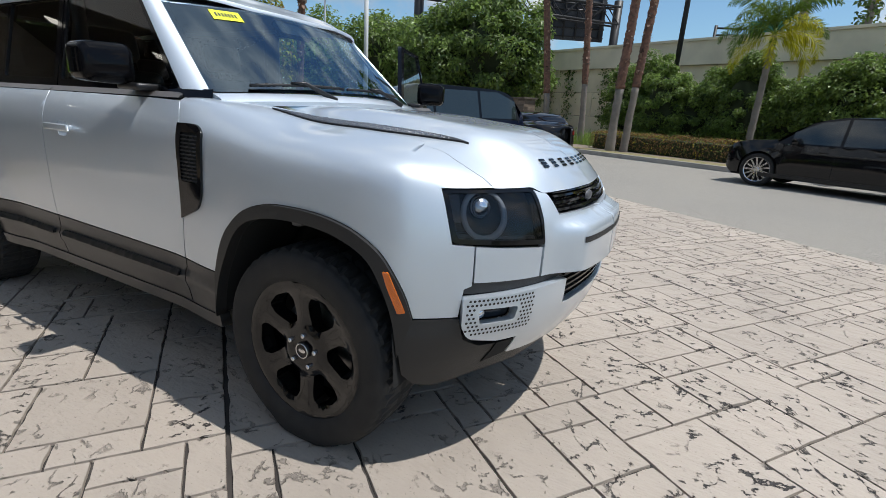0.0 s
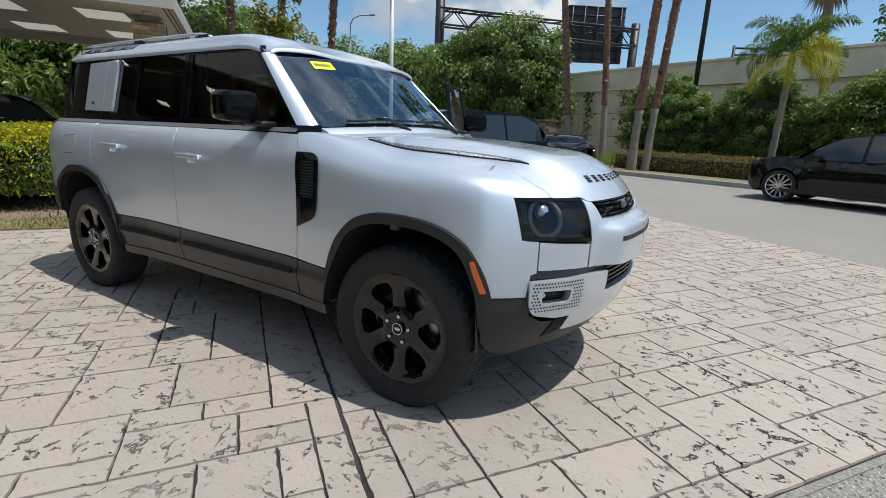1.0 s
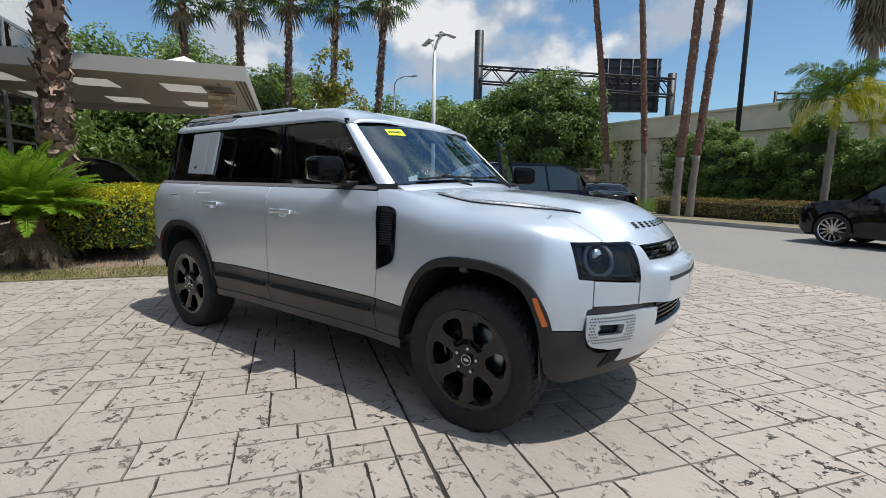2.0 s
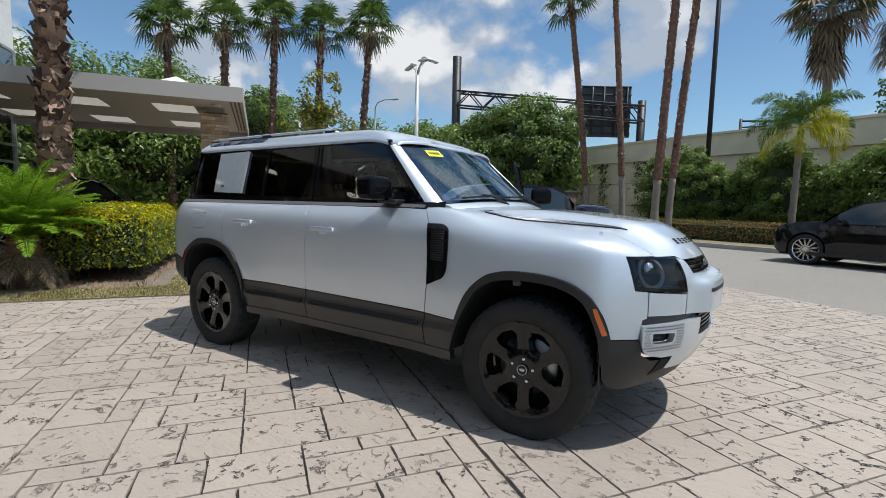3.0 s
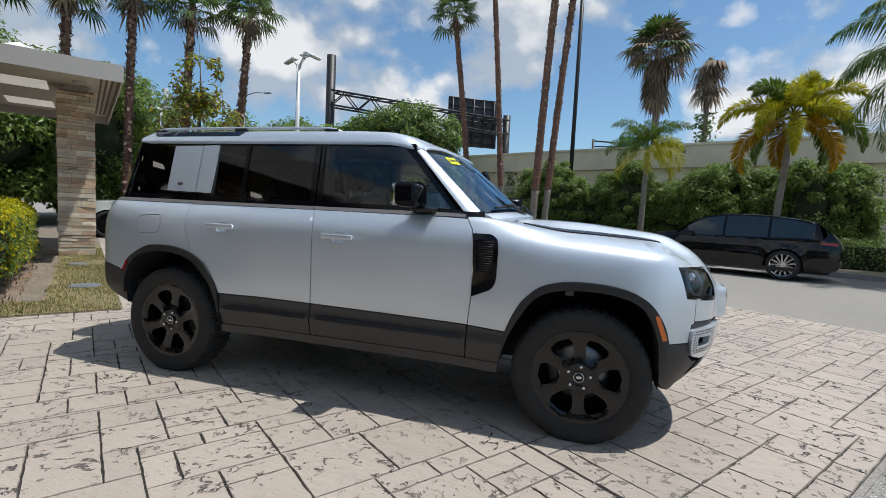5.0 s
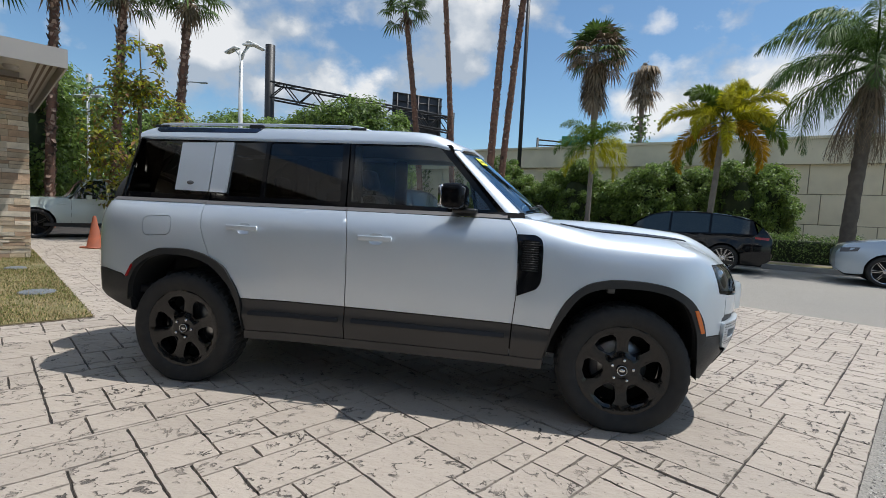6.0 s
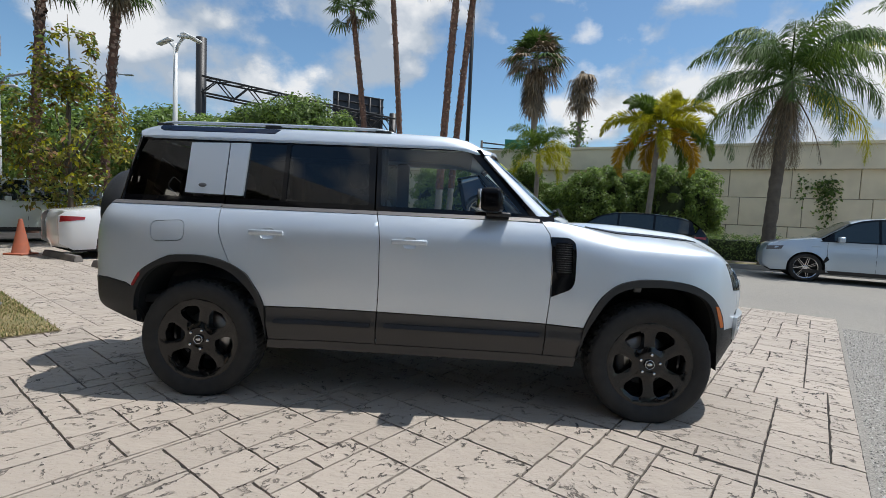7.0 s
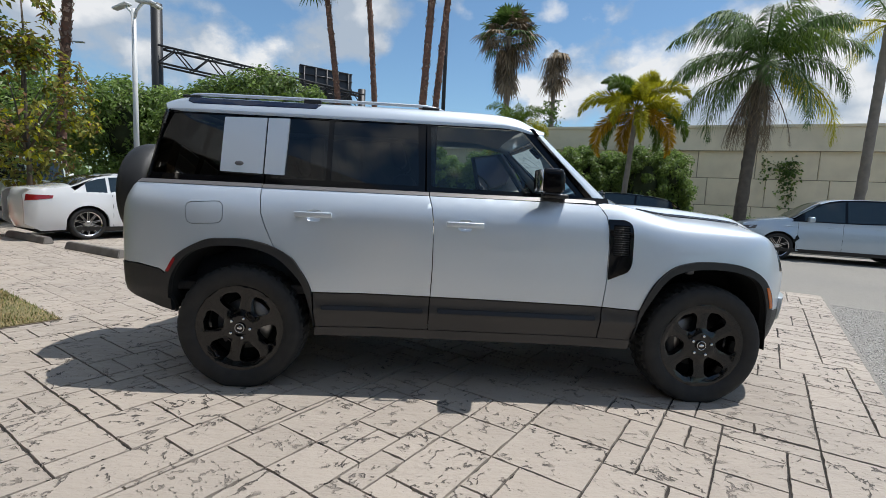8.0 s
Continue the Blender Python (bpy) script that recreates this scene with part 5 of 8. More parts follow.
for k in range(3):
    slab("edge_groove", rect(CA0 + 0.5, CA1 - 0.25, CB1 - 0.14 - 0.09 * k, CB1 - 0.10 - 0.09 * k), CZ - 0.006, CZ + 0.01, material("groove", (0.16, 0.12, 0.09), rough=0.9) if k == 0 else bpy.data.materials["groove"], ab, canopy)
LAMP_PANEL = material("ceiling_light_panel", (0.80, 0.79, 0.74), rough=0.5)
lb = LAMP_PANEL.node_tree.nodes["Principled BSDF"]
lb.inputs["Emission Color"].default_value, lb.inputs["Emission Strength"].default_value = (1.0, 0.97, 0.90, 1), 0.28
for a in (-10.0, -12.75):
    for b in (-3.2, -5.2, -7.2):
        slab("ceiling_light", rect(a - 0.52, a + 0.52, b - 0.46, b + 0.46), CZ - 0.008, CZ + 0.02, LAMP_PANEL, ab, canopy)
slab("skylight_curb", rect(-10.95, -9.45, -3.95, -2.45), CZ + 0.08, CZ + 0.36, FASCIA_M, ab, canopy)
bm = bmesh.new()
pyr = [bm.verts.new(ab(a, b, CZ + 0.36)) for a, b in ((-11.0, -4.0), (-9.4, -4.0), (-9.4, -2.4), (-11.0, -2.4))]
tip = bm.verts.new(ab(-10.2, -3.2, CZ + 0.84))
for i in range(4):
    bm.faces.new((pyr[i], pyr[(i + 1) % 4], tip))
part("skylight", bm, WHITE_ROOF, canopy, "white pyramid skylight", smooth=False)

PA0, PA1, PB0, PB1 = -10.02, -9.40, -2.58, -1.94
pillar = slab("stone_pillar", rect(PA0 + 0.03, PA1 - 0.03, PB0 + 0.03, PB1 - 0.03), 0, CZ - 0.12, MORTAR, ab)
tagged(pillar, "square pillar clad in tan ledgestone under the canopy", "pillar")
slab("pillar_cap", rect(PA0 + 0.12, PA1 - 0.12, PB0 + 0.12, PB1 - 0.12), CZ - 0.12, CZ, FASCIA_M, ab, pillar)
rng = random.Random(5)


def clad_pillar(owner, a0, a1, b0, b1, top, faces, unit=0.10, stones_of=LEDGE):
    """Courses of uneven ledgestones on the given faces of a pillar."""
    z = 0.0
    made = {}
    while z < top - 0.03:
        h = rng.choice((0.06, 0.08, 0.1, 0.12)) * unit / 0.10
        h = min(h, top - z)
        for face in faces:
            lo, hi = (b0, b1) if face in "+-" else (a0, a1)
            p = lo
            while p < hi - 0.02:
                w = min(rng.choice((0.16, 0.22, 0.3, 0.38)) * unit / 0.10, hi - p)
                if hi - p - w < 0.08:
                    w = hi - p
                key = (round(w, 2), round(h, 2), rng.randrange(3))
                if key not in made:
                    bm = box_bm(-key[0] / 2 + 0.003, key[0] / 2 - 0.003, -0.03, 0.03, -key[1] / 2 + 0.003, key[1] / 2 - 0.003)
                    for v in bm.verts:
                        v.co += Vector((rng.uniform(-0.003, 0.003), rng.uniform(-0.006, 0.006), rng.uniform(-0.003, 0.003)))
                    me = bpy.data.meshes.new("ledgestone")
                    bm.to_mesh(me)
                    bm.free()
                    me.materials.append(stones_of[key[2]])
                    made[key] = me
                ob = new("ledgestone", made[key])
                ob.parent = owner
                jut = rng.uniform(-0.012, 0.012)
                mid = p + w / 2
                place = {"+": (a1 - 0.02 + jut, mid, 90), "-": (a0 + 0.02 - jut, mid, 90), "f": (mid, b0 + 0.02 - jut, 0), "b": (mid, b1 - 0.02 + jut, 0)}[face]
                ob.matrix_basis = AB @ pose(place[0], place[1], z + h / 2, 0, 0, place[2])
                p += w
        z += h


clad_pillar(pillar, PA0, PA1, PB0, PB1, CZ - 0.14, "+f", 0.105)
plinth = slab("stone_pier", rect(-16.27, -15.23, 12.43, 12.97), 0.0, 2.02, MORTAR, ab)
tagged(plinth, "low pier of dark stacked stone beyond the cars", "stone pier")
slab("pier_cap", rect(-16.36, -15.14, 12.32, 13.08), 2.02, 2.09, TREE_WOOD, ab, plinth)
LEDGE_DARK = [material("dark_ledgestone", (0.20, 0.15, 0.11), rough=0.9, vary=0.6, scale=6.0, bump=0.8, bump_scale=35.0, each=0.45)] * 3
clad_pillar(plinth, -16.3, -15.2, 12.4, 13.0, 2.02, "+f", 0.14, LEDGE_DARK)
spot = lathe_bm([(0, -0.05), (0.10, -0.05), (0.12, -0.02), (0.12, 0.0)], 20, axis="z")
ob = add_mesh("downlight", spot, FASCIA_M)
ob.matrix_world = Matrix.Translation(ab(-9.0, -2.2, CZ))
tagged(ob, "round downlight below the canopy by the pillar", "ceiling light")

# the showroom stands behind the camera; its end shows beside the canopy
building = thing("showroom", "two-storey showroom with grey-framed glass and pale plaster", "building")
FB = -8.02
SPLIT = -6.1
slab("upper_wall", rect(-14.3, 24, -19, -12.6), 4.4, 6.4, WHITE_ROOF, ab, building)
slab("upper_wall", rect(-14.3, SPLIT, -19, FB - 0.02), 4.5, 8.6, WHITE_ROOF, ab, building)
slab("inner_floor", rect(-14.2, 24, -17.5, -12.4), -0.1, 0.06, KERB_M, ab, building)
slab("end_wall", rect(-14.3, -14.1, -19, FB - 0.1), 0, 6.4, SOFFIT_M, ab, building)
slab("side_wall", rect(SPLIT, SPLIT + 0.2, -12.4, FB), 0, 6.4, SOFFIT_M, ab, building)
# Dark enough to put the porch's shade into soffit and inner wall colour.
DARK_SOFFIT = material("dark_porch_soffit", (0.10, 0.085, 0.07), rough=0.7, vary=0.3)
slab("inner_wall", rect(-14.2, SPLIT, -19, -17.5), 0, 4.4, SOFFIT_M, ab, building)
slab("inner_wall", rect(SPLIT, 24, -19, -17.5), 0, 4.4, DARK_SOFFIT, ab, building)
PORCH = -6.4
slab("porch_soffit", rect(SPLIT + 0.2, 24, -12.6, PORCH), 3.9, 4.0, DARK_SOFFIT, ab, building)
slab("porch_roof", rect(SPLIT + 0.2, 24, -12.6, PORCH), 4.0, 4.35, WHITE_ROOF, ab, building)
slab("porch_fascia", rect(SPLIT + 0.2, 24, PORCH, PORCH + 0.05), 3.86, 4.42, FASCIA_M, ab, building)
GLOW = material("lamp_glow", (0.9, 0.88, 0.82), rough=0.5)
gb = GLOW.node_tree.nodes["Principled BSDF"]
gb.inputs["Emission Color"].default_value, gb.inputs["Emission Strength"].default_value = (1.0, 0.95, 0.86, 1), 3.0
# Stronger copy for the added panels that brighten the showroom.
FILL_GLOW = GLOW.copy()
FILL_GLOW.node_tree.nodes["Principled BSDF"].inputs["Emission Strength"].default_value = 9.0
for k in range(14):
    for b in (-7.6, -9.6):
        a = SPLIT + 1.4 + 1.9 * k
        slab("porch_light", rect(a - 0.11, a + 0.11, b - 0.11, b + 0.11), 3.885, 3.91, GLOW, ab, building)
# Unseen glowing panels, added only to brighten the interior behind the glazing.
for k in range(4):
    slab("showroom_light", rect(-13.4 + 2.0 * k, -12.2 + 2.0 * k, -14, -9.0), 4.25, 4.30, FILL_GLOW, ab, building)


def glazed(a0, a1, b, top):
    n = int((a1 - a0) / 1.6)
    step = (a1 - a0) / n
    for k in range(n + 1):
        a = a0 + step * k
        slab("mullion", rect(a - 0.04, a + 0.04, b - 0.1, b), 0, top, FRAME_ALU, ab, building)
        if k < n:
            slab("glazing", rect(a + 0.04, a + step - 0.04, b - 0.06, b - 0.05), 0.1, top, SHOP_GLASS, ab, building)
    for z in (0.06, 2.25, 2.75, 4.1, 5.2):
        if z < top - 0.1:
            slab("transom", rect(a0, a1, b - 0.09, b - 0.01), z, z + 0.07, FRAME_ALU, ab, building)


glazed(-14.1, SPLIT, FB, 4.5)
glazed(SPLIT + 0.2, 24, -12.4, 4.4)
for a in (-1.5, 4.0, 9.5):
    p = slab("stone_pillar", rect(a - 0.4, a + 0.4, -8.2, -7.4), 0, 3.9, LEDGE[0], ab)
    tagged(p, "tan ledgestone pillar of the showroom porch", "pillar")

for k in range(5):
    a = SPLIT - 8.1 + 1.62 * k
    slab("upper_glazing", rect(a + 0.04, a + 1.58, FB - 0.018, FB), 4.56, 5.5, SHOP_GLASS, ab, building)
    slab("mullion", rect(a - 0.04, a + 0.04, FB - 0.018, FB + 0.04), 4.5, 5.56, FRAME_ALU, ab, building)
slab("transom", rect(SPLIT - 8.1, SPLIT, FB - 0.018, FB + 0.03), 5.5, 5.58, FRAME_ALU, ab, building)

# posts, lamps, signs
def pole(name, label, category, at, height, r0, r1, mat):
    t = thing(name, label, category, m=Matrix.Translation(at))
    part("shaft", tube_bm([(0, 0, -0.2), (0, 0, height * 0.5), (0, 0, height)], [r0, (r0 + r1) / 2, r1], 14), mat, t)
    return t


lamp = pole("street_lamp", "white twin-headed car park lamp on a tall white pole", "street lamp", (-14.3, 19.5, 0), 9.15, 0.13, 0.10, POLE_WHITE)
for ang, up_ in ((-25, 0.10), (155, 0.10), (65, 0.45)):
    arm = bmesh.new()
    d = Vector((math.cos(radians(ang)), math.sin(radians(ang)), 0))
    tube_bm([(0, 0, 8.6), d * 0.15 + Vector((0, 0, 9.0 + up_ * 0.3)), d * 0.5 + Vector((0, 0, 9.2 + up_))], 0.06, 8, bm=arm)
    part("arm", arm, POLE_WHITE, lamp)
    head = box_bm(-0.52, 0.52, -0.18, 0.18, -0.06, 0.06, 0.05, None, 3)
    for v in head.verts:
        v.co.y *= 1.0 - 0.35 * max(0, v.co.x)
    bmesh.ops.transform(head, matrix=pose(d.x * 0.85, d.y * 0.85, 9.26 + up_, 0, 8, ang), verts=head.verts)
    part("lamp_head", head, POLE_WHITE, lamp)
for x, y, h, ang in ((-17.9, 14.0, 5.5, 20), (-24.5, 27.5, 9.2, 10)):
    l2 = pole("street_lamp", "thin curved-arm street lamp on a pale pole", "street lamp", (x, y, 0), h, 0.07, 0.06, POLE_WHITE if h < 6 else POLE_GREY)
    d = Vector((math.cos(radians(ang)), math.sin(radians(ang)), 0))
    part("arm", tube_bm([(0, 0, h), d * 0.25 + Vector((0, 0, h + 0.4)), d * 0.9 + Vector((0, 0, h + 0.6)), d * 1.7 + Vector((0, 0, h + 0.58))], 0.045, 8), POLE_GREY, l2)
    if h < 6:
        for side_ in (-1, 1):
            part("lamp_head", box_bm(side_ * 0.45 - 0.28, side_ * 0.45 + 0.28, -0.09, 0.09, h - 0.02, h + 0.08, 0.03), POLE_WHITE, l2)
        continue
    part("lamp_head", box_bm(d.x * 1.9 - 0.3, d.x * 1.9 + 0.3, d.y * 1.9 - 0.1, d.y * 1.9 + 0.1, h + 0.52, h + 0.62, 0.03), POLE_GREY, l2)
pole("utility_pole", "tall thin black pole in front of the raised road", "pole", (0.3, 26.0, 0), 17.0, 0.13, 0.11, POLE_BLACK)
pole("utility_pole", "grey steel utility pole beyond the trees", "pole", (-23.9, 19.8, 0), 8.1, 0.16, 0.15, POLE_GREY)
post = pole("sign_post", "short white sign post in the planting", "sign post", (-10.9, 5.0, 0), 1.9, 0.03, 0.03, POLE_WHITE)
part("sign_plate", box_bm(-0.02, 0.02, -0.16, 0.16, 1.25, 1.95, 0.01), POLE_WHITE, post)

gantry = thing("sign_gantry", "black truss gantry carrying a road sign seen from behind", "gantry")
GA, GB = Vector((-27.0, 44.4, 0)), Vector((-9.0, 55.8, 0))
part("column", tube_bm([GA, GA + Vector((0, 0, 18.1))], 0.50, 18), POLE_BLACK, gantry)
part("column", tube_bm([GB, GB + Vector((0, 0, 13.6))], 0.45, 18), POLE_BLACK, gantry)
z_top = (14.2, 12.9)
z_low = (12.6, 11.2)
off = (GB - GA).normalized().cross(Vector((0, 0, 1))) * 0.7


def truss_point(k, zz, s=0):
    return GA.lerp(GB, k) + Vector((0, 0, zz[0] + (zz[1] - zz[0]) * k)) + off * s


for zz in (z_top, z_low):
    for s in (-1, 1):
        part("chord", tube_bm([truss_point(0, zz, s), truss_point(1, zz, s)], 0.11, 6), POLE_BLACK, gantry)
for k in range(14):
    for s in (-1, 1):
        a_, b_ = (z_top, z_low) if k % 2 else (z_low, z_top)
        part("brace", tube_bm([truss_point(k / 14, a_, s), truss_point((k + 1) / 14, b_, s)], 0.07, 5), POLE_BLACK, gantry)
    part("brace", tube_bm([truss_point(k / 14, z_top, -1), truss_point((k + 1) / 14, z_top, 1)], 0.06, 5), POLE_BLACK, gantry)
board = thing("road_sign", "large dark road sign seen from behind with ribs", "road sign")
b0, b1 = GA.lerp(GB, 0.66), GA.lerp(GB, 0.96)
side_v = (b1 - b0).normalized()
ang = math.degrees(math.atan2(side_v.y, side_v.x))
wid = (b1 - b0).length
mid = (b0 + b1) / 2 - off * 1.8
bm = box_bm(-wid / 2, wid / 2, -0.1, 0.1, 9.6, 15.4, 0.02)
bmesh.ops.transform(bm, matrix=pose(mid.x, mid.y, 0, 0, 0, ang), verts=bm.verts)
part("board", bm, SIGN_BACK, board)
for z in [9.9 + 0.9 * k for k in range(7)]:
    bm = box_bm(-wid / 2, wid / 2, -0.25, -0.1, z, z + 0.14)
    bmesh.ops.transform(bm, matrix=pose(mid.x, mid.y, 0, 0, 0, ang), verts=bm.verts)
    part("rib", bm, POLE_BLACK, board)
for k in range(5):
    x = -wid / 2 + 0.5 + (wid - 1) * k / 4
    bm = box_bm(x - 0.08, x + 0.08, -0.36, -0.25, 9.7, 15.3)
    bmesh.ops.transform(bm, matrix=pose(mid.x, mid.y, 0, 0, 0, ang), verts=bm.verts)
    part("post", bm, POLE_BLACK, board)
guide = thing("guide_sign", "small green road sign above the raised road", "road sign")
gp = Vector((4.16, 33.8, 0))
part("plate", box_bm(gp.x - 0.9, gp.x + 0.9, gp.y - 0.05, gp.y + 0.05, 6.75, 7.45, 0.02), material("sign_green", (0.02, 0.22, 0.16), rough=0.5), guide)
for dx in (-0.6, 0.6):
    part("leg", tube_bm([(gp.x + dx, gp.y + 0.1, 0), (gp.x + dx, gp.y + 0.1, 7.4)], 0.05, 8), POLE_GREY, guide)
part("arm", tube_bm([(gp.x - 2.7, gp.y + 0.1, 7.15), (gp.x - 0.6, gp.y + 0.1, 7.0)], 0.06, 6), POLE_BLACK, guide)
part("arm", tube_bm([(gp.x - 2.7, gp.y + 0.1, 6.75), (gp.x - 0.6, gp.y + 0.1, 6.7)], 0.05, 6), POLE_BLACK, guide)
part("arm_post", tube_bm([(gp.x - 2.7, gp.y + 0.1, 0), (gp.x - 2.7, gp.y + 0.1, 7.3)], 0.09, 8), POLE_BLACK, guide)

# cone and wheel stops
cone = thing("traffic_cone", "faded orange traffic cone on the pavement edge", "traffic cone", m=Matrix.Translation((-9.6, 6.2, 0.0)))
part("cone", lathe_bm([(0.0, 0.80), (0.03, 0.80), (0.035, 0.78), (0.17, 0.05), (0.18, 0.035)], 24, axis="z"), CONE_M, cone)
part("base", box_bm(-0.22, 0.22, -0.22, 0.22, 0.0, 0.04, 0.012), CONE_M, cone)
stop_bm = box_bm(-0.88, 0.88, -0.09, 0.09, 0, 0.13, 0.0)
for v in stop_bm.verts:
    if v.co.z > 0.1:
        v.co.y *= 0.55
        v.co.x *= 0.97
bmesh.ops.bevel(stop_bm, geom=list(stop_bm.edges), offset=0.012, segments=2, affect="EDGES")
stop = add_mesh("wheel_stop", stop_bm, material("stained_concrete", (0.22, 0.20, 0.18), rough=0.9, vary=0.7, scale=5.0, grain=0.4), smooth=False)
tagged(stop, "stained concrete wheel stop in the parking bay", "wheel stop", group="wheel stops")
stop.matrix_world = pose(-8.35, 5.85, 0, 0, 0, -31)
copy_thing(stop, pose(-6.12, 4.50, 0, 0, 0, -30))

# ---------------------------------------------------------------- plants
PALM_BARK = material("palm_bark", (0.165, 0.078, 0.050), rough=0.95, vary=0.7, scale=7.0, tint=(0.09, 0.06, 0.045), bump=1.0, bump_scale=30.0)
VERGE_BARK = material("red_brown_palm_bark", (0.225, 0.115, 0.078), rough=0.95, vary=0.8, scale=9.0, tint=(0.10, 0.06, 0.045), bump=1.0, bump_scale=30.0)
PALM_GREY = material("palm_grey_bark", (0.26, 0.225, 0.19), rough=0.95, vary=0.5, scale=4.0, bump=0.7, bump_scale=25.0)
BOOT_M = material("old_leaf_base", (0.25, 0.165, 0.12), rough=0.95, island=0.85)
FAN_GREEN = material("fan_palm_leaf", (0.080, 0.135, 0.030), rough=0.55, island=0.4, spec=0.22, translucent=0.3)
FAN_DEAD = material("dead_palm_leaf", (0.20, 0.15, 0.095), rough=0.9, island=0.4)
FEATHER = material("feather_palm_leaf", (0.12, 0.19, 0.028), rough=0.5, island=0.4, spec=0.22, translucent=0.35)
FEATHER_DARK = material("queen_palm_leaf", (0.082, 0.145, 0.034), rough=0.5, island=0.45, spec=0.22, translucent=0.3)
FEATHER_YELLOW = material("yellowing_palm_leaf", (0.44, 0.42, 0.025), rough=0.55, island=0.35, spec=0.22, translucent=0.5)
FEATHER_ORANGE = material("orange_palm_leaf", (0.46, 0.27, 0.016), rough=0.6, island=0.35, spec=0.22, translucent=0.3)
LEAF_DARK = material("dark_foliage", (0.098, 0.155, 0.040), rough=0.42, island=0.5, spec=0.5, translucent=0.4)
LEAF_MID = material("mid_foliage", (0.160, 0.240, 0.052), rough=0.42, island=0.5, spec=0.5, translucent=0.45)
LEAF_BRIGHT = material("bright_foliage", (0.20, 0.29, 0.062), rough=0.40, island=0.45, spec=0.5, translucent=0.5)
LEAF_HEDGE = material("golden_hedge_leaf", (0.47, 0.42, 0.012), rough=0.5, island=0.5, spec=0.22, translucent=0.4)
LEAF_RED = material("brown_hedge_leaf", (0.22, 0.128, 0.055), rough=0.6, island=0.5, spec=0.22, translucent=0.25)
LEAF_MAG = material("olive_leaf", (0.21, 0.20, 0.040), rough=0.4, island=0.55, spec=0.22, translucent=0.3)
CYCAD_M = material("cycad_leaf", (0.19, 0.33, 0.025), rough=0.45, island=0.3, spec=0.22, translucent=0.35)
# Dark green: the shade inside the foliage is put into this colour.
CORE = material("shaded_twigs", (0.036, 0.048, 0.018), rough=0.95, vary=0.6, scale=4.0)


def leaf_mesh(name, pts, out, size, mats, mat_of=None, parent=None, seed=1, long=1.7, label=""):
    """Thousands of small pointed leaves: pts are their places, out the way that they tend to face."""
    rnd = np.random.RandomState(seed)
    n = len(pts)
    pts, out = np.asarray(pts, float), np.asarray(out, float)
    nrm = out + rnd.normal(0, 0.65, (n, 3)) + np.array([0, 0, 0.7])
    nrm /= np.linalg.norm(nrm, axis=1)[:, None] + 1e-9
    t = np.cross(nrm, rnd.normal(0, 1, (n, 3)))
    t /= np.linalg.norm(t, axis=1)[:, None] + 1e-9
    s = np.cross(nrm, t)
    ln = size * rnd.uniform(0.6, 1.35, n)[:, None]
    w = ln / long
    tip = pts + t * ln - np.array([0, 0, 1]) * ln * 0.25
    m = pts + t * ln * 0.45 + nrm * ln * 0.08
    v = np.stack([pts, m - s * w * 0.5, tip, m + s * w * 0.5], 1).reshape(-1, 3)
    me = bpy.data.meshes.new(name)
    me.from_pydata(v.tolist(), [], np.arange(4 * n).reshape(-1, 4).tolist())
    for x in mats:
        me.materials.append(x)
    if len(mats) > 1:
        idx = rnd.choice(len(mats), n, p=mat_of) if mat_of is not None else rnd.randint(0, len(mats), n)
        me.polygons.foreach_set("material_index", idx.astype(np.int32))
    ob = new(name, me)
    ob.parent = parent
    if label:
        ob["label"] = label
    return ob


def clumps(centre, radii, count, each, r0, r1, rnd, floor=0.05):
    """Points on the skins of many small clumps that fill an ellipsoid unevenly."""
    pts, out = [], []
    for _ in range(count):
        d = rnd.normal(0, 1, 3)
        d /= np.linalg.norm(d)
        k = rnd.uniform(0.55, 1.0) ** 0.6
        c = np.array(centre) + d * np.array(radii) * k
        r = rnd.uniform(r0, r1)
        e = rnd.normal(0, 1, (each, 3))
        e /= np.linalg.norm(e, axis=1)[:, None]
        p = c + e * r * rnd.uniform(0.6, 1.1, (each, 1)) * np.array([1, 1, 0.75])
        keep = p[:, 2] > floor
        pts.append(p[keep])
        out.append((e * 0.8 + d * 0.5)[keep])
    return np.concatenate(pts), np.concatenate(out)


def core_bm(centre, radii, seed, lumps=0.22, cuts=3):
    """The inner mass of a bush, darkened for the shade inside, uneven all over."""
    bm = bmesh.new()
    bmesh.ops.create_icosphere(bm, subdivisions=cuts, radius=1.0)
    for v in bm.verts:
        f = 1 + lumps * noise.noise(v.co * 2.3 + Vector((seed * 3.1, 0, 0)))
        v.co = Vector((v.co.x * radii[0] * f + centre[0], v.co.y * radii[1] * f + centre[1], max(0.0, v.co.z * radii[2] * f + centre[2])))
    return bm


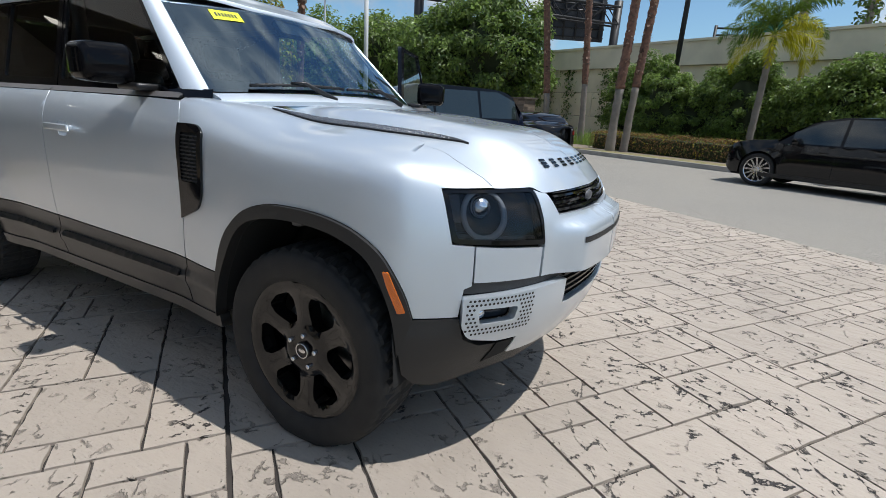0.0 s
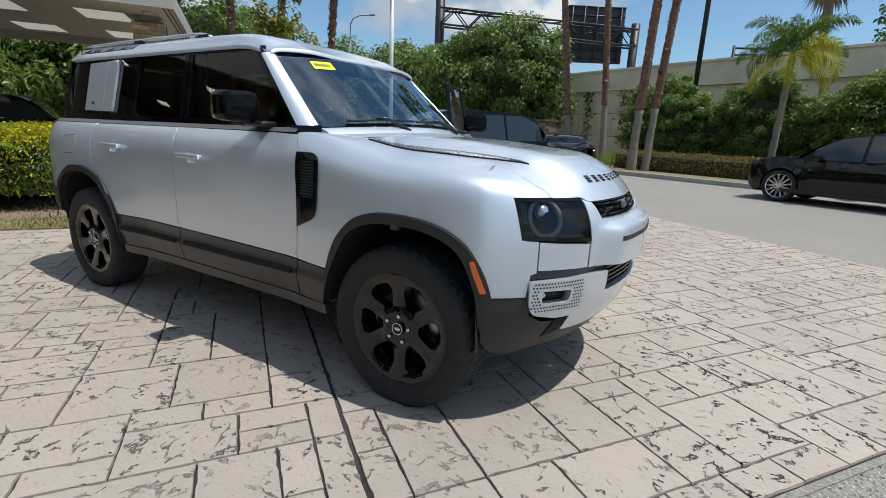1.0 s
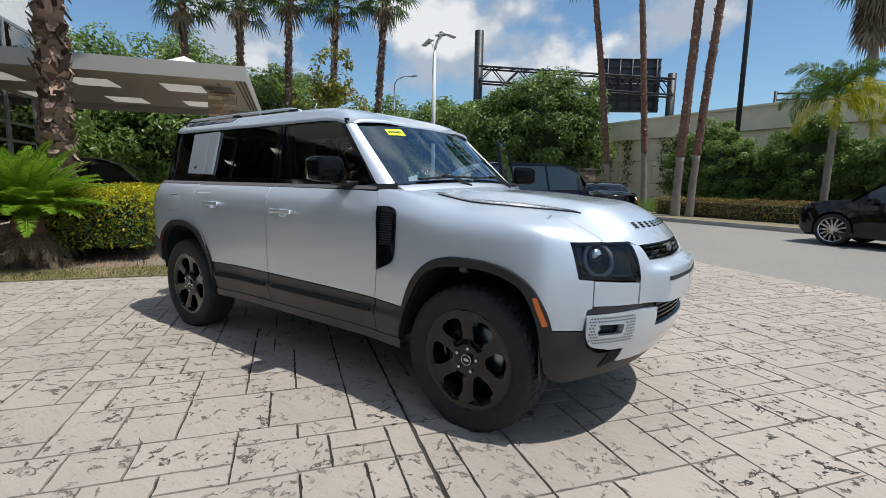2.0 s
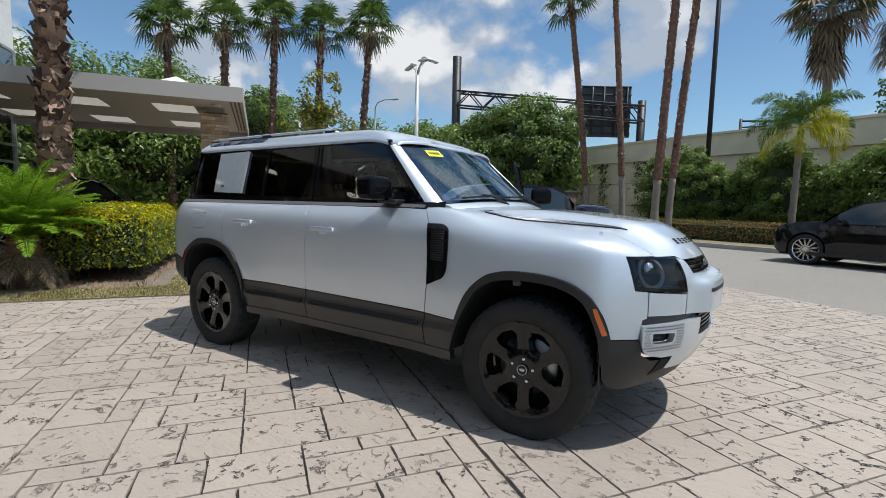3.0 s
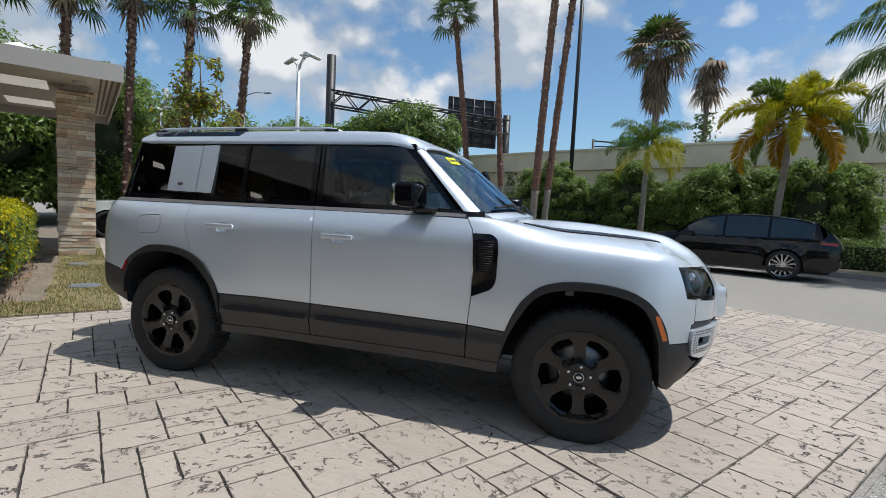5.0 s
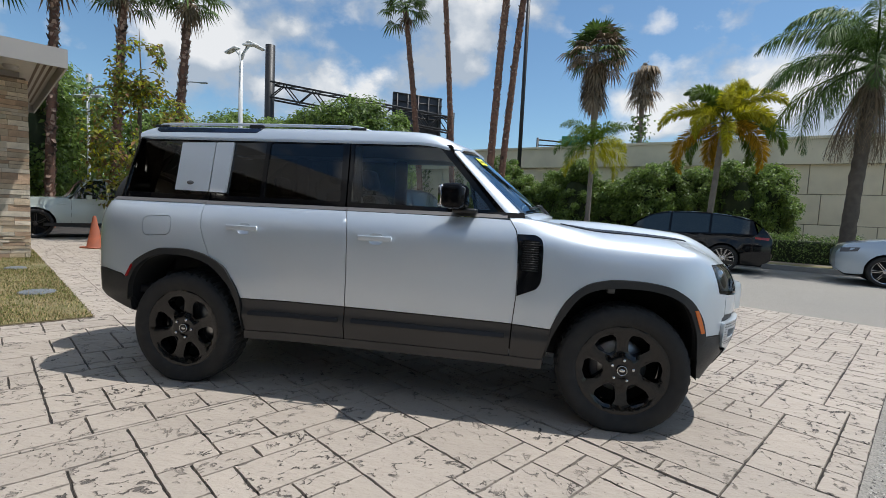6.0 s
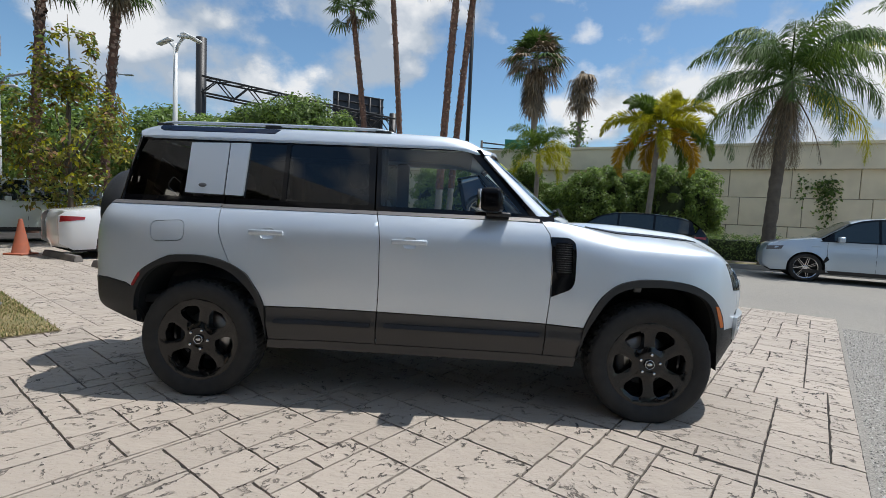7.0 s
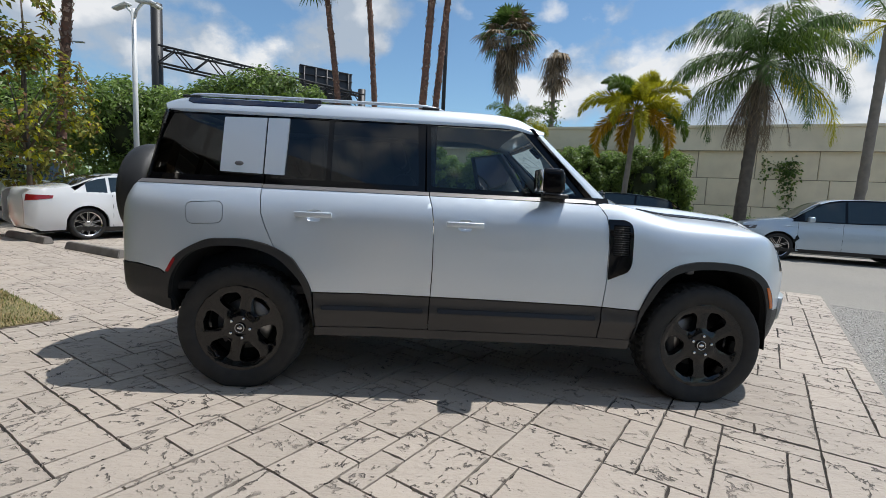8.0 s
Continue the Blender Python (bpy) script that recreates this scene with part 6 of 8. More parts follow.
def broad_tree(name, label, at, height, crown_r, crown_h, leaf, mats, mix=None, count=70, each=220, seed=1, trunk=0.18, core=True, clump=(0.18, 0.36)):
    rnd = np.random.RandomState(seed)
    t = thing(name, label, "tree", m=Matrix.Translation(at))
    bm = bmesh.new()
    top = height - crown_h * 0.5
    tube_bm([(0, 0, -0.2), (0.05, 0.03, top * 0.5), (0, 0.05, top), (0.1, 0, height * 0.9)], [trunk * 1.2, trunk * 0.9, trunk * 0.6, trunk * 0.15], 10, bm=bm)
    for k in range(9):
        a = 2 * math.pi * k / 9 + rnd.uniform(0, 0.5)
        z0 = top * rnd.uniform(0.55, 0.95)
        e = Vector((math.cos(a) * crown_r * 0.8, math.sin(a) * crown_r * 0.8, z0 + crown_h * rnd.uniform(0.15, 0.45)))
        tube_bm([(0, 0, z0), e * 0.5 + Vector((0, 0, z0 * 0.5 + 0.1)), e], [trunk * 0.45, trunk * 0.28, trunk * 0.06], 6, bm=bm)
    part("trunk", bm, TREE_WOOD, t)
    c = (0, 0, height - crown_h / 2)
    pts, out = clumps(c, (crown_r, crown_r, crown_h / 2), count, each, crown_r * clump[0], crown_r * clump[1], rnd)
    leaf_mesh("crown", pts, out, leaf, mats, mix, t, seed)
    if core:
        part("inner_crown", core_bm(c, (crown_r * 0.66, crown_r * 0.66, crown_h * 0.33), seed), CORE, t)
    return t


def hedge(name, label, to_world, a0, a1, b0, b1, z0, z1, leaf, mats, mix, n, seed=1, rough=0.03, category="hedge", round_top=0.12, tip=None):
    """A clipped hedge: leaves over a box with softened edges, round a core darkened for shade."""
    rnd = np.random.RandomState(seed)
    t = thing(name, label, category)
    pts, out = [], []
    sides = [(a1 - a0) * (b1 - b0), (a1 - a0) * (z1 - z0), (a1 - a0) * (z1 - z0), (b1 - b0) * (z1 - z0), (b1 - b0) * (z1 - z0)]
    for _ in range(n):
        f = rnd.choice(5, p=np.array(sides) / sum(sides))
        a, b, z = rnd.uniform(a0, a1), rnd.uniform(b0, b1), z0 + (z1 - z0) * rnd.uniform(0, 1) ** 0.8
        o = {0: (0, 0, 1), 1: (0, -1, 0), 2: (0, 1, 0), 3: (-1, 0, 0), 4: (1, 0, 0)}[f]
        if f == 0:
            z = z1
        elif f == 1:
            b = b0
        elif f == 2:
            b = b1
        elif f == 3:
            a = a0
        else:
            a = a1
        h = min(a - a0, a1 - a, b - b0, b1 - b)
        if f == 0 and h < round_top:
            z -= (round_top - h) ** 2 / round_top * 0.8
        if f and z1 - z < round_top:
            k = (round_top - (z1 - z)) ** 2 / round_top * 0.8
            a, b = a - o[0] * k, b - o[1] * k
        bump = rough * (1 + 2 * noise.noise(Vector((a * 2.2, b * 2.2, z * 2.2 + seed)))) + rnd.normal(0, rough * 0.7)
        q = to_world(a, b, z)
        d = to_world(o[0], o[1], 0) - to_world(0, 0, 0) + Vector((0, 0, o[2]))
        pts.append(q + d * bump)
        out.append(d)
    # young: leaves near the top, golden to paint in sunlight; the darker rest paint shade.
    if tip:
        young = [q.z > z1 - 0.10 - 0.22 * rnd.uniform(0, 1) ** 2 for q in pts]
        leaf_mesh("young_growth", [q for q, y in zip(pts, young) if y], [q for q, y in zip(out, young) if y], leaf, tip[0], tip[1], t, seed + 1, label="golden leaves on top, painted lighter for the sun")
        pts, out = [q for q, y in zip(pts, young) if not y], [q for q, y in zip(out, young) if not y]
    leaf_mesh("foliage", pts, out, leaf, mats, mix, t, seed)
    s = 0.09
    bm = bmesh.new()
    nx, ny = max(2, int((a1 - a0) / 0.25)), max(2, int((b1 - b0) / 0.25))
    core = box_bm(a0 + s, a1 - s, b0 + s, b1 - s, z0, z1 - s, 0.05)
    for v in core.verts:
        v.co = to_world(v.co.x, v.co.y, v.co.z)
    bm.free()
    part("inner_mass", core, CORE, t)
    return t


def frond(bm, base, heading, length, lift, droop, leaflets, leaf_len, width, rnd, plume=0.0, hang=0.5, mat=0, twist=0.0):
    """A feather leaf: an arching stalk with narrow leaflets along both sides."""
    d = Vector((math.cos(heading), math.sin(heading), 0))
    pts = []
    p = Vector(base)
    ang = lift
    step = length / 12
    for k in range(13):
        pts.append(p.copy())
        p += (d * math.cos(ang) + Vector((0, 0, math.sin(ang)))) * step
        ang -= droop / 12 * (0.4 + 1.2 * k / 12)
    f0 = len(bm.faces)
    side = d.cross(Vector((0, 0, 1)))
    tube_bm(pts, [0.022 * length / 2.5 * (1 - 0.85 * k / 12) + 0.003 for k in range(13)], 4, bm=bm, cap=False)
    for k in range(leaflets):
        u = 0.14 + 0.86 * (k + rnd.uniform(-0.3, 0.3)) / leaflets
        u = min(0.995, max(0.1, u))
        i = min(11, int(u * 12))
        q = pts[i].lerp(pts[i + 1], u * 12 - i)
        along = (pts[i + 1] - pts[i]).normalized()
        up_ = side.cross(along).normalized() * -1
        if up_.z < 0:
            up_ = -up_
        ll = leaf_len * math.sin(math.pi * min(1, 0.18 + 0.80 * u)) * rnd.uniform(0.8, 1.15) + 0.03
        for s in (-1, 1):
            tilt = rnd.uniform(-plume, plume)
            o = (side * s * math.cos(tilt) + up_ * math.sin(tilt) + along * (0.55 + 0.5 * u) + up_ * 0.18 * (1 - hang)).normalized()
            m = q + o * ll * 0.5
            e = q + o * ll + Vector((0, 0, -hang * ll * rnd.uniform(0.5, 1.0)))
            wv = along * width * 0.5
            v = [bm.verts.new(x) for x in (q - wv * 0.5, m - wv - Vector((0, 0, hang * ll * 0.12)), e, m + wv - Vector((0, 0, hang * ll * 0.12)))]
            bm.faces.new(v)
    for f in list(bm.faces)[f0:]:
        f.material_index = mat


def ringed_trunk(points, radii, ring=0.0, seed=0, sides=12, per=6):
    """A palm trunk with uneven rings."""
    pts, rad = [], []
    for i in range(len(points) - 1):
        for k in range(per):
            u = k / per
            pts.append(Vector(points[i]).lerp(Vector(points[i + 1]), u))
            r = radii[i] + (radii[i + 1] - radii[i]) * u
            rad.append(r * (1 + ring * (1 if k % 2 else -1)))
    pts.append(Vector(points[-1]))
    rad.append(radii[-1])
    bm = tube_bm(pts, rad, sides)
    for v in bm.verts:
        n = noise.noise(v.co * 6 + Vector((seed, 0, 0)))
        v.co.x += n * radii[0] * 0.12
        v.co.y += noise.noise(v.co * 6 + Vector((0, seed, 5))) * radii[0] * 0.12
    return bm


def boots_bm(points, r, z0, z1, n, rnd, size=0.12):
    """Ragged stubs of old leaves round a trunk."""
    bm = bmesh.new()
    for _ in range(n):
        z = rnd.uniform(z0, z1)
        i = 0
        while i < len(points) - 2 and points[i + 1][2] < z:
            i += 1
        a_, b_ = Vector(points[i]), Vector(points[i + 1])
        c = a_.lerp(b_, min(1, max(0, (z - a_.z) / max(1e-6, b_.z - a_.z))))
        ang = rnd.uniform(0, 2 * math.pi)
        d = Vector((math.cos(ang), math.sin(ang), 0))
        s = d.cross(Vector((0, 0, 1)))
        h, w = size * rnd.uniform(0.6, 1.4), size * rnd.uniform(0.25, 0.5)
        out_ = rnd.uniform(0.1, 0.55)
        p0 = c + d * (r * 0.9)
        p1 = p0 + d * h * out_ + Vector((0, 0, h * (rnd.uniform(0.3, 1.0) if rnd.random() < 0.7 else -0.6)))
        q = [bm.verts.new(x) for x in (p0 - s * w, p0 + s * w, p1 + s * w * 0.5, p1 - s * w * 0.5)]
        bm.faces.new(q)
        m = bm.verts.new((p0 + p1) / 2 + d * 0.03)
        bm.faces.new((q[0], m, q[3]))
        bm.faces.new((q[1], q[2], m))
    return bm


def fan_leaf(bm, base, heading, lift, stalk, blade, rnd, droop=0.4, fingers=15, mat=0):
    """A fan leaf: a stalk and a spread of narrow pointed fingers."""
    d = Vector((math.cos(heading), math.sin(heading), 0))
    axis = d * math.cos(lift) + Vector((0, 0, math.sin(lift)))
    side = d.cross(Vector((0, 0, 1)))
    up_ = side.cross(axis)
    b = Vector(base)
    e = b + axis * stalk - Vector((0, 0, droop * stalk * 0.2))
    f0 = len(bm.faces)
    tube_bm([b, (b + e) / 2 + Vector((0, 0, 0.03)), e], [0.022, 0.016, 0.012], 4, bm=bm, cap=False)
    for k in range(fingers):
        a = (k / (fingers - 1) - 0.5) * 3.7
        dr = (axis * math.cos(a) + side * math.sin(a)).normalized()
        ln = blade * (1 - 0.18 * abs(a) / 1.85) * rnd.uniform(0.85, 1.1)
        wv = (side * math.cos(a) - axis * math.sin(a)) * blade * 0.055
        m = e + dr * ln * 0.55 + up_ * 0.05 * ln - Vector((0, 0, droop * ln * 0.12))
        t = e + dr * ln * 0.92 - Vector((0, 0, droop * ln * rnd.uniform(0.45, 0.9)))
        v = [bm.verts.new(x) for x in (e, m - wv, t, m + wv)]
        bm.faces.new(v)
    for f in list(bm.faces)[f0:]:
        f.material_index = mat


def fan_palm(label, base, top, r0, r1, seed, leaves=26, blade=0.62, skirt=0, stalk=0.75, boots=0, bark=None, group="", grey_to=0.0, dry=0.0, boot=0.17, ragged=0.45):
    rnd = random.Random(seed)
    base, top = Vector(base), Vector(top)
    t = thing("fan_palm", label, "palm tree", group, m=Matrix.Translation(base))
    h = top - base
    pts = [(0, 0, -0.2)] + [(h.x * u ** 1.3, h.y * u ** 1.3, h.z * u) for u in (0.1, 0.2, 0.3, 0.45, 0.6, 0.75, 0.9, 1.0)]
    rr = [r0 * 1.25] + [r0 + (r1 - r0) * u for u in (0.1, 0.2, 0.3, 0.45, 0.6, 0.75, 0.9, 1.0)]
    if grey_to:
        cut = next(i for i, p in enumerate(pts) if p[2] >= grey_to * h.z)
        part("lower_trunk", ringed_trunk(pts[:cut + 1], rr[:cut + 1], 0.03, seed), PALM_GREY, t, "smooth grey lower trunk")
        part("trunk", ringed_trunk(pts[cut:], [r * 1.12 for r in rr[cut:]], 0.06, seed, per=12), bark or PALM_BARK, t, "rough red-brown upper trunk")
    else:
        part("trunk", ringed_trunk(pts, rr, 0.05, seed, per=12), bark or PALM_BARK, t)
    if boots:
        part("bark_fringe", boots_bm(pts, (r0 + r1) / 2, max(0.2, grey_to * h.z), h.z, boots, rnd, boot), BOOT_M, t)["kind"] = "stuff"
    bm = bmesh.new()
    for k in range(leaves):
        u = k / leaves
        fan_leaf(bm, (h.x, h.y, h.z + rnd.uniform(-0.15, 0.15)), k * 2.4 + rnd.uniform(-0.3, 0.3), 1.35 - 1.75 * u + rnd.uniform(-0.15, 0.15), stalk * rnd.uniform(0.8, 1.2), blade * rnd.uniform(0.85, 1.15), rnd, 0.25 + 0.5 * u, mat=1 if rnd.random() < dry * u * 1.6 else 0)
    part("crown", bm, [FAN_GREEN, FAN_DEAD], t)
    if skirt:
        bm = bmesh.new()
        for k in range(skirt):
            z = h.z - rnd.uniform(0.0, 1.0) ** 1.2 * skirt * 0.022 * blade / 0.6
            fan_leaf(bm, (h.x, h.y, z), rnd.uniform(0, 6.28), -1.25 + rnd.uniform(-0.25, ragged), stalk * 0.40, blade * rnd.uniform(0.7, 1.1), rnd, 0.9, 11)
        part("dead_skirt", bm, FAN_DEAD, t, "hanging skirt of dead brown leaves")
    return t


def feather_palm(label, base, top, r0, r1, seed, fronds, length, mats, mat_pick, leaf_len=0.45, hang=0.5, plume=0.3, shaft=0.0, droop=1.5, width=0.035, leaflets=34, lift=(1.35, -0.35), group="", dead=0, bark=None):
    rnd = random.Random(seed)
    base, top = Vector(base), Vector(top)
    t = thing("feather_palm", label, "palm tree", group, m=Matrix.Translation(base))
    h = top - base
    pts = [(0, 0, -0.2)] + [(h.x * u, h.y * u, h.z * u) for u in (0.1, 0.3, 0.5, 0.7, 0.85, 1.0)]
    part("trunk", ringed_trunk(pts, [r0 * 1.2] + [r0 + (r1 - r0) * u for u in (0.1, 0.3, 0.5, 0.7, 0.85, 1.0)], 0.025, seed), bark or PALM_GREY, t)
    if shaft:
        part("crown_shaft", tube_bm([(h.x, h.y, h.z - shaft), (h.x, h.y, h.z - shaft * 0.4), (h.x, h.y, h.z + 0.25)], [r1 * 1.05, r1 * 1.15, r1 * 0.5], 12), FEATHER, t, "smooth green crown shaft")
    bm = bmesh.new()
    for k in range(fronds):
        u = k / max(1, fronds - 1)
        frond(bm, (h.x, h.y, h.z + 0.15 * (1 - u)), k * 2.4 + rnd.uniform(-0.25, 0.25), length * rnd.uniform(0.85, 1.1) * (0.75 + 0.25 * min(1, 2 * u + 0.3)), lift[0] + (lift[1] - lift[0]) * u + rnd.uniform(-0.1, 0.1),
              droop * rnd.uniform(0.8, 1.2), leaflets, leaf_len, width, rnd, plume, hang, mat_pick(u, rnd))
    for k in range(dead):
        frond(bm, (h.x, h.y, h.z - 0.15), rnd.uniform(0, 6.28), length * 0.8, -1.2 + rnd.uniform(-0.2, 0.2), 0.5, 26, leaf_len * 0.7, width * 0.8, rnd, 0.8, 0.9, len(mats) - 1)
    part("crown", bm, mats, t)
    return t


# fan palms in a row behind the canopy
ROW = [((-19.1, 7.9, 0), (-19.0, 7.8, 8.75)), ((-18.1, 9.8, 0), (-17.85, 9.75, 9.1)), ((-16.9, 11.35, 0), (-16.6, 11.5, 9.6)), ((-15.6, 12.9, 0), (-15.2, 13.05, 9.5)), ((-14.1, 14.4, 0), (-13.55, 14.62, 9.75))]
for i, (b, t) in enumerate(ROW):
    fan_palm("tall fan palm with a shaggy brown trunk behind the canopy", b, t, 0.165, 0.135, 20 + i, 34, 0.78, 8, 0.80, 420, boot=0.19, group="row of fan palms")
# fan palms by the raised road
fan_palm("tall slender fan palm with a red-brown trunk on the verge", (-4.75, 21.8, 0.1), (-5.95, 21.1, 11.7), 0.15, 0.12, 31, 24, 0.80, 4, 0.8, 300, bark=VERGE_BARK, boot=0.14, group="verge palms", grey_to=0.2)
fan_palm("tall slender fan palm with a red-brown trunk on the verge", (-3.1, 22.25, 0.1), (-4.1, 21.55, 14.2), 0.145, 0.115, 32, 24, 0.80, 4, 0.8, 300, bark=VERGE_BARK, boot=0.14, group="verge palms", grey_to=0.2)
fan_palm("leaning fan palm in a close pair on the verge", (-0.98, 18.5, 0.1), (-0.45, 17.95, 12.2), 0.165, 0.13, 33, 24, 0.80, 4, 0.8, 340, bark=VERGE_BARK, boot=0.15, group="verge palms", grey_to=0.2)
fan_palm("leaning fan palm in a close pair on the verge", (-0.48, 18.75, 0.1), (0.35, 18.5, 12.6), 0.14, 0.12, 34, 24, 0.80, 4, 0.8, 320, bark=VERGE_BARK, boot=0.15, group="verge palms", grey_to=0.2)
fan_palm("fan palm with a broad ragged crown and dead skirt", (6.5, 40.2, 0.1), (6.15, 40.3, 15.7), 0.30, 0.26, 35, 74, 1.6, 60, 1.75, 20, bark=PALM_GREY, dry=0.6)
fan_palm("dying fan palm with hanging grey leaves and a vine", (8.4, 31.4, 0.1), (8.35, 31.4, 12.1), 0.20, 0.13, 36, 0, 1.05, 54, 1.2, 20, bark=PALM_GREY, ragged=1.3)
rv = np.random.RandomState(41)
vine_at = np.stack([8.35 + rv.normal(0, 0.30, 420), 31.4 + rv.normal(0, 0.30, 420), rv.uniform(5.2, 8.6, 420)], 1)
tagged(leaf_mesh("vine", vine_at, [(0, -1, 0)] * 420, 0.22, [LEAF_DARK, LEAF_MID], None, None, 42, 1.5), "dark green vine climbing the dying palm trunk", "vine", kind="stuff")
# the shaggy palm beside the drive
fan_palm("stout palm with a shaggy red-brown trunk beside the showroom", (-6.78, -0.36, 0), (-6.85, -0.2, 7.5), 0.17, 0.16, 40, 22, 0.8, 8, 0.8, 1500, boot=0.23)

# feather palms on the verge
yellow_below = lambda u, r: 1 if u > 0.6 and r.random() < 0.8 else 0
yellowing = lambda u, r: 1 if u > 0.45 and r.random() < 0.55 else 0
feather_palm("small feather palm with pale green fronds on the verge", (3.85, 20.25, 0.1), (3.9, 20.3, 4.65), 0.135, 0.10, 51, 17, 2.35, [FEATHER, FEATHER_YELLOW], yellow_below, 0.42, 0.45, 1.9, 0.5, 2.2, 0.034, 120, (1.5, -0.1))
feather_palm("feather palm with yellow and orange fronds on the verge", (8.0, 16.6, 0.1), (8.25, 16.4, 5.25), 0.125, 0.10, 52, 20, 2.7, [FEATHER, FEATHER_YELLOW, FEATHER_ORANGE],
             lambda u, r: 0 if u < 0.06 or r.random() < 0.30 else (1 if u < 0.5 else (2 if r.random() < 0.45 else 1)), 0.46, 0.25, 2.6, 0.6, 2.5, 0.046, 260, (1.52, -0.45))
feather_palm("large queen palm with drooping fronds and dead leaves", (10.55, 12.5, 0.1), (10.8, 12.45, 6.2), 0.20, 0.17, 53, 27, 3.5, [FEATHER_DARK, FEATHER, FEATHER_YELLOW, FAN_DEAD],
             lambda u, r: 2 if u > 0.8 and r.random() < 0.2 else (1 if r.random() < 0.2 else 0), 0.64, 1.1, 0.8, 0.0, 2.15, 0.036, 120, (1.5, -0.3), dead=26, bark=TREE_WOOD)
feather_palm("leaning grey-trunked palm beside the queen palm", (16.45, 14.3, 0.1), (16.9, 14.5, 8.6), 0.19, 0.16, 54, 14, 2.8, [FEATHER_DARK, FEATHER_YELLOW], yellowing, 0.5, 0.7, 0.5, 0.0, 1.8, 0.04, 40)

# cycad
cyc = thing("cycad", "low cycad with stiff bright green arching leaves", "cycad", m=Matrix.Translation((-6.12, -0.97, 0)))
part("stump", ringed_trunk([(0, 0, -0.1), (0, 0, 0.35), (0, 0, 0.72)], [0.2, 0.22, 0.18], 0.08, 3), PALM_BARK, cyc)
bm = bmesh.new()
rc = random.Random(8)
for k in range(104):
    u = k / 103
    frond(bm, (0, 0, 0.70), k * 2.4, 1.22 * rc.uniform(0.85, 1.1), 1.38 - 1.1 * u + rc.uniform(-0.1, 0.1), 0.95, 88, 0.18, 0.015, rc, 0.35, 0.15)
part("leaves", bm, CYCAD_M, cyc)
bm = bmesh.new()
for k in range(26):
    frond(bm, (0, 0, 0.60), k * 2.4, 0.85 * rc.uniform(0.8, 1.1), -0.55 + rc.uniform(-0.35, 0.2), 0.6, 40, 0.15, 0.014, rc, 0.4, 0.3)
part("old_fronds", bm, FAN_DEAD, cyc, "brown dead fronds round the stump")["kind"] = "stuff"

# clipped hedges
# Sunlit top and shaded sides are put into the leaf colours of this hedge.
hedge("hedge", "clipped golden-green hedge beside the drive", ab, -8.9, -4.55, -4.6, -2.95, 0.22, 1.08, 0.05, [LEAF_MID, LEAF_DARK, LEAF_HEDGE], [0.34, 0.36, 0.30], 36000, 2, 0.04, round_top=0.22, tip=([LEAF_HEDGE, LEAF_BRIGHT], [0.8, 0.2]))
hedge("hedge", "low brown-green clipped hedge behind the kerb", un, -10.2, 1.5, 17.0, 18.0, 0.1, 0.80, 0.06, [LEAF_RED, LEAF_MID, LEAF_HEDGE], [0.80, 0.14, 0.06], 16000, 3, 0.04)
hedge("hedge", "low dark green hedge along the verge", un, 2.0, 14.0, 17.2, 18.2, 0.1, 0.95, 0.07, [LEAF_MID, LEAF_DARK], [0.5, 0.5], 12000, 4, 0.06)
blades("verge_grass", [un(rng.uniform(-13, -6), rng.uniform(18.2, 20.8), 0.11) for _ in range(5000)], LEAF_BRIGHT, "tufts of long green grass by the palms", "grass", 0.35, 1.0, 0.012, 0.6)

# bushes in front of the wall
rb = np.random.RandomState(4)
bush_list = []
for k in range(13):
    u = -12.5 + 1.22 * k
    h = 3.9 + 0.55 * math.sin(k * 1.7) + (0.5 if k < 3 else 0) + (0.55 if k > 8 else 0) - (0.5 if k == 12 else 0)
    t = thing("bush", "dense leafy green bush against the wall", "bush", group="bushes by the wall", m=Matrix.Translation(un(u, 22.6 + 0.5 * math.sin(k * 2.2), 0.1)))
    pts, out = clumps((0, 0, h * 0.48), (1.2, 1.2, h * 0.47), 84, 210, 0.20, 0.50, rb, 0.02)
    leaf_mesh("foliage", pts, out, 0.118, [LEAF_MID, LEAF_DARK, LEAF_BRIGHT], [0.36, 0.12, 0.52], t, 60 + k, 1.5)
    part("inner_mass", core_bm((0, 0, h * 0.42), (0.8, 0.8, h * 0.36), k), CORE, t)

# broad-leaved trees
broad_tree("tree", "large dark green broad-leaved tree below the raised road", (-11.1, 28.7, 0.1), 8.6, 4.15, 7.6, 0.24, [LEAF_DARK, LEAF_MID, LEAF_BRIGHT], [0.28, 0.42, 0.30], 120, 290, 71, 0.25, clump=(0.13, 0.27))
broad_tree("tree", "dark green broad-leaved tree beside the larger one", (-14.0, 28.0, 0.1), 7.5, 3.3, 6.5, 0.26, [LEAF_DARK, LEAF_MID, LEAF_BRIGHT], [0.25, 0.4, 0.35], 125, 180, 72, 0.22)
broad_tree("tree", "lighter green tree behind the parked cars", (-20.5, 30.5, 0.1), 8.4, 3.6, 7.2, 0.28, [LEAF_MID, LEAF_BRIGHT], [0.6, 0.4], 90, 180, 73, 0.2)
broad_tree("tree", "lighter green tree behind the parked cars", (-26.5, 28.5, 0.1), 8.0, 3.6, 7.0, 0.28, [LEAF_MID, LEAF_BRIGHT], [0.5, 0.5], 80, 170, 74, 0.2)
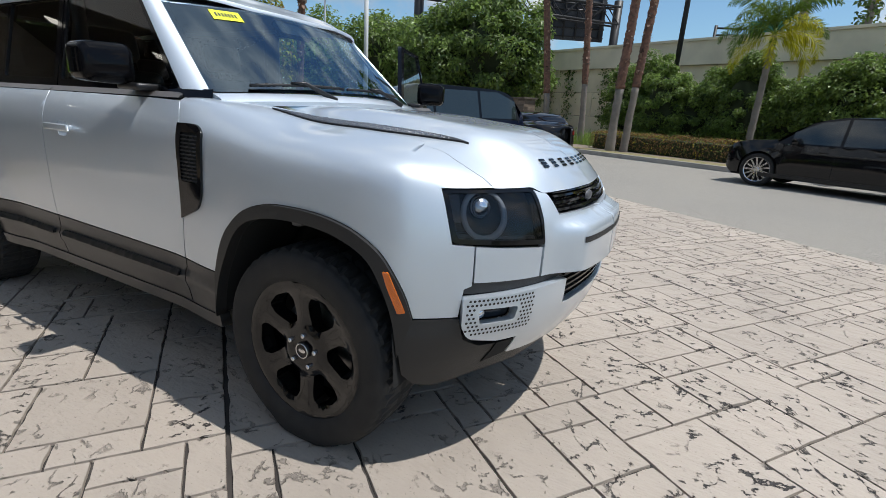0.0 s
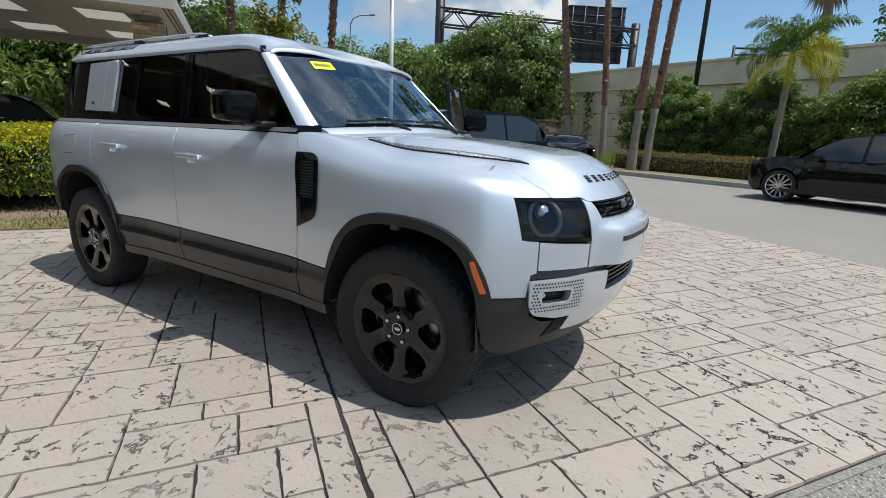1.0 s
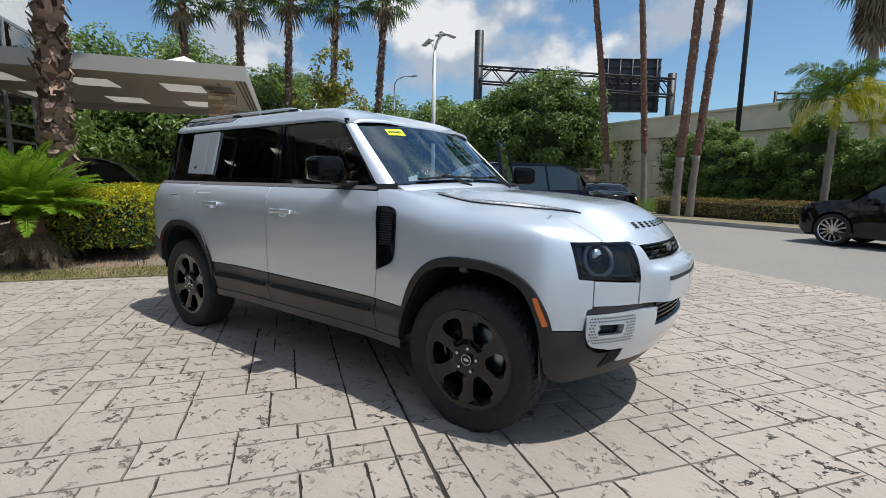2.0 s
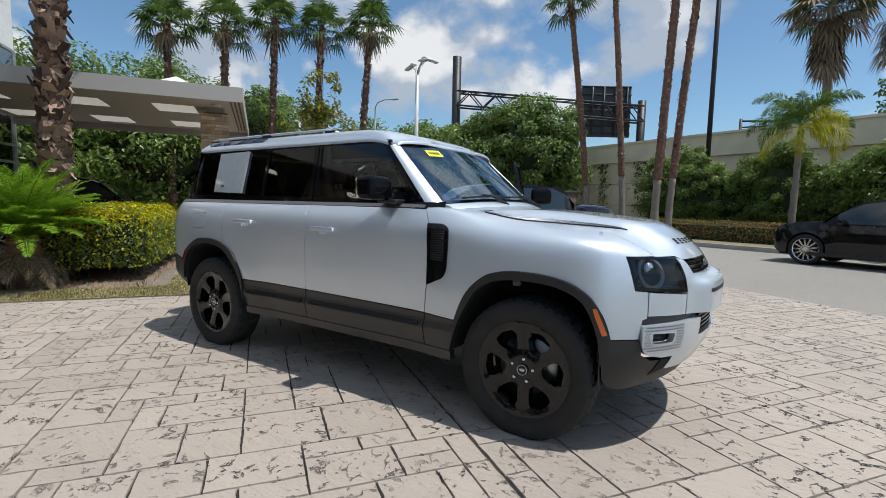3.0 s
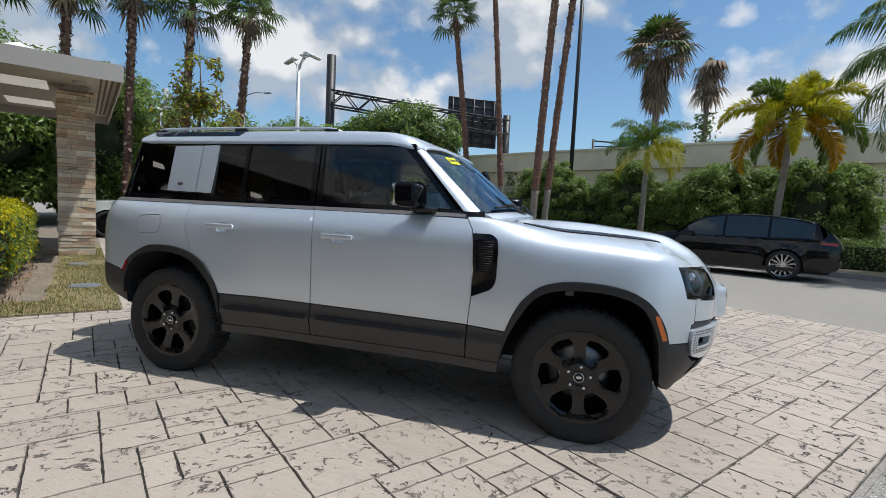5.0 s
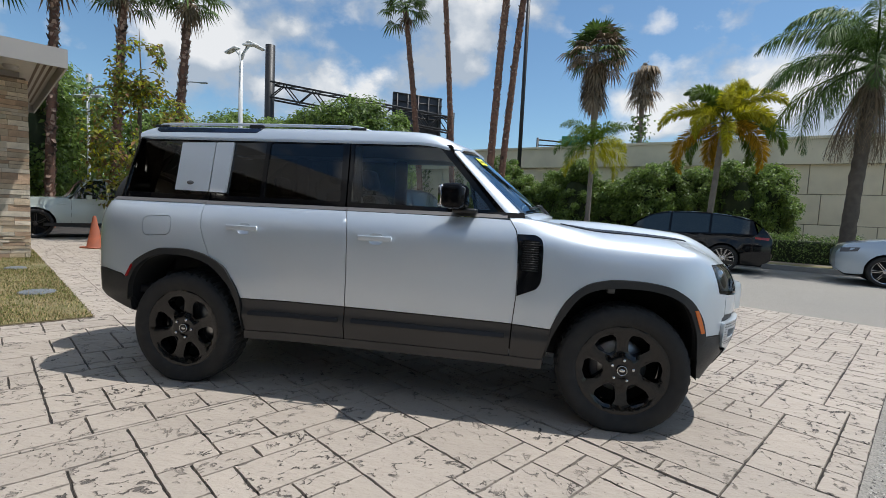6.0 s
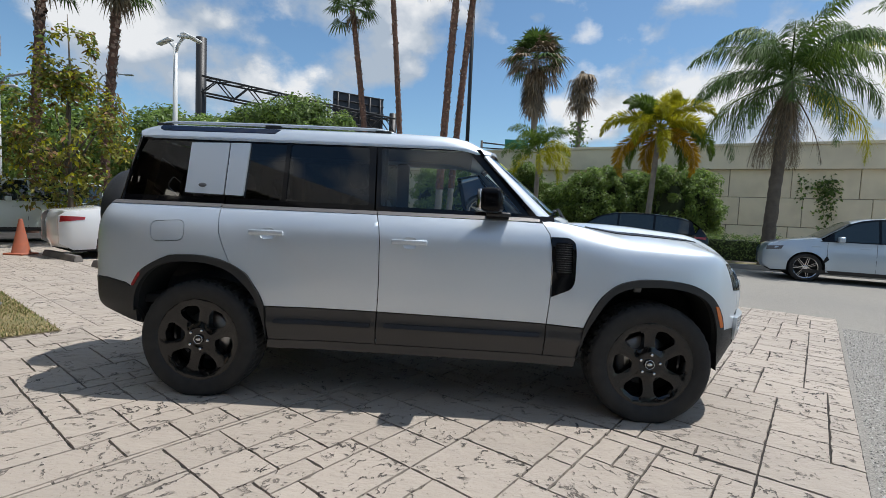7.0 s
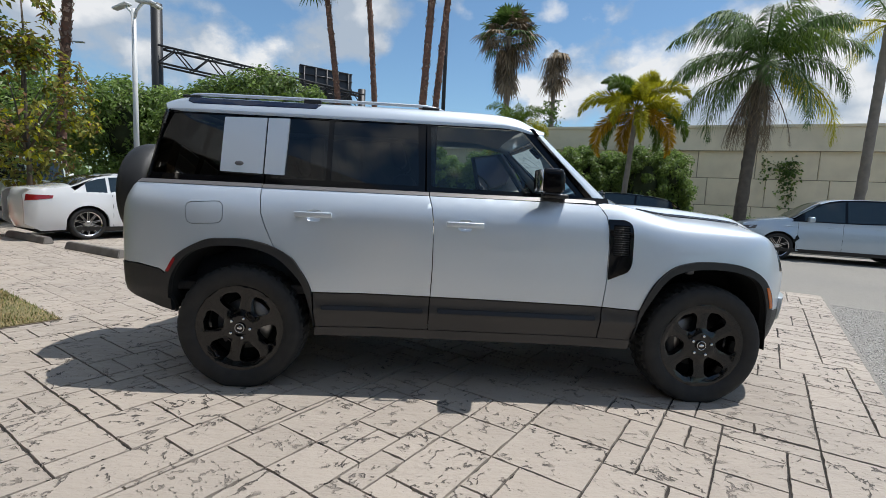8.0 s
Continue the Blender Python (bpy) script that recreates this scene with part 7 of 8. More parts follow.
for i, (x, y, h, r) in enumerate(((-24.5, 5.0, 8.2, 3.6), (-21.5, 2.0, 5.4, 2.8), (-21.0, 8.2, 6.0, 2.8), (-20.5, 12.2, 7.3, 2.8), (-22.5, 15.5, 7.8, 3.0), (-26.0, 10.5, 9.3, 3.6), (-20.5, -2.0, 6.0, 3.0), (-28.0, 17.0, 6.5, 4.0), (-30.0, 22.0, 6.5, 4.0))):
    broad_tree("tree", "dense green tree behind the canopy and drive", (x, y, 0.0), h, r, h * 0.9, 0.21, [LEAF_DARK, LEAF_MID, LEAF_BRIGHT], [0.12, 0.40, 0.48], 120, 150, 80 + i, 0.2)
mg = broad_tree("tree", "young open tree with olive and yellow leaves in the car park", (-10.8, 8.9, 0.0), 5.0, 1.35, 4.2, 0.15, [LEAF_MAG, LEAF_MID, FEATHER_YELLOW, LEAF_RED], [0.50, 0.22, 0.14, 0.14], 105, 34, 95, 0.07, core=False)
rm = np.random.RandomState(96)
pts, out = clumps((0.05, 0, 5.2), (0.75, 0.75, 1.3), 34, 26, 0.14, 0.3, rm)
leaf_mesh("upper_crown", pts, out, 0.15, [LEAF_MAG, LEAF_MID, FEATHER_YELLOW, LEAF_RED], [0.50, 0.2, 0.15, 0.15], mg, 97)
part("leader", tube_bm([(0, 0, 3.5), (0.06, 0.02, 5.0), (0.02, 0, 6.3)], [0.04, 0.025, 0.008], 6), TREE_WOOD, mg)

# far woods behind everything
rw = np.random.RandomState(9)
wp, wo = [], []
for k in range(120):
    a = rw.uniform(-0.2, 3.5)
    r = rw.uniform(85, 150)
    c = (r * math.cos(a), r * math.sin(a) + 5, rw.uniform(1.5, 4.0))
    p, o = clumps(c, (6, 6, 3.0), 10, 24, 1.0, 2.2, rw)
    wp.append(p)
    wo.append(o)
woods = leaf_mesh("far_woods", np.concatenate(wp), np.concatenate(wo), 1.4, [LEAF_DARK, LEAF_MID], None, None, 5, 1.4)
tagged(woods, "distant line of dark green woods", "woods", kind="stuff")
# creeper on the wall
cr = []
for k in range(520):
    u = 8.0 + random.Random(k).gauss(0, 0.22)
    z = 4.0 - abs(random.Random(k + 5).gauss(0, 1.2))
    if k % 3 == 0:
        u, z = 6.7 + 1.9 * random.Random(k + 9).random(), 3.5 + 0.3 * random.Random(k + 3).gauss(0, 1)
    cr.append(un(u, 26.93, max(0.3, z)))
for k in range(900):
    g = random.Random(k + 700)
    u, top = ((-20.2, 4.5), (-17.2, 4.5), (-22.0, 4.3))[k % 3]
    cr.append(un(u + g.gauss(0, 0.28), 26.93, max(0.2, top - 3.4 * g.random() ** 1.3)))
ivy = leaf_mesh("creeper", cr, [un(0, -1) for _ in cr], 0.16, [LEAF_MID, LEAF_DARK], None, None, 6, 1.5)
tagged(ivy, "sparse green creeper hanging on the beige wall", "creeper", kind="stuff")

# ---------------------------------------------------------------- the other parked cars
SPOKE_M = material("bright_alloy", (0.62, 0.62, 0.62), rough=0.25, metal=1.0)


def wheel_set(radius, rim, spokes):
    """Meshes for one wheel that faces -y: the alloy with thin spokes, a disc behind in shade colour, and the tyre."""
    al = bmesh.new()
    lathe_bm([(rim - 0.018, 0.01), (rim, -0.006), (rim + 0.008, 0.002), (rim, 0.05)], 48, bm=al)
    lathe_bm([(0.0, 0.004), (0.05, 0.004), (0.06, 0.012), (0.06, 0.03)], 20, bm=al)
    for k in range(spokes):
        for s in (-1, 1):
            a = 2 * math.pi * k / spokes
            e = a + s * 0.42 * 2 * math.pi / spokes
            p0, p1 = Vector((math.cos(a) * 0.05, 0.012, math.sin(a) * 0.05)), Vector((math.cos(e) * (rim - 0.012), 0.0, math.sin(e) * (rim - 0.012)))
            d = (p1 - p0).normalized().cross(Vector((0, 1, 0))) * 0.0068
            q = [al.verts.new(x) for x in (p0 - d, p1 - d * 0.8, p1 + d * 0.8, p0 + d)]
            w = [al.verts.new(x.co + Vector((0, 0.03, 0))) for x in q]
            al.faces.new(q)
            for i in range(4):
                al.faces.new((q[i], w[i], w[(i + 1) % 4], q[(i + 1) % 4]))
    back = lathe_bm([(0.0, 0.075), (rim, 0.075), (rim, 0.03)], 32)
    tyre = lathe_bm([(rim - 0.01, 0.03), (rim + 0.006, -0.004), (rim + 0.03, -0.016), (radius - 0.03, -0.016), (radius - 0.006, 0.0), (radius, 0.03), (radius, 0.19), (radius - 0.02, 0.23), (rim, 0.2)], 56)
    out = []
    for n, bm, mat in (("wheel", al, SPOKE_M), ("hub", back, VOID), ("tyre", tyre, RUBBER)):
        me = bpy.data.meshes.new(n)
        for f in bm.faces:
            f.smooth = n == "tyre"
        bm.to_mesh(me)
        bm.free()
        me.materials.append(mat)
        out.append(me)
    return out


def parked_car(name, label, place, paint, top, belt, wheels, W, windows, spokes=10, radius=0.37, sill=0.28, pillar_mat=None, glass=None, tail=None, rim_mat=None, screen=None, back=None, lamps=()):
    """A car from its side outline: top is the line over bonnet, screen and roof, belt the foot of the windows; x forward."""
    car = thing(name, label, "car", m=place)
    hw = W / 2
    x0, x1 = top[0][0], top[-1][0]
    tx, tz = [p[0] for p in top], [p[1] for p in top]
    roof_line = hermite(tx, tz)
    belt_line = hermite([p[0] for p in belt], [p[1] for p in belt])
    taper = hermite([x0, x0 + 0.12, x0 + 0.5, x0 + 1.1, x1 - 1.2, x1 - 0.5, x1 - 0.12, x1], [0.24, 0.13, 0.035, 0, 0, 0.05, 0.17, 0.30])
    tumble = hermite([0.15, 0.35, 0.6, 0.85, 1.0], [0.06, 0.015, 0.0, 0.012, 0.04])

    def y_of(x, z):
        b = belt_line(x)
        d = taper(x) + tumble(min(z, 1.0))
        if z > b:
            d += (z - b) * 0.36
        for xc in wheels:
            d -= 0.02 * (1 - sstep(0.40, 0.62, math.hypot(x - xc, z - radius)))
        return hw - d

    side = lambda x, z, off: Vector((x, -(y_of(x, z) - off), z))
    arches = []
    outline = [(x0 + 0.02, sill + 0.10), (x0 + 0.25, sill - 0.04)]
    for xc in sorted(wheels):
        ar = radius + 0.055
        outline.append((xc - ar, sill - 0.02))
        outline += [(xc + ar * math.cos(math.pi - math.pi * k / 12), radius + ar * math.sin(math.pi - math.pi * k / 12)) for k in range(1, 12)]
        outline.append((xc + ar, sill - 0.02))
        arches.append((xc, ar))
    outline += [(x1 - 0.2, sill - 0.04), (x1 - 0.02, sill + 0.10)]
    n = 40


    def shoulder(x):
        """The top of the body side: the belt below the windows, the bonnet's or boot's edge elsewhere."""
        if windows[0] < x < windows[1]:
            return min(belt_line(x), roof_line(x) - 0.03)
        return roof_line(x) - 0.035

    outline += [(x, shoulder(x)) for x in [x1 - 0.01 - (x1 - x0 - 0.02) * k / n for k in range(n + 1)]]
    for flip in (False, True):
        bm = sheet_bm(outline, side, 0.10, lip=0.05, edge_step=0.07)
        part("body_side", mirrored(bm) if flip else bm, paint, car)
        if flip:
            bm.free()
        upper_o = [(x, belt_line(x)) for x in [windows[0] + (windows[1] - windows[0]) * k / 10 for k in range(11)]]
        upper_o += [(x, roof_line(x) - 0.035) for x in [windows[3] + (windows[2] - windows[3]) * k / 10 for k in range(11)]]
        bm = sheet_bm(upper_o, side, 0.12, lip=0.02)
        part("window_surround", mirrored(bm) if flip else bm, pillar_mat or GLOSS_BLACK, car)
        if flip:
            bm.free()
        count = len(windows[4]) - 1
        for a_, b_ in zip(windows[4], windows[4][1:]):
            pane = []
            for x in (a_ + 0.03, (a_ + b_) / 2, b_ - 0.03):
                pane.append((x, belt_line(x) + 0.03))
            tops = [(x, min(roof_line(x) - 0.075, belt_line(x) + 0.6)) for x in (b_ - 0.03, (a_ + b_) / 2, a_ + 0.03)]
            tops = [(x, max(z, belt_line(x) + 0.035)) for x, z in tops]
            bm = sheet_bm(pane + tops, lambda x, z, off: side(x, z, off - 0.004), 0.15, lip=0.0)
            part("side_window", mirrored(bm) if flip else bm, glass or CAR_GLASS, car)
            if flip:
                bm.free()
        for gap in windows[5]:
            # Gap drawn as a near-black strip on the skin, shade in its colour.
            bm = sheet_bm([(gap, sill + 0.04), (gap + 0.008, sill + 0.04), (gap + 0.008, belt_line(gap) - 0.01), (gap, belt_line(gap) - 0.01)], lambda x, z, off: side(x, z, off - 0.002), 0.2, lip=0.0)
            part("door_gap", mirrored(bm) if flip else bm, VOID, car)
            if flip:
                bm.free()
            hx = gap + 0.14
            hz = belt_line(hx) - 0.13
            bm = box_bm(hx, hx + 0.2, -(y_of(hx + 0.1, hz) + 0.022), -(y_of(hx + 0.1, hz) + 0.002), hz - 0.012, hz + 0.012, 0.005)
            part("door_handle", mirrored(bm) if flip else bm, paint, car)
            if flip:
                bm.free()
        bm = sheet_bm([(x0 + 0.8, sill - 0.06), (x1 - 0.9, sill - 0.06), (x1 - 0.9, sill + 0.03), (x0 + 0.8, sill + 0.03)], lambda x, z, off: side(x, z, off - 0.006), 0.3, lip=0.04)
        part("sill", mirrored(bm) if flip else bm, PLASTIC, car)
        if flip:
            bm.free()
        for poly, mat in lamps:
            bm = sheet_bm(poly, lambda x, z, off: side(x, z, off - 0.005), 0.08, lip=0.01)
            part("lamp", mirrored(bm) if flip else bm, mat, car)
            if flip:
                bm.free()
        mx = windows[1] - 0.42
        mz = belt_line(mx) + 0.06
        bm = box_bm(mx - 0.07, mx + 0.07, -(hw + 0.16), -(hw - 0.05), mz - 0.06, mz + 0.09, 0.035, None, 3)
        part("door_mirror", mirrored(bm) if flip else bm, paint, car)
        if flip:
            bm.free()
    # skin over the top, from the front bumper to the tail
    path = [(x0 + 0.06, sill), (x0 - 0.02, sill + 0.18), (x0 - 0.03, tz[0] - 0.12)] + [(x, roof_line(x)) for x in [x0 + 0.02 + (x1 - x0 - 0.04) * k / 60 for k in range(61)]] + [(x1 + 0.03, tz[-1] - 0.14), (x1 + 0.02, sill + 0.18), (x1 - 0.06, sill)]
    bm = bmesh.new()
    rows = []
    for x, z in path:
        xx = min(max(x, x0 + 0.01), x1 - 0.01)
        edge_z = min(z, roof_line(xx) - 0.03)
        half_w = y_of(xx, max(sill, edge_z))
        row = []
        for k in range(-8, 9):
            f = k / 8
            dz = -0.030 * abs(f) ** 6 - 0.03 * f * f * (1 if z > 1.0 else 0.3)
            bow = 0.0
            if x < x0 + 0.1:
                bow = 0.20 * f * f
            if x > x1 - 0.1:
                bow = -0.20 * f * f
            row.append(bm.verts.new((x + bow, f * half_w, z + dz)))
        rows.append(row)
    for a_, b_ in zip(rows, rows[1:]):
        for k in range(16):
            bm.faces.new((a_[k], a_[k + 1], b_[k + 1], b_[k]))
    part("top_skin", bm, paint, car)
    for span, lab in ((screen, "windscreen"), (back, "rear_window")):
        if not span:
            continue
        bm = bmesh.new()
        rows = []
        for k in range(9):
            x = span[0] + (span[1] - span[0]) * k / 8
            z = roof_line(x)
            w = y_of(x, z - 0.03) - 0.07
            rows.append([bm.verts.new((x, w * f, z + 0.008 - 0.03 * f * f)) for f in [j / 6 for j in range(-6, 7)]])
        for a_, b_ in zip(rows, rows[1:]):
            for k in range(12):
                bm.faces.new((a_[k], a_[k + 1], b_[k + 1], b_[k]))
        part(lab, bm, GLOSS_BLACK if lab == "rear_window" else CAR_GLASS, car)
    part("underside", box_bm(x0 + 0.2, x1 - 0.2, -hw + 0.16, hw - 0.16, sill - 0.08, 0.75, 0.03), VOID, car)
    al, hub, tyre = wheel_set(radius, radius * 0.76, spokes)
    if rim_mat:
        al = al.copy()
        al.materials[0] = rim_mat
    for xc in wheels:
        for s in (-1, 1):
            w = new("wheel", al)
            w.parent = car
            w.matrix_basis = pose(xc, s * (hw - 0.02), radius, 0, 0, 0 if s < 0 else 180)
            for me in (hub, tyre):
                o = new(me.name.split(".")[0], me)
                o.parent = w
    return car


SUV_TOP = [(-2.60, 0.98), (-2.52, 1.12), (-2.30, 1.36), (-2.02, 1.54), (-1.5, 1.64), (-0.6, 1.705), (0.0, 1.695), (0.45, 1.61), (0.85, 1.40), (1.22, 1.15), (1.5, 1.12), (1.95, 1.06), (2.18, 0.98), (2.29, 0.86), (2.33, 0.70)]
SUV_BELT = [(-2.6, 1.08), (-1.5, 1.07), (0.0, 1.03), (1.2, 1.03), (1.6, 1.02), (2.05, 0.95), (2.33, 0.72)]
WIN = (-2.25, 1.18, -2.12, 0.62, [-2.08, -1.10, -0.05, 0.92], [-1.02, 0.0, 1.02])
TURN_L = 180 - 25


def on_road(u, n):
    return pose(*un(u, n), 0, 0, TURN_L)


parked_car("parked_suv", "glossy black estate-shaped car parked along the kerb", on_road(-0.13, 13.2) @ Matrix.Translation((0, 0, -0.02)), BLACK_PAINT, SUV_TOP, SUV_BELT, (1.48, -1.46), 1.94, WIN, 13, 0.385, 0.30, screen=(0.5, 1.2), back=(-2.42, -2.02),
           lamps=(([(-2.52, 0.95), (-2.20, 0.98), (-2.20, 1.03), (-2.52, 1.02)], RED_LENS),))
X_TOP = [(-2.42, 0.98), (-2.35, 1.12), (-2.15, 1.36), (-1.9, 1.62), (-1.4, 1.72), (-0.5, 1.76), (0.1, 1.74), (0.5, 1.65), (0.9, 1.42), (1.25, 1.20), (1.6, 1.15), (2.1, 1.06), (2.36, 0.94), (2.46, 0.80)]
X_BELT = [(-2.42, 1.14), (-1.5, 1.12), (0.0, 1.08), (1.2, 1.08), (1.6, 1.03), (2.46, 0.78)]
parked_car("parked_suv", "blue-grey metallic car with bright wheels parked by the kerb", on_road(6.25, 13.15) @ Matrix.Translation((0, 0, -0.02)), BLUE_GREY_PAINT, X_TOP, X_BELT, (1.49, -1.49), 2.0, (-2.1, 1.22, -1.98, 0.62, [-1.92, -1.05, 0.0, 0.95], [-0.98, 0.05, 1.05]), 7, 0.37, 0.30,
           screen=(0.55, 1.25), lamps=(([(2.05, 0.83), (2.38, 0.79), (2.36, 0.90), (2.0, 0.93)], GREY_PLASTIC), ([(1.0, 0.62), (1.12, 0.50), (1.16, 0.52), (1.06, 0.72)], VOID)))
SED_TOP = [(-2.43, 0.93), (-2.38, 1.04), (-2.0, 1.10), (-1.7, 1.15), (-1.25, 1.34), (-0.75, 1.43), (-0.2, 1.445), (0.2, 1.41), (0.7, 1.20), (1.1, 1.00), (1.5, 0.95), (2.0, 0.86), (2.3, 0.72), (2.42, 0.60)]
SED_BELT = [(-2.43, 0.98), (-1.6, 0.98), (0.0, 0.93), (1.1, 0.92), (1.6, 0.88), (2.42, 0.58)]
bay = Vector((CA, -SA, 0))
along = Vector((SA, CA, 0))
rear_wheel = Vector((-7.5, 6.35, 0))
c = rear_wheel + along * 1.41 - bay * 0.9
parked_car("parked_sedan", "white sedan backed into a parking bay by the wheel stops", pose(c.x, c.y, 0, 0, 0, 54), WHITE_PAINT, SED_TOP, SED_BELT, (1.41, -1.41), 1.84, (-1.68, 1.08, -1.22, 0.22, [-1.45, -1.0, -0.1, 0.8], [-0.95, -0.05, 0.9]), 10, 0.335, 0.24,
           screen=(0.25, 1.05), back=(-1.65, -0.85), lamps=(([(-2.40, 0.80), (-2.0, 0.86), (-1.98, 0.92), (-2.38, 0.93)], RED_LENS),), pillar_mat=WHITE_PAINT)
BOX_TOP = [(-2.2, 1.0), (-2.17, 1.3), (-2.1, 1.75), (-1.9, 1.83), (-0.8, 1.85), (0.1, 1.84), (0.3, 1.78), (0.62, 1.32), (0.8, 1.22), (1.4, 1.20), (1.9, 1.16), (2.12, 1.10), (2.2, 0.9)]
BOX_BELT = [(-2.2, 1.15), (0.0, 1.15), (1.0, 1.13), (2.2, 1.05)]
f_wheel = Vector((-12.9, 7.5, 0))
c = f_wheel - bay * 0.92 + along * 1.47
parked_car("parked_suv", "boxy pale sage-green off-road car with black wheels", pose(c.x, c.y, 0, 0, 0, 54 + 180), SAGE_PAINT, BOX_TOP, BOX_BELT, (1.47, -1.47), 1.93, (-2.1, 0.66, -2.02, 0.25, [-2.05, -1.15, -0.25, 0.6], [-1.1, -0.2, 0.65]), 6, 0.42, 0.42, rim_mat=RIM_BLACK, screen=(0.3, 0.62), pillar_mat=SAGE_PAINT)
RR_TOP = [(-2.5, 1.0), (-2.45, 1.25), (-2.25, 1.55), (-2.0, 1.80), (-1.5, 1.85), (-0.4, 1.87), (0.1, 1.85), (0.45, 1.76), (0.85, 1.45), (1.15, 1.22), (1.6, 1.17), (2.2, 1.10), (2.45, 0.95), (2.5, 0.8)]
RR_BELT = [(-2.5, 1.18), (0.0, 1.14), (1.2, 1.12), (2.5, 0.95)]
parked_car("parked_suv", "dark blue-black car parked beyond the silver one", pose(-3.35, 7.4, 0, 0, 0, 54 + 180), NAVY_PAINT, RR_TOP, RR_BELT, (1.5, -1.5), 2.0, (-2.28, 1.12, -2.12, 0.55, [-2.2, -1.2, -0.1, 0.9], [-1.15, -0.05, 0.98]), 10, 0.38, 0.32, screen=(0.5, 1.12), back=(-2.4, -2.05))
parked_car("parked_sedan", "black sedan parked near the road with its tail in view", pose(-3.1, 14.6, 0, 0, 0, 125), BLACK_PAINT, SED_TOP, SED_BELT, (1.41, -1.41), 1.84, (-1.68, 1.08, -1.22, 0.22, [-1.45, -1.0, -0.1, 0.8], [-0.95, -0.05, 0.9]), 10, 0.335, 0.24, screen=(0.25, 1.05), back=(-1.65, -0.85),
           lamps=(([(-2.40, 0.80), (-2.0, 0.86), (-1.98, 0.92), (-2.38, 0.93)], RED_LENS),))
parked_car("parked_suv", "black car parked behind the golden hedge", pose(-13.6, 2.6, 0, 0, 0, 54), BLACK_PAINT, RR_TOP, RR_BELT, (1.5, -1.5), 2.0, (-2.28, 1.12, -2.12, 0.55, [-2.2, -1.2, -0.1, 0.9], [-1.15, -0.05, 0.98]), 10, 0.38, 0.32, screen=(0.5, 1.12), back=(-2.4, -2.05))

# ---------------------------------------------------------------- stamped stones of the forecourt
STONE = bpy.data.materials.new("stamped_stone")
STONE.use_nodes = True
sn, sl = STONE.node_tree.nodes, STONE.node_tree.links
pb = sn["Principled BSDF"]
pb.inputs["Roughness"].default_value = 0.72


def stone_noise(scale, detail=5.0, rough=0.55, stretch=None, source=None):
    t = sn.new("ShaderNodeTexNoise")
    t.inputs["Scale"].default_value, t.inputs["Detail"].default_value, t.inputs["Roughness"].default_value = scale, detail, rough
    src = source or geo.outputs["Position"]
    if stretch:
        mp = sn.new("ShaderNodeMapping")
        mp.inputs["Rotation"].default_value = (0, 0, radians(stretch[2]))
        mp.inputs["Scale"].default_value = (stretch[0], stretch[1], 1)
        sl.new(src, mp.inputs["Vector"])
        src = mp.outputs[0]
    sl.new(src, t.inputs["Vector"])
    return t.outputs[0]


def stone_map(value, lo, hi, to):
    r = sn.new("ShaderNodeMapRange")
    r.inputs["From Min"].default_value, r.inputs["From Max"].default_value, r.inputs["To Max"].default_value = lo, hi, to
    sl.new(value, r.inputs["Value"])
    return r.outputs[0]


def stone_mix(fac, a, color):
    m = sn.new("ShaderNodeMixRGB")
    sl.new(fac, m.inputs[0])
    sl.new(a, m.inputs[1])
    m.inputs[2].default_value = (*color, 1)
    return m.outputs[0]


geo = sn.new("ShaderNodeNewGeometry")
base = sn.new("ShaderNodeRGB")
base.outputs[0].default_value = (0.392, 0.336, 0.279, 1)
col = stone_mix(stone_map(stone_noise(0.7), 0.40, 0.65, 0.45), base.outputs[0], (0.312, 0.272, 0.231))
col = stone_mix(stone_map(stone_noise(5.0, 6.0), 0.48, 0.70, 0.45), col, (0.405, 0.352, 0.297))
info = sn.new("ShaderNodeObjectInfo")
add = sn.new("ShaderNodeMath")
add.operation = "ADD"
sl.new(info.outputs["Random"], add.inputs[0])
sl.new(geo.outputs["Random Per Island"], add.inputs[1])
hsv = sn.new("ShaderNodeHueSaturation")
sl.new(stone_map(add.outputs[0], 0.0, 2.0, 0.24), hsv.inputs["Value"])
hv = sn.new("ShaderNodeMath")
hv.operation = "ADD"
hv.inputs[1].default_value = 0.88
sl.new(hsv.inputs["Value"].links[0].from_socket, hv.inputs[0])
sl.new(hv.outputs[0], hsv.inputs["Value"])
sl.new(col, hsv.inputs["Color"])
# dark release marks in the slate relief: broken thin squiggles in clusters, and pits
def stone_math(op, a, b):
    m = sn.new("ShaderNodeMath")
    m.operation = op
    for i, v in enumerate((a, b)):
        if isinstance(v, (int, float)):
            m.inputs[i].default_value = v
        else:
            sl.new(v, m.inputs[i])
    return m.outputs[0]


def squiggle(scale, width, stretch):
    """Thin contour lines of a noise, with soft edges."""
    ridge = stone_math("ABSOLUTE", stone_math("SUBTRACT", stone_noise(scale, 5.0, 0.6, stretch, turned.outputs[0]), 0.5), 0.0)
    return stone_math("SUBTRACT", 1.0, stone_map(ridge, width * 0.4, width, 1.0))


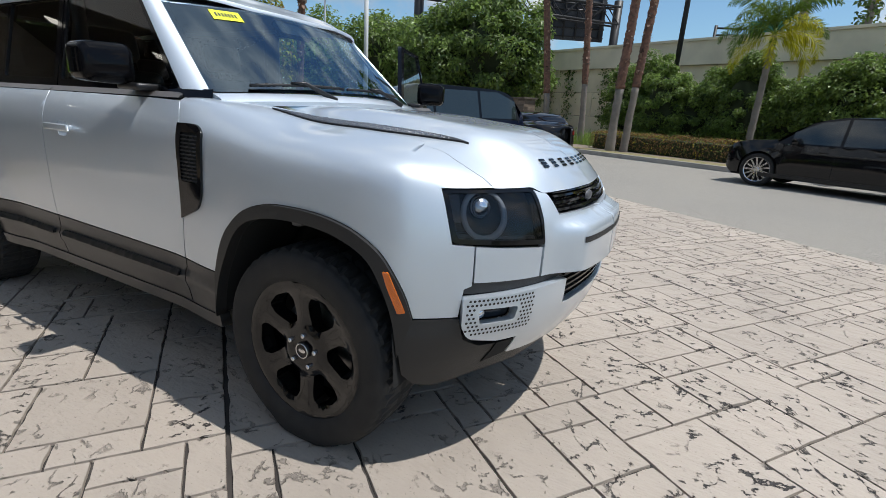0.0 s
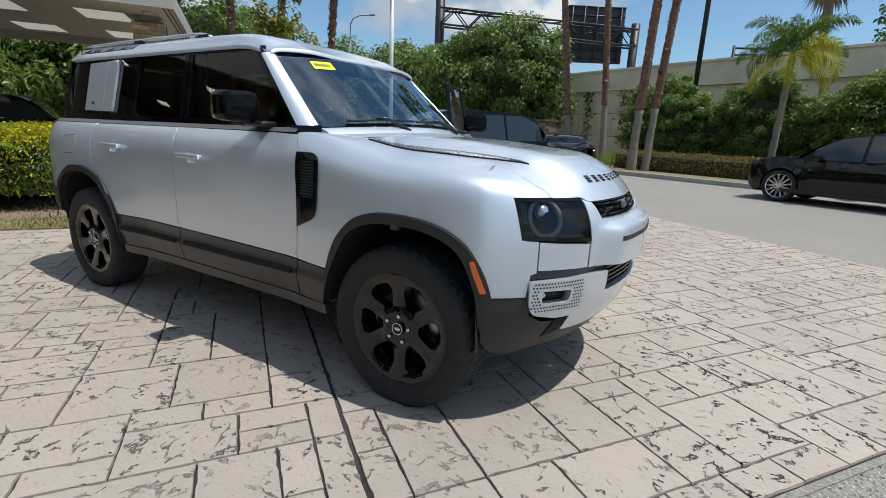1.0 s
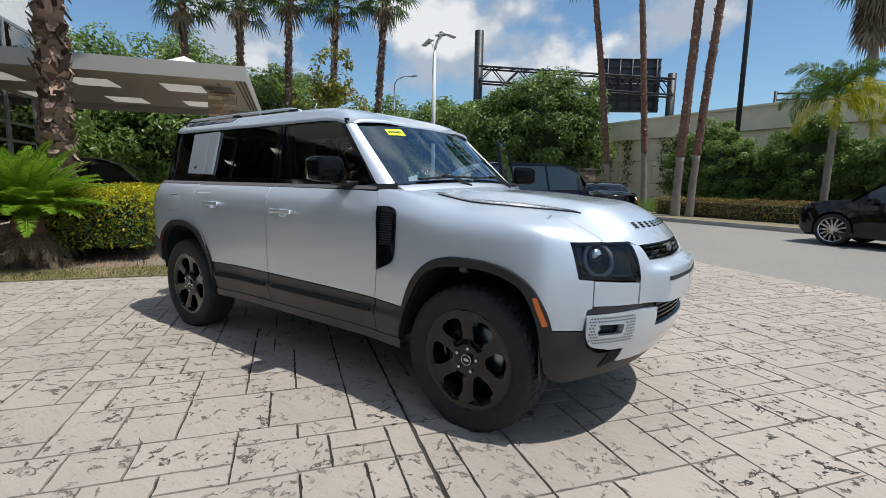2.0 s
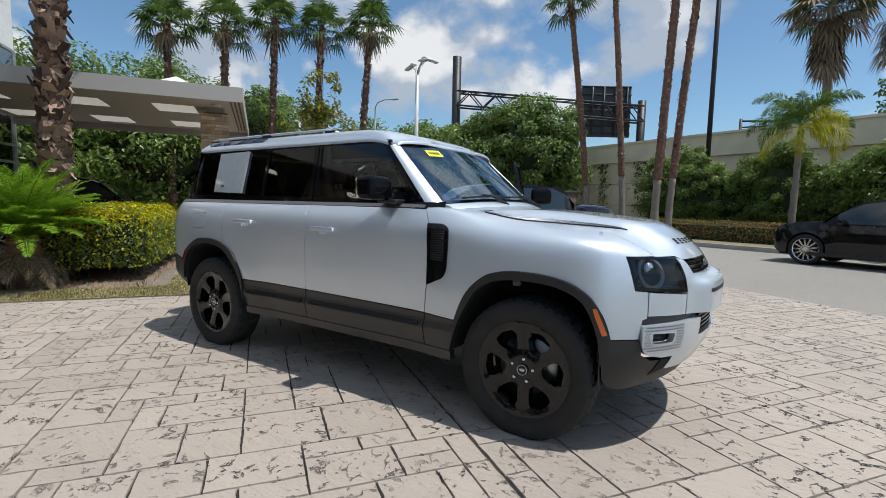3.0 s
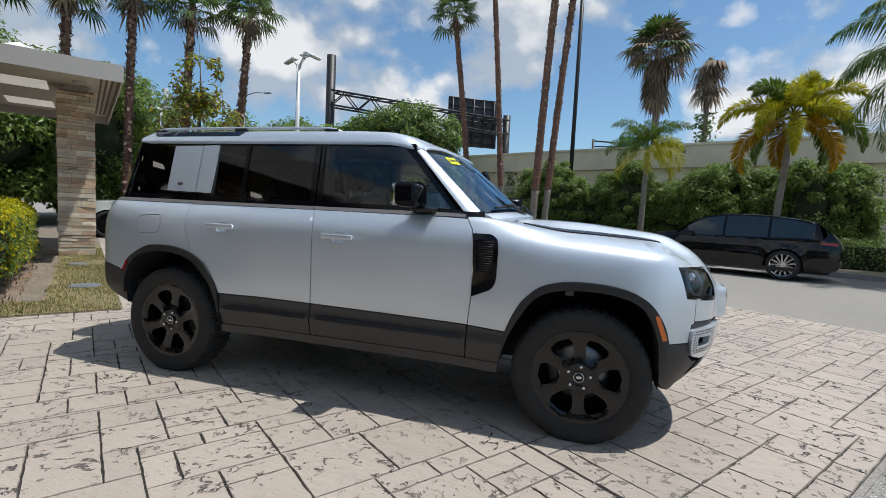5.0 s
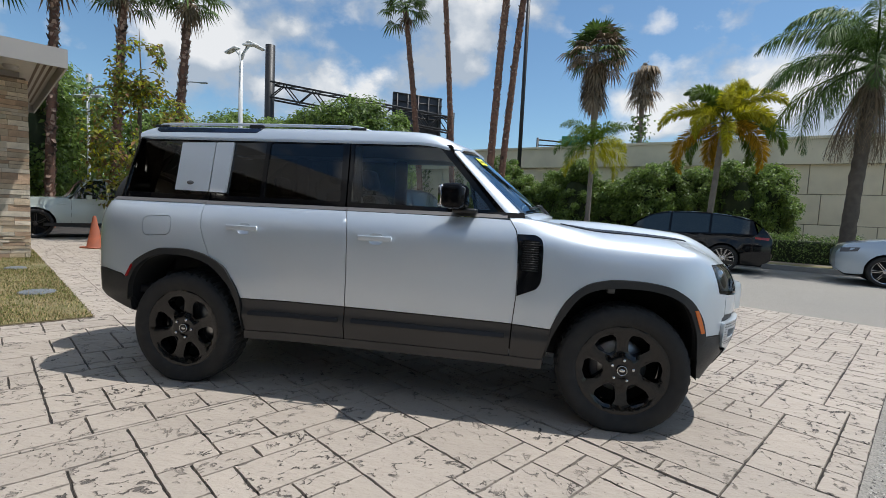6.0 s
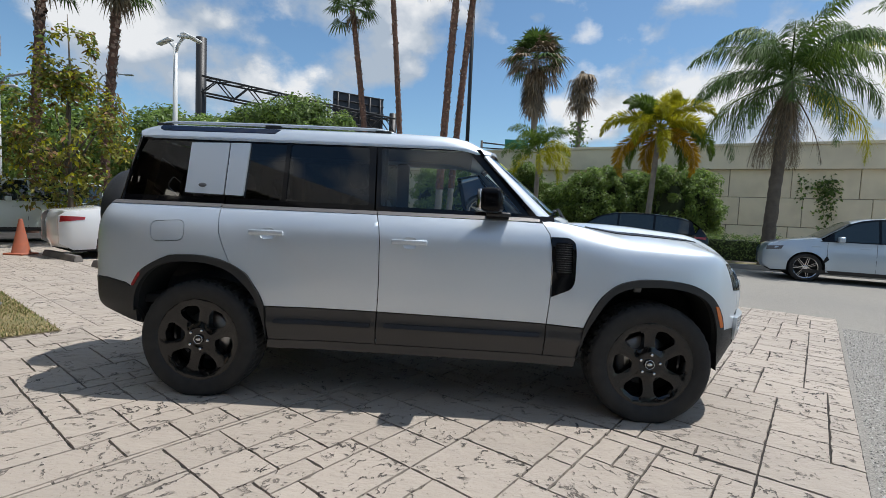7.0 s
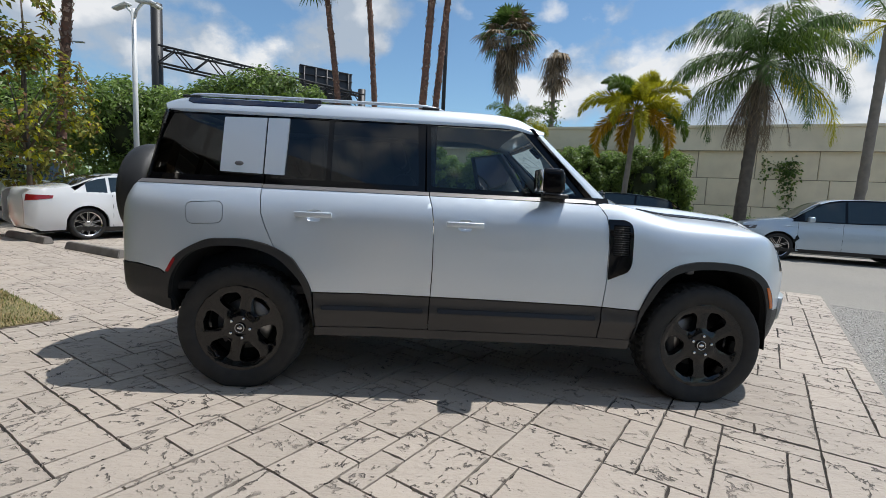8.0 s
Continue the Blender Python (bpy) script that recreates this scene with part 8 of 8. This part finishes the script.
turned = sn.new("ShaderNodeVectorRotate")
turned.rotation_type = "Z_AXIS"
sl.new(geo.outputs["Position"], turned.inputs["Vector"])
sl.new(stone_math("MULTIPLY", add.outputs[0], 9.0), turned.inputs["Angle"])
broken = stone_map(stone_noise(15.0, 3.0, 0.6), 0.50, 0.55, 1.0)
cluster = stone_map(stone_noise(3.4, 3.0), 0.43, 0.52, 1.0)
cluster_b = stone_map(stone_noise(2.3, 3.0, 0.5, (1.0, 1.0, 50)), 0.52, 0.60, 1.0)
lines = stone_math("MULTIPLY", stone_math("MULTIPLY", squiggle(5.6, 0.023, (0.75, 1.35, 25)), broken), cluster)
pits = stone_math("MULTIPLY", stone_map(stone_noise(21.0, 3.0, 0.55, (0.8, 1.25, 70), turned.outputs[0]), 0.685, 0.72, 0.8), cluster_b)
own = stone_map(add.outputs[0], 0.35, 1.5, 1.0)
lines = stone_math("MULTIPLY", lines, stone_math("ADD", own, 0.45))
mul = sn.new("ShaderNodeMath")
mul.operation = "MAXIMUM"
sl.new(lines, mul.inputs[0])
sl.new(pits, mul.inputs[1])
marked = stone_mix(stone_math("MULTIPLY", mul.outputs[0], 0.78), hsv.outputs[0], (0.040, 0.034, 0.031))
specks = stone_map(stone_noise(60.0, 2.0), 0.66, 0.74, 0.55)
marked = stone_mix(specks, marked, (0.14, 0.11, 0.09))
sl.new(marked, pb.inputs["Base Color"])
bp = sn.new("ShaderNodeBump")
bp.inputs["Strength"].default_value, bp.inputs["Distance"].default_value = 1.0, 0.018
sumh = sn.new("ShaderNodeMath")
sumh.operation = "SUBTRACT"
sl.new(stone_math("ADD", stone_math("MULTIPLY", stone_noise(11.0, 7.0, 0.6), 0.7), stone_math("MULTIPLY", stone_noise(4.0, 4.0, 0.6, (0.5, 1.6, 40)), 1.3)), sumh.inputs[0])
sl.new(mul.outputs[0], sumh.inputs[1])
sl.new(sumh.outputs[0], bp.inputs["Height"])
sl.new(bp.outputs[0], pb.inputs["Normal"])

JOINT_A, JOINT_B = -0.065, -0.14             # two straight control joints cross the forecourt
I1, J1 = 19, 42
UA, UB = (EDGE_A - JOINT_A) / I1, (EDGE_B - JOINT_B) / J1      # the stamp's module, about 15 cm
IL, JL = -20, -11
stone_rng = random.Random(21)


def stone_bm(w, h, seed, fine=0.045, g=0.0027, chip=1.0):
    """One stone: a flat top with a worn, uneven rim."""
    r = random.Random(seed)
    bm = bmesh.new()
    corners = ((g, g), (w - g, g), (w - g, h - g), (g, h - g))
    outer, inner = [], []
    for i in range(4):
        (x0, y0), (x1, y1) = corners[i], corners[(i + 1) % 4]
        dx, dy = (x1 > x0) - (x1 < x0), (y1 > y0) - (y1 < y0)
        steps = max(2, int((abs(x1 - x0) + abs(y1 - y0)) / fine))
        for k in range(steps):
            u = (k + (r.uniform(-0.3, 0.3) if k else 0)) / steps
            e = chip * (abs(r.gauss(0, 0.0014)) + (0.007 * r.random() if r.random() < 0.2 else 0))
            x, y = x0 + (x1 - x0) * u, y0 + (y1 - y0) * u
            nx, ny = (-dy, dx) if k else (0.7 * (dx - dy), 0.7 * (dx + dy))
            outer.append(bm.verts.new((x + nx * e, y + ny * e, -0.0145)))
            inner.append(bm.verts.new((x + nx * (e + 0.0022), y + ny * (e + 0.0022), r.uniform(-0.0008, 0.0))))
    n = len(outer)
    for i in range(n):
        bm.faces.new((outer[i], outer[(i + 1) % n], inner[(i + 1) % n], inner[i]))
    bm.faces.new(inner)
    return bm


# ashlar layout on the module: no stone crosses a control joint
SIZES = [(2, 2), (4, 2), (3, 2), (2, 1), (1, 2), (2, 3), (4, 3), (2, 2), (3, 3), (3, 1), (2, 2), (4, 2), (2, 4), (2, 1), (3, 2)]
cells = {}
stones = []


def lay(i0, i1, j0, j1, ok):
    for j in range(j0, j1):
        for start in (range(i0, i1) if j % 2 else range(i1 - 1, i0 - 1, -1)):
            if (start, j) in cells or not ok(start, j):
                continue
            order = SIZES[:]
            stone_rng.shuffle(order)
            for w, h in order + [(1, 1)]:
                i = start if j % 2 else start - w + 1
                if (i < 0) != (i + w - 1 < 0) or (j < 0) != (j + h - 1 < 0):
                    continue
                spots = [(i + p, j + q) for p in range(w) for q in range(h)]
                if all(s not in cells and s[0] < i1 and s[1] < j1 and ok(*s) for s in spots):
                    for s in spots:
                        cells[s] = True
                    stones.append((i, j, w, h))
                    break


lay(-98, I1, -46, J1, lambda i, j: (i >= IL or j >= JL) and not (i < -60 and j > 38))
pieces = []
for i, j, w, h in stones:
    wide = w * UA - (0.036 if i + w == 0 and j < 0 else 0)
    high = h * UB - (0.009 if j + h == 0 else 0)
    pieces.append((i * UA + JOINT_A, j * UB + JOINT_B, wide, high))
for k in range(12):
    pieces.append((JOINT_A - 0.036, JOINT_B - 4 * UB * (k + 1), 0.034, 4 * UB))
kinds = {}
near, far = [], []
for p in pieces:
    a, b = p[0] + p[2] / 2, p[1] + p[3] / 2
    (near if -2.2 < a < 2.9 and -3.0 < b < 1.4 else far).append(p)
near.sort(key=lambda q: (q[0] - 1.0) ** 2 + (q[1] + 1.0) ** 2)
far += near[300:]
near = near[:300]
for a, b, w, h in near:
    key = (round(w, 3), round(h, 3), stone_rng.randrange(3))
    if key not in kinds:
        bm = stone_bm(w, h, int(w * 1000) * 31 + int(h * 1000) * 7 + key[2])
        me = bpy.data.meshes.new("stone")
        bm.to_mesh(me)
        bm.free()
        me.materials.append(STONE)
        kinds[key] = me
    ob = new("stone", kinds[key])
    ob.parent = paving
    ob.matrix_basis = AB @ pose(a, b, stone_rng.uniform(-0.001, 0.001))
verts, faces = [], []
for n, (a, b, w, h) in enumerate(far):
    bm = stone_bm(w, h, n % 50, 0.08, 0.0027 if a > -3.6 else 0.0003, 1.0 if a > -3.6 else 0.2)
    k = len(verts)
    m = AB @ pose(a, b, stone_rng.uniform(-0.001, 0.001))
    bm.verts.index_update()
    verts += [tuple(m @ v.co) for v in bm.verts]
    faces += [[k + v.index for v in f.verts] for f in bm.faces]
    bm.free()
me = bpy.data.meshes.new("stones")
me.from_pydata(verts, [], faces)
me.materials.append(STONE)
rest = new("stones", me)
rest.parent = paving
rest["kind"] = "stuff"

# loose grit where the asphalt meets the paving
GRIT = material("grit", (0.36, 0.345, 0.32), rough=0.9, island=0.85)
gr = np.random.RandomState(12)
ga = EDGE_A + 0.02 + np.abs(gr.normal(0, 1.0, 34000)) * 0.7
gb = gr.uniform(-4.5, 5.5, 34000)
gs = gr.uniform(0.0025, 0.0085, 34000)
octa = np.array([(1, 0, 0), (0, 1, 0), (-1, 0, 0), (0, -1, 0), (0, 0, 0.8)])
gv = octa[None] * gs[:, None, None] * gr.uniform(0.6, 1.3, (34000, 5, 1))
spin = gr.uniform(0, 6.28, 34000)
gx = gv[:, :, 0] * np.cos(spin)[:, None] - gv[:, :, 1] * np.sin(spin)[:, None] + (ga * CA + gb * SA)[:, None]
gy = gv[:, :, 0] * np.sin(spin)[:, None] + gv[:, :, 1] * np.cos(spin)[:, None] + (-ga * SA + gb * CA)[:, None]
gz = gv[:, :, 2] - 0.0218
me = bpy.data.meshes.new("grit")
me.from_pydata(np.stack([gx, gy, gz], 2).reshape(-1, 3).tolist(), [], [(5 * k + i, 5 * k + (i + 1) % 4, 5 * k + 4) for k in range(34000) for i in range(4)])
me.materials.append(GRIT)
tagged(new("grit", me), "loose grey grit along the worn asphalt edge", "gravel", kind="stuff")
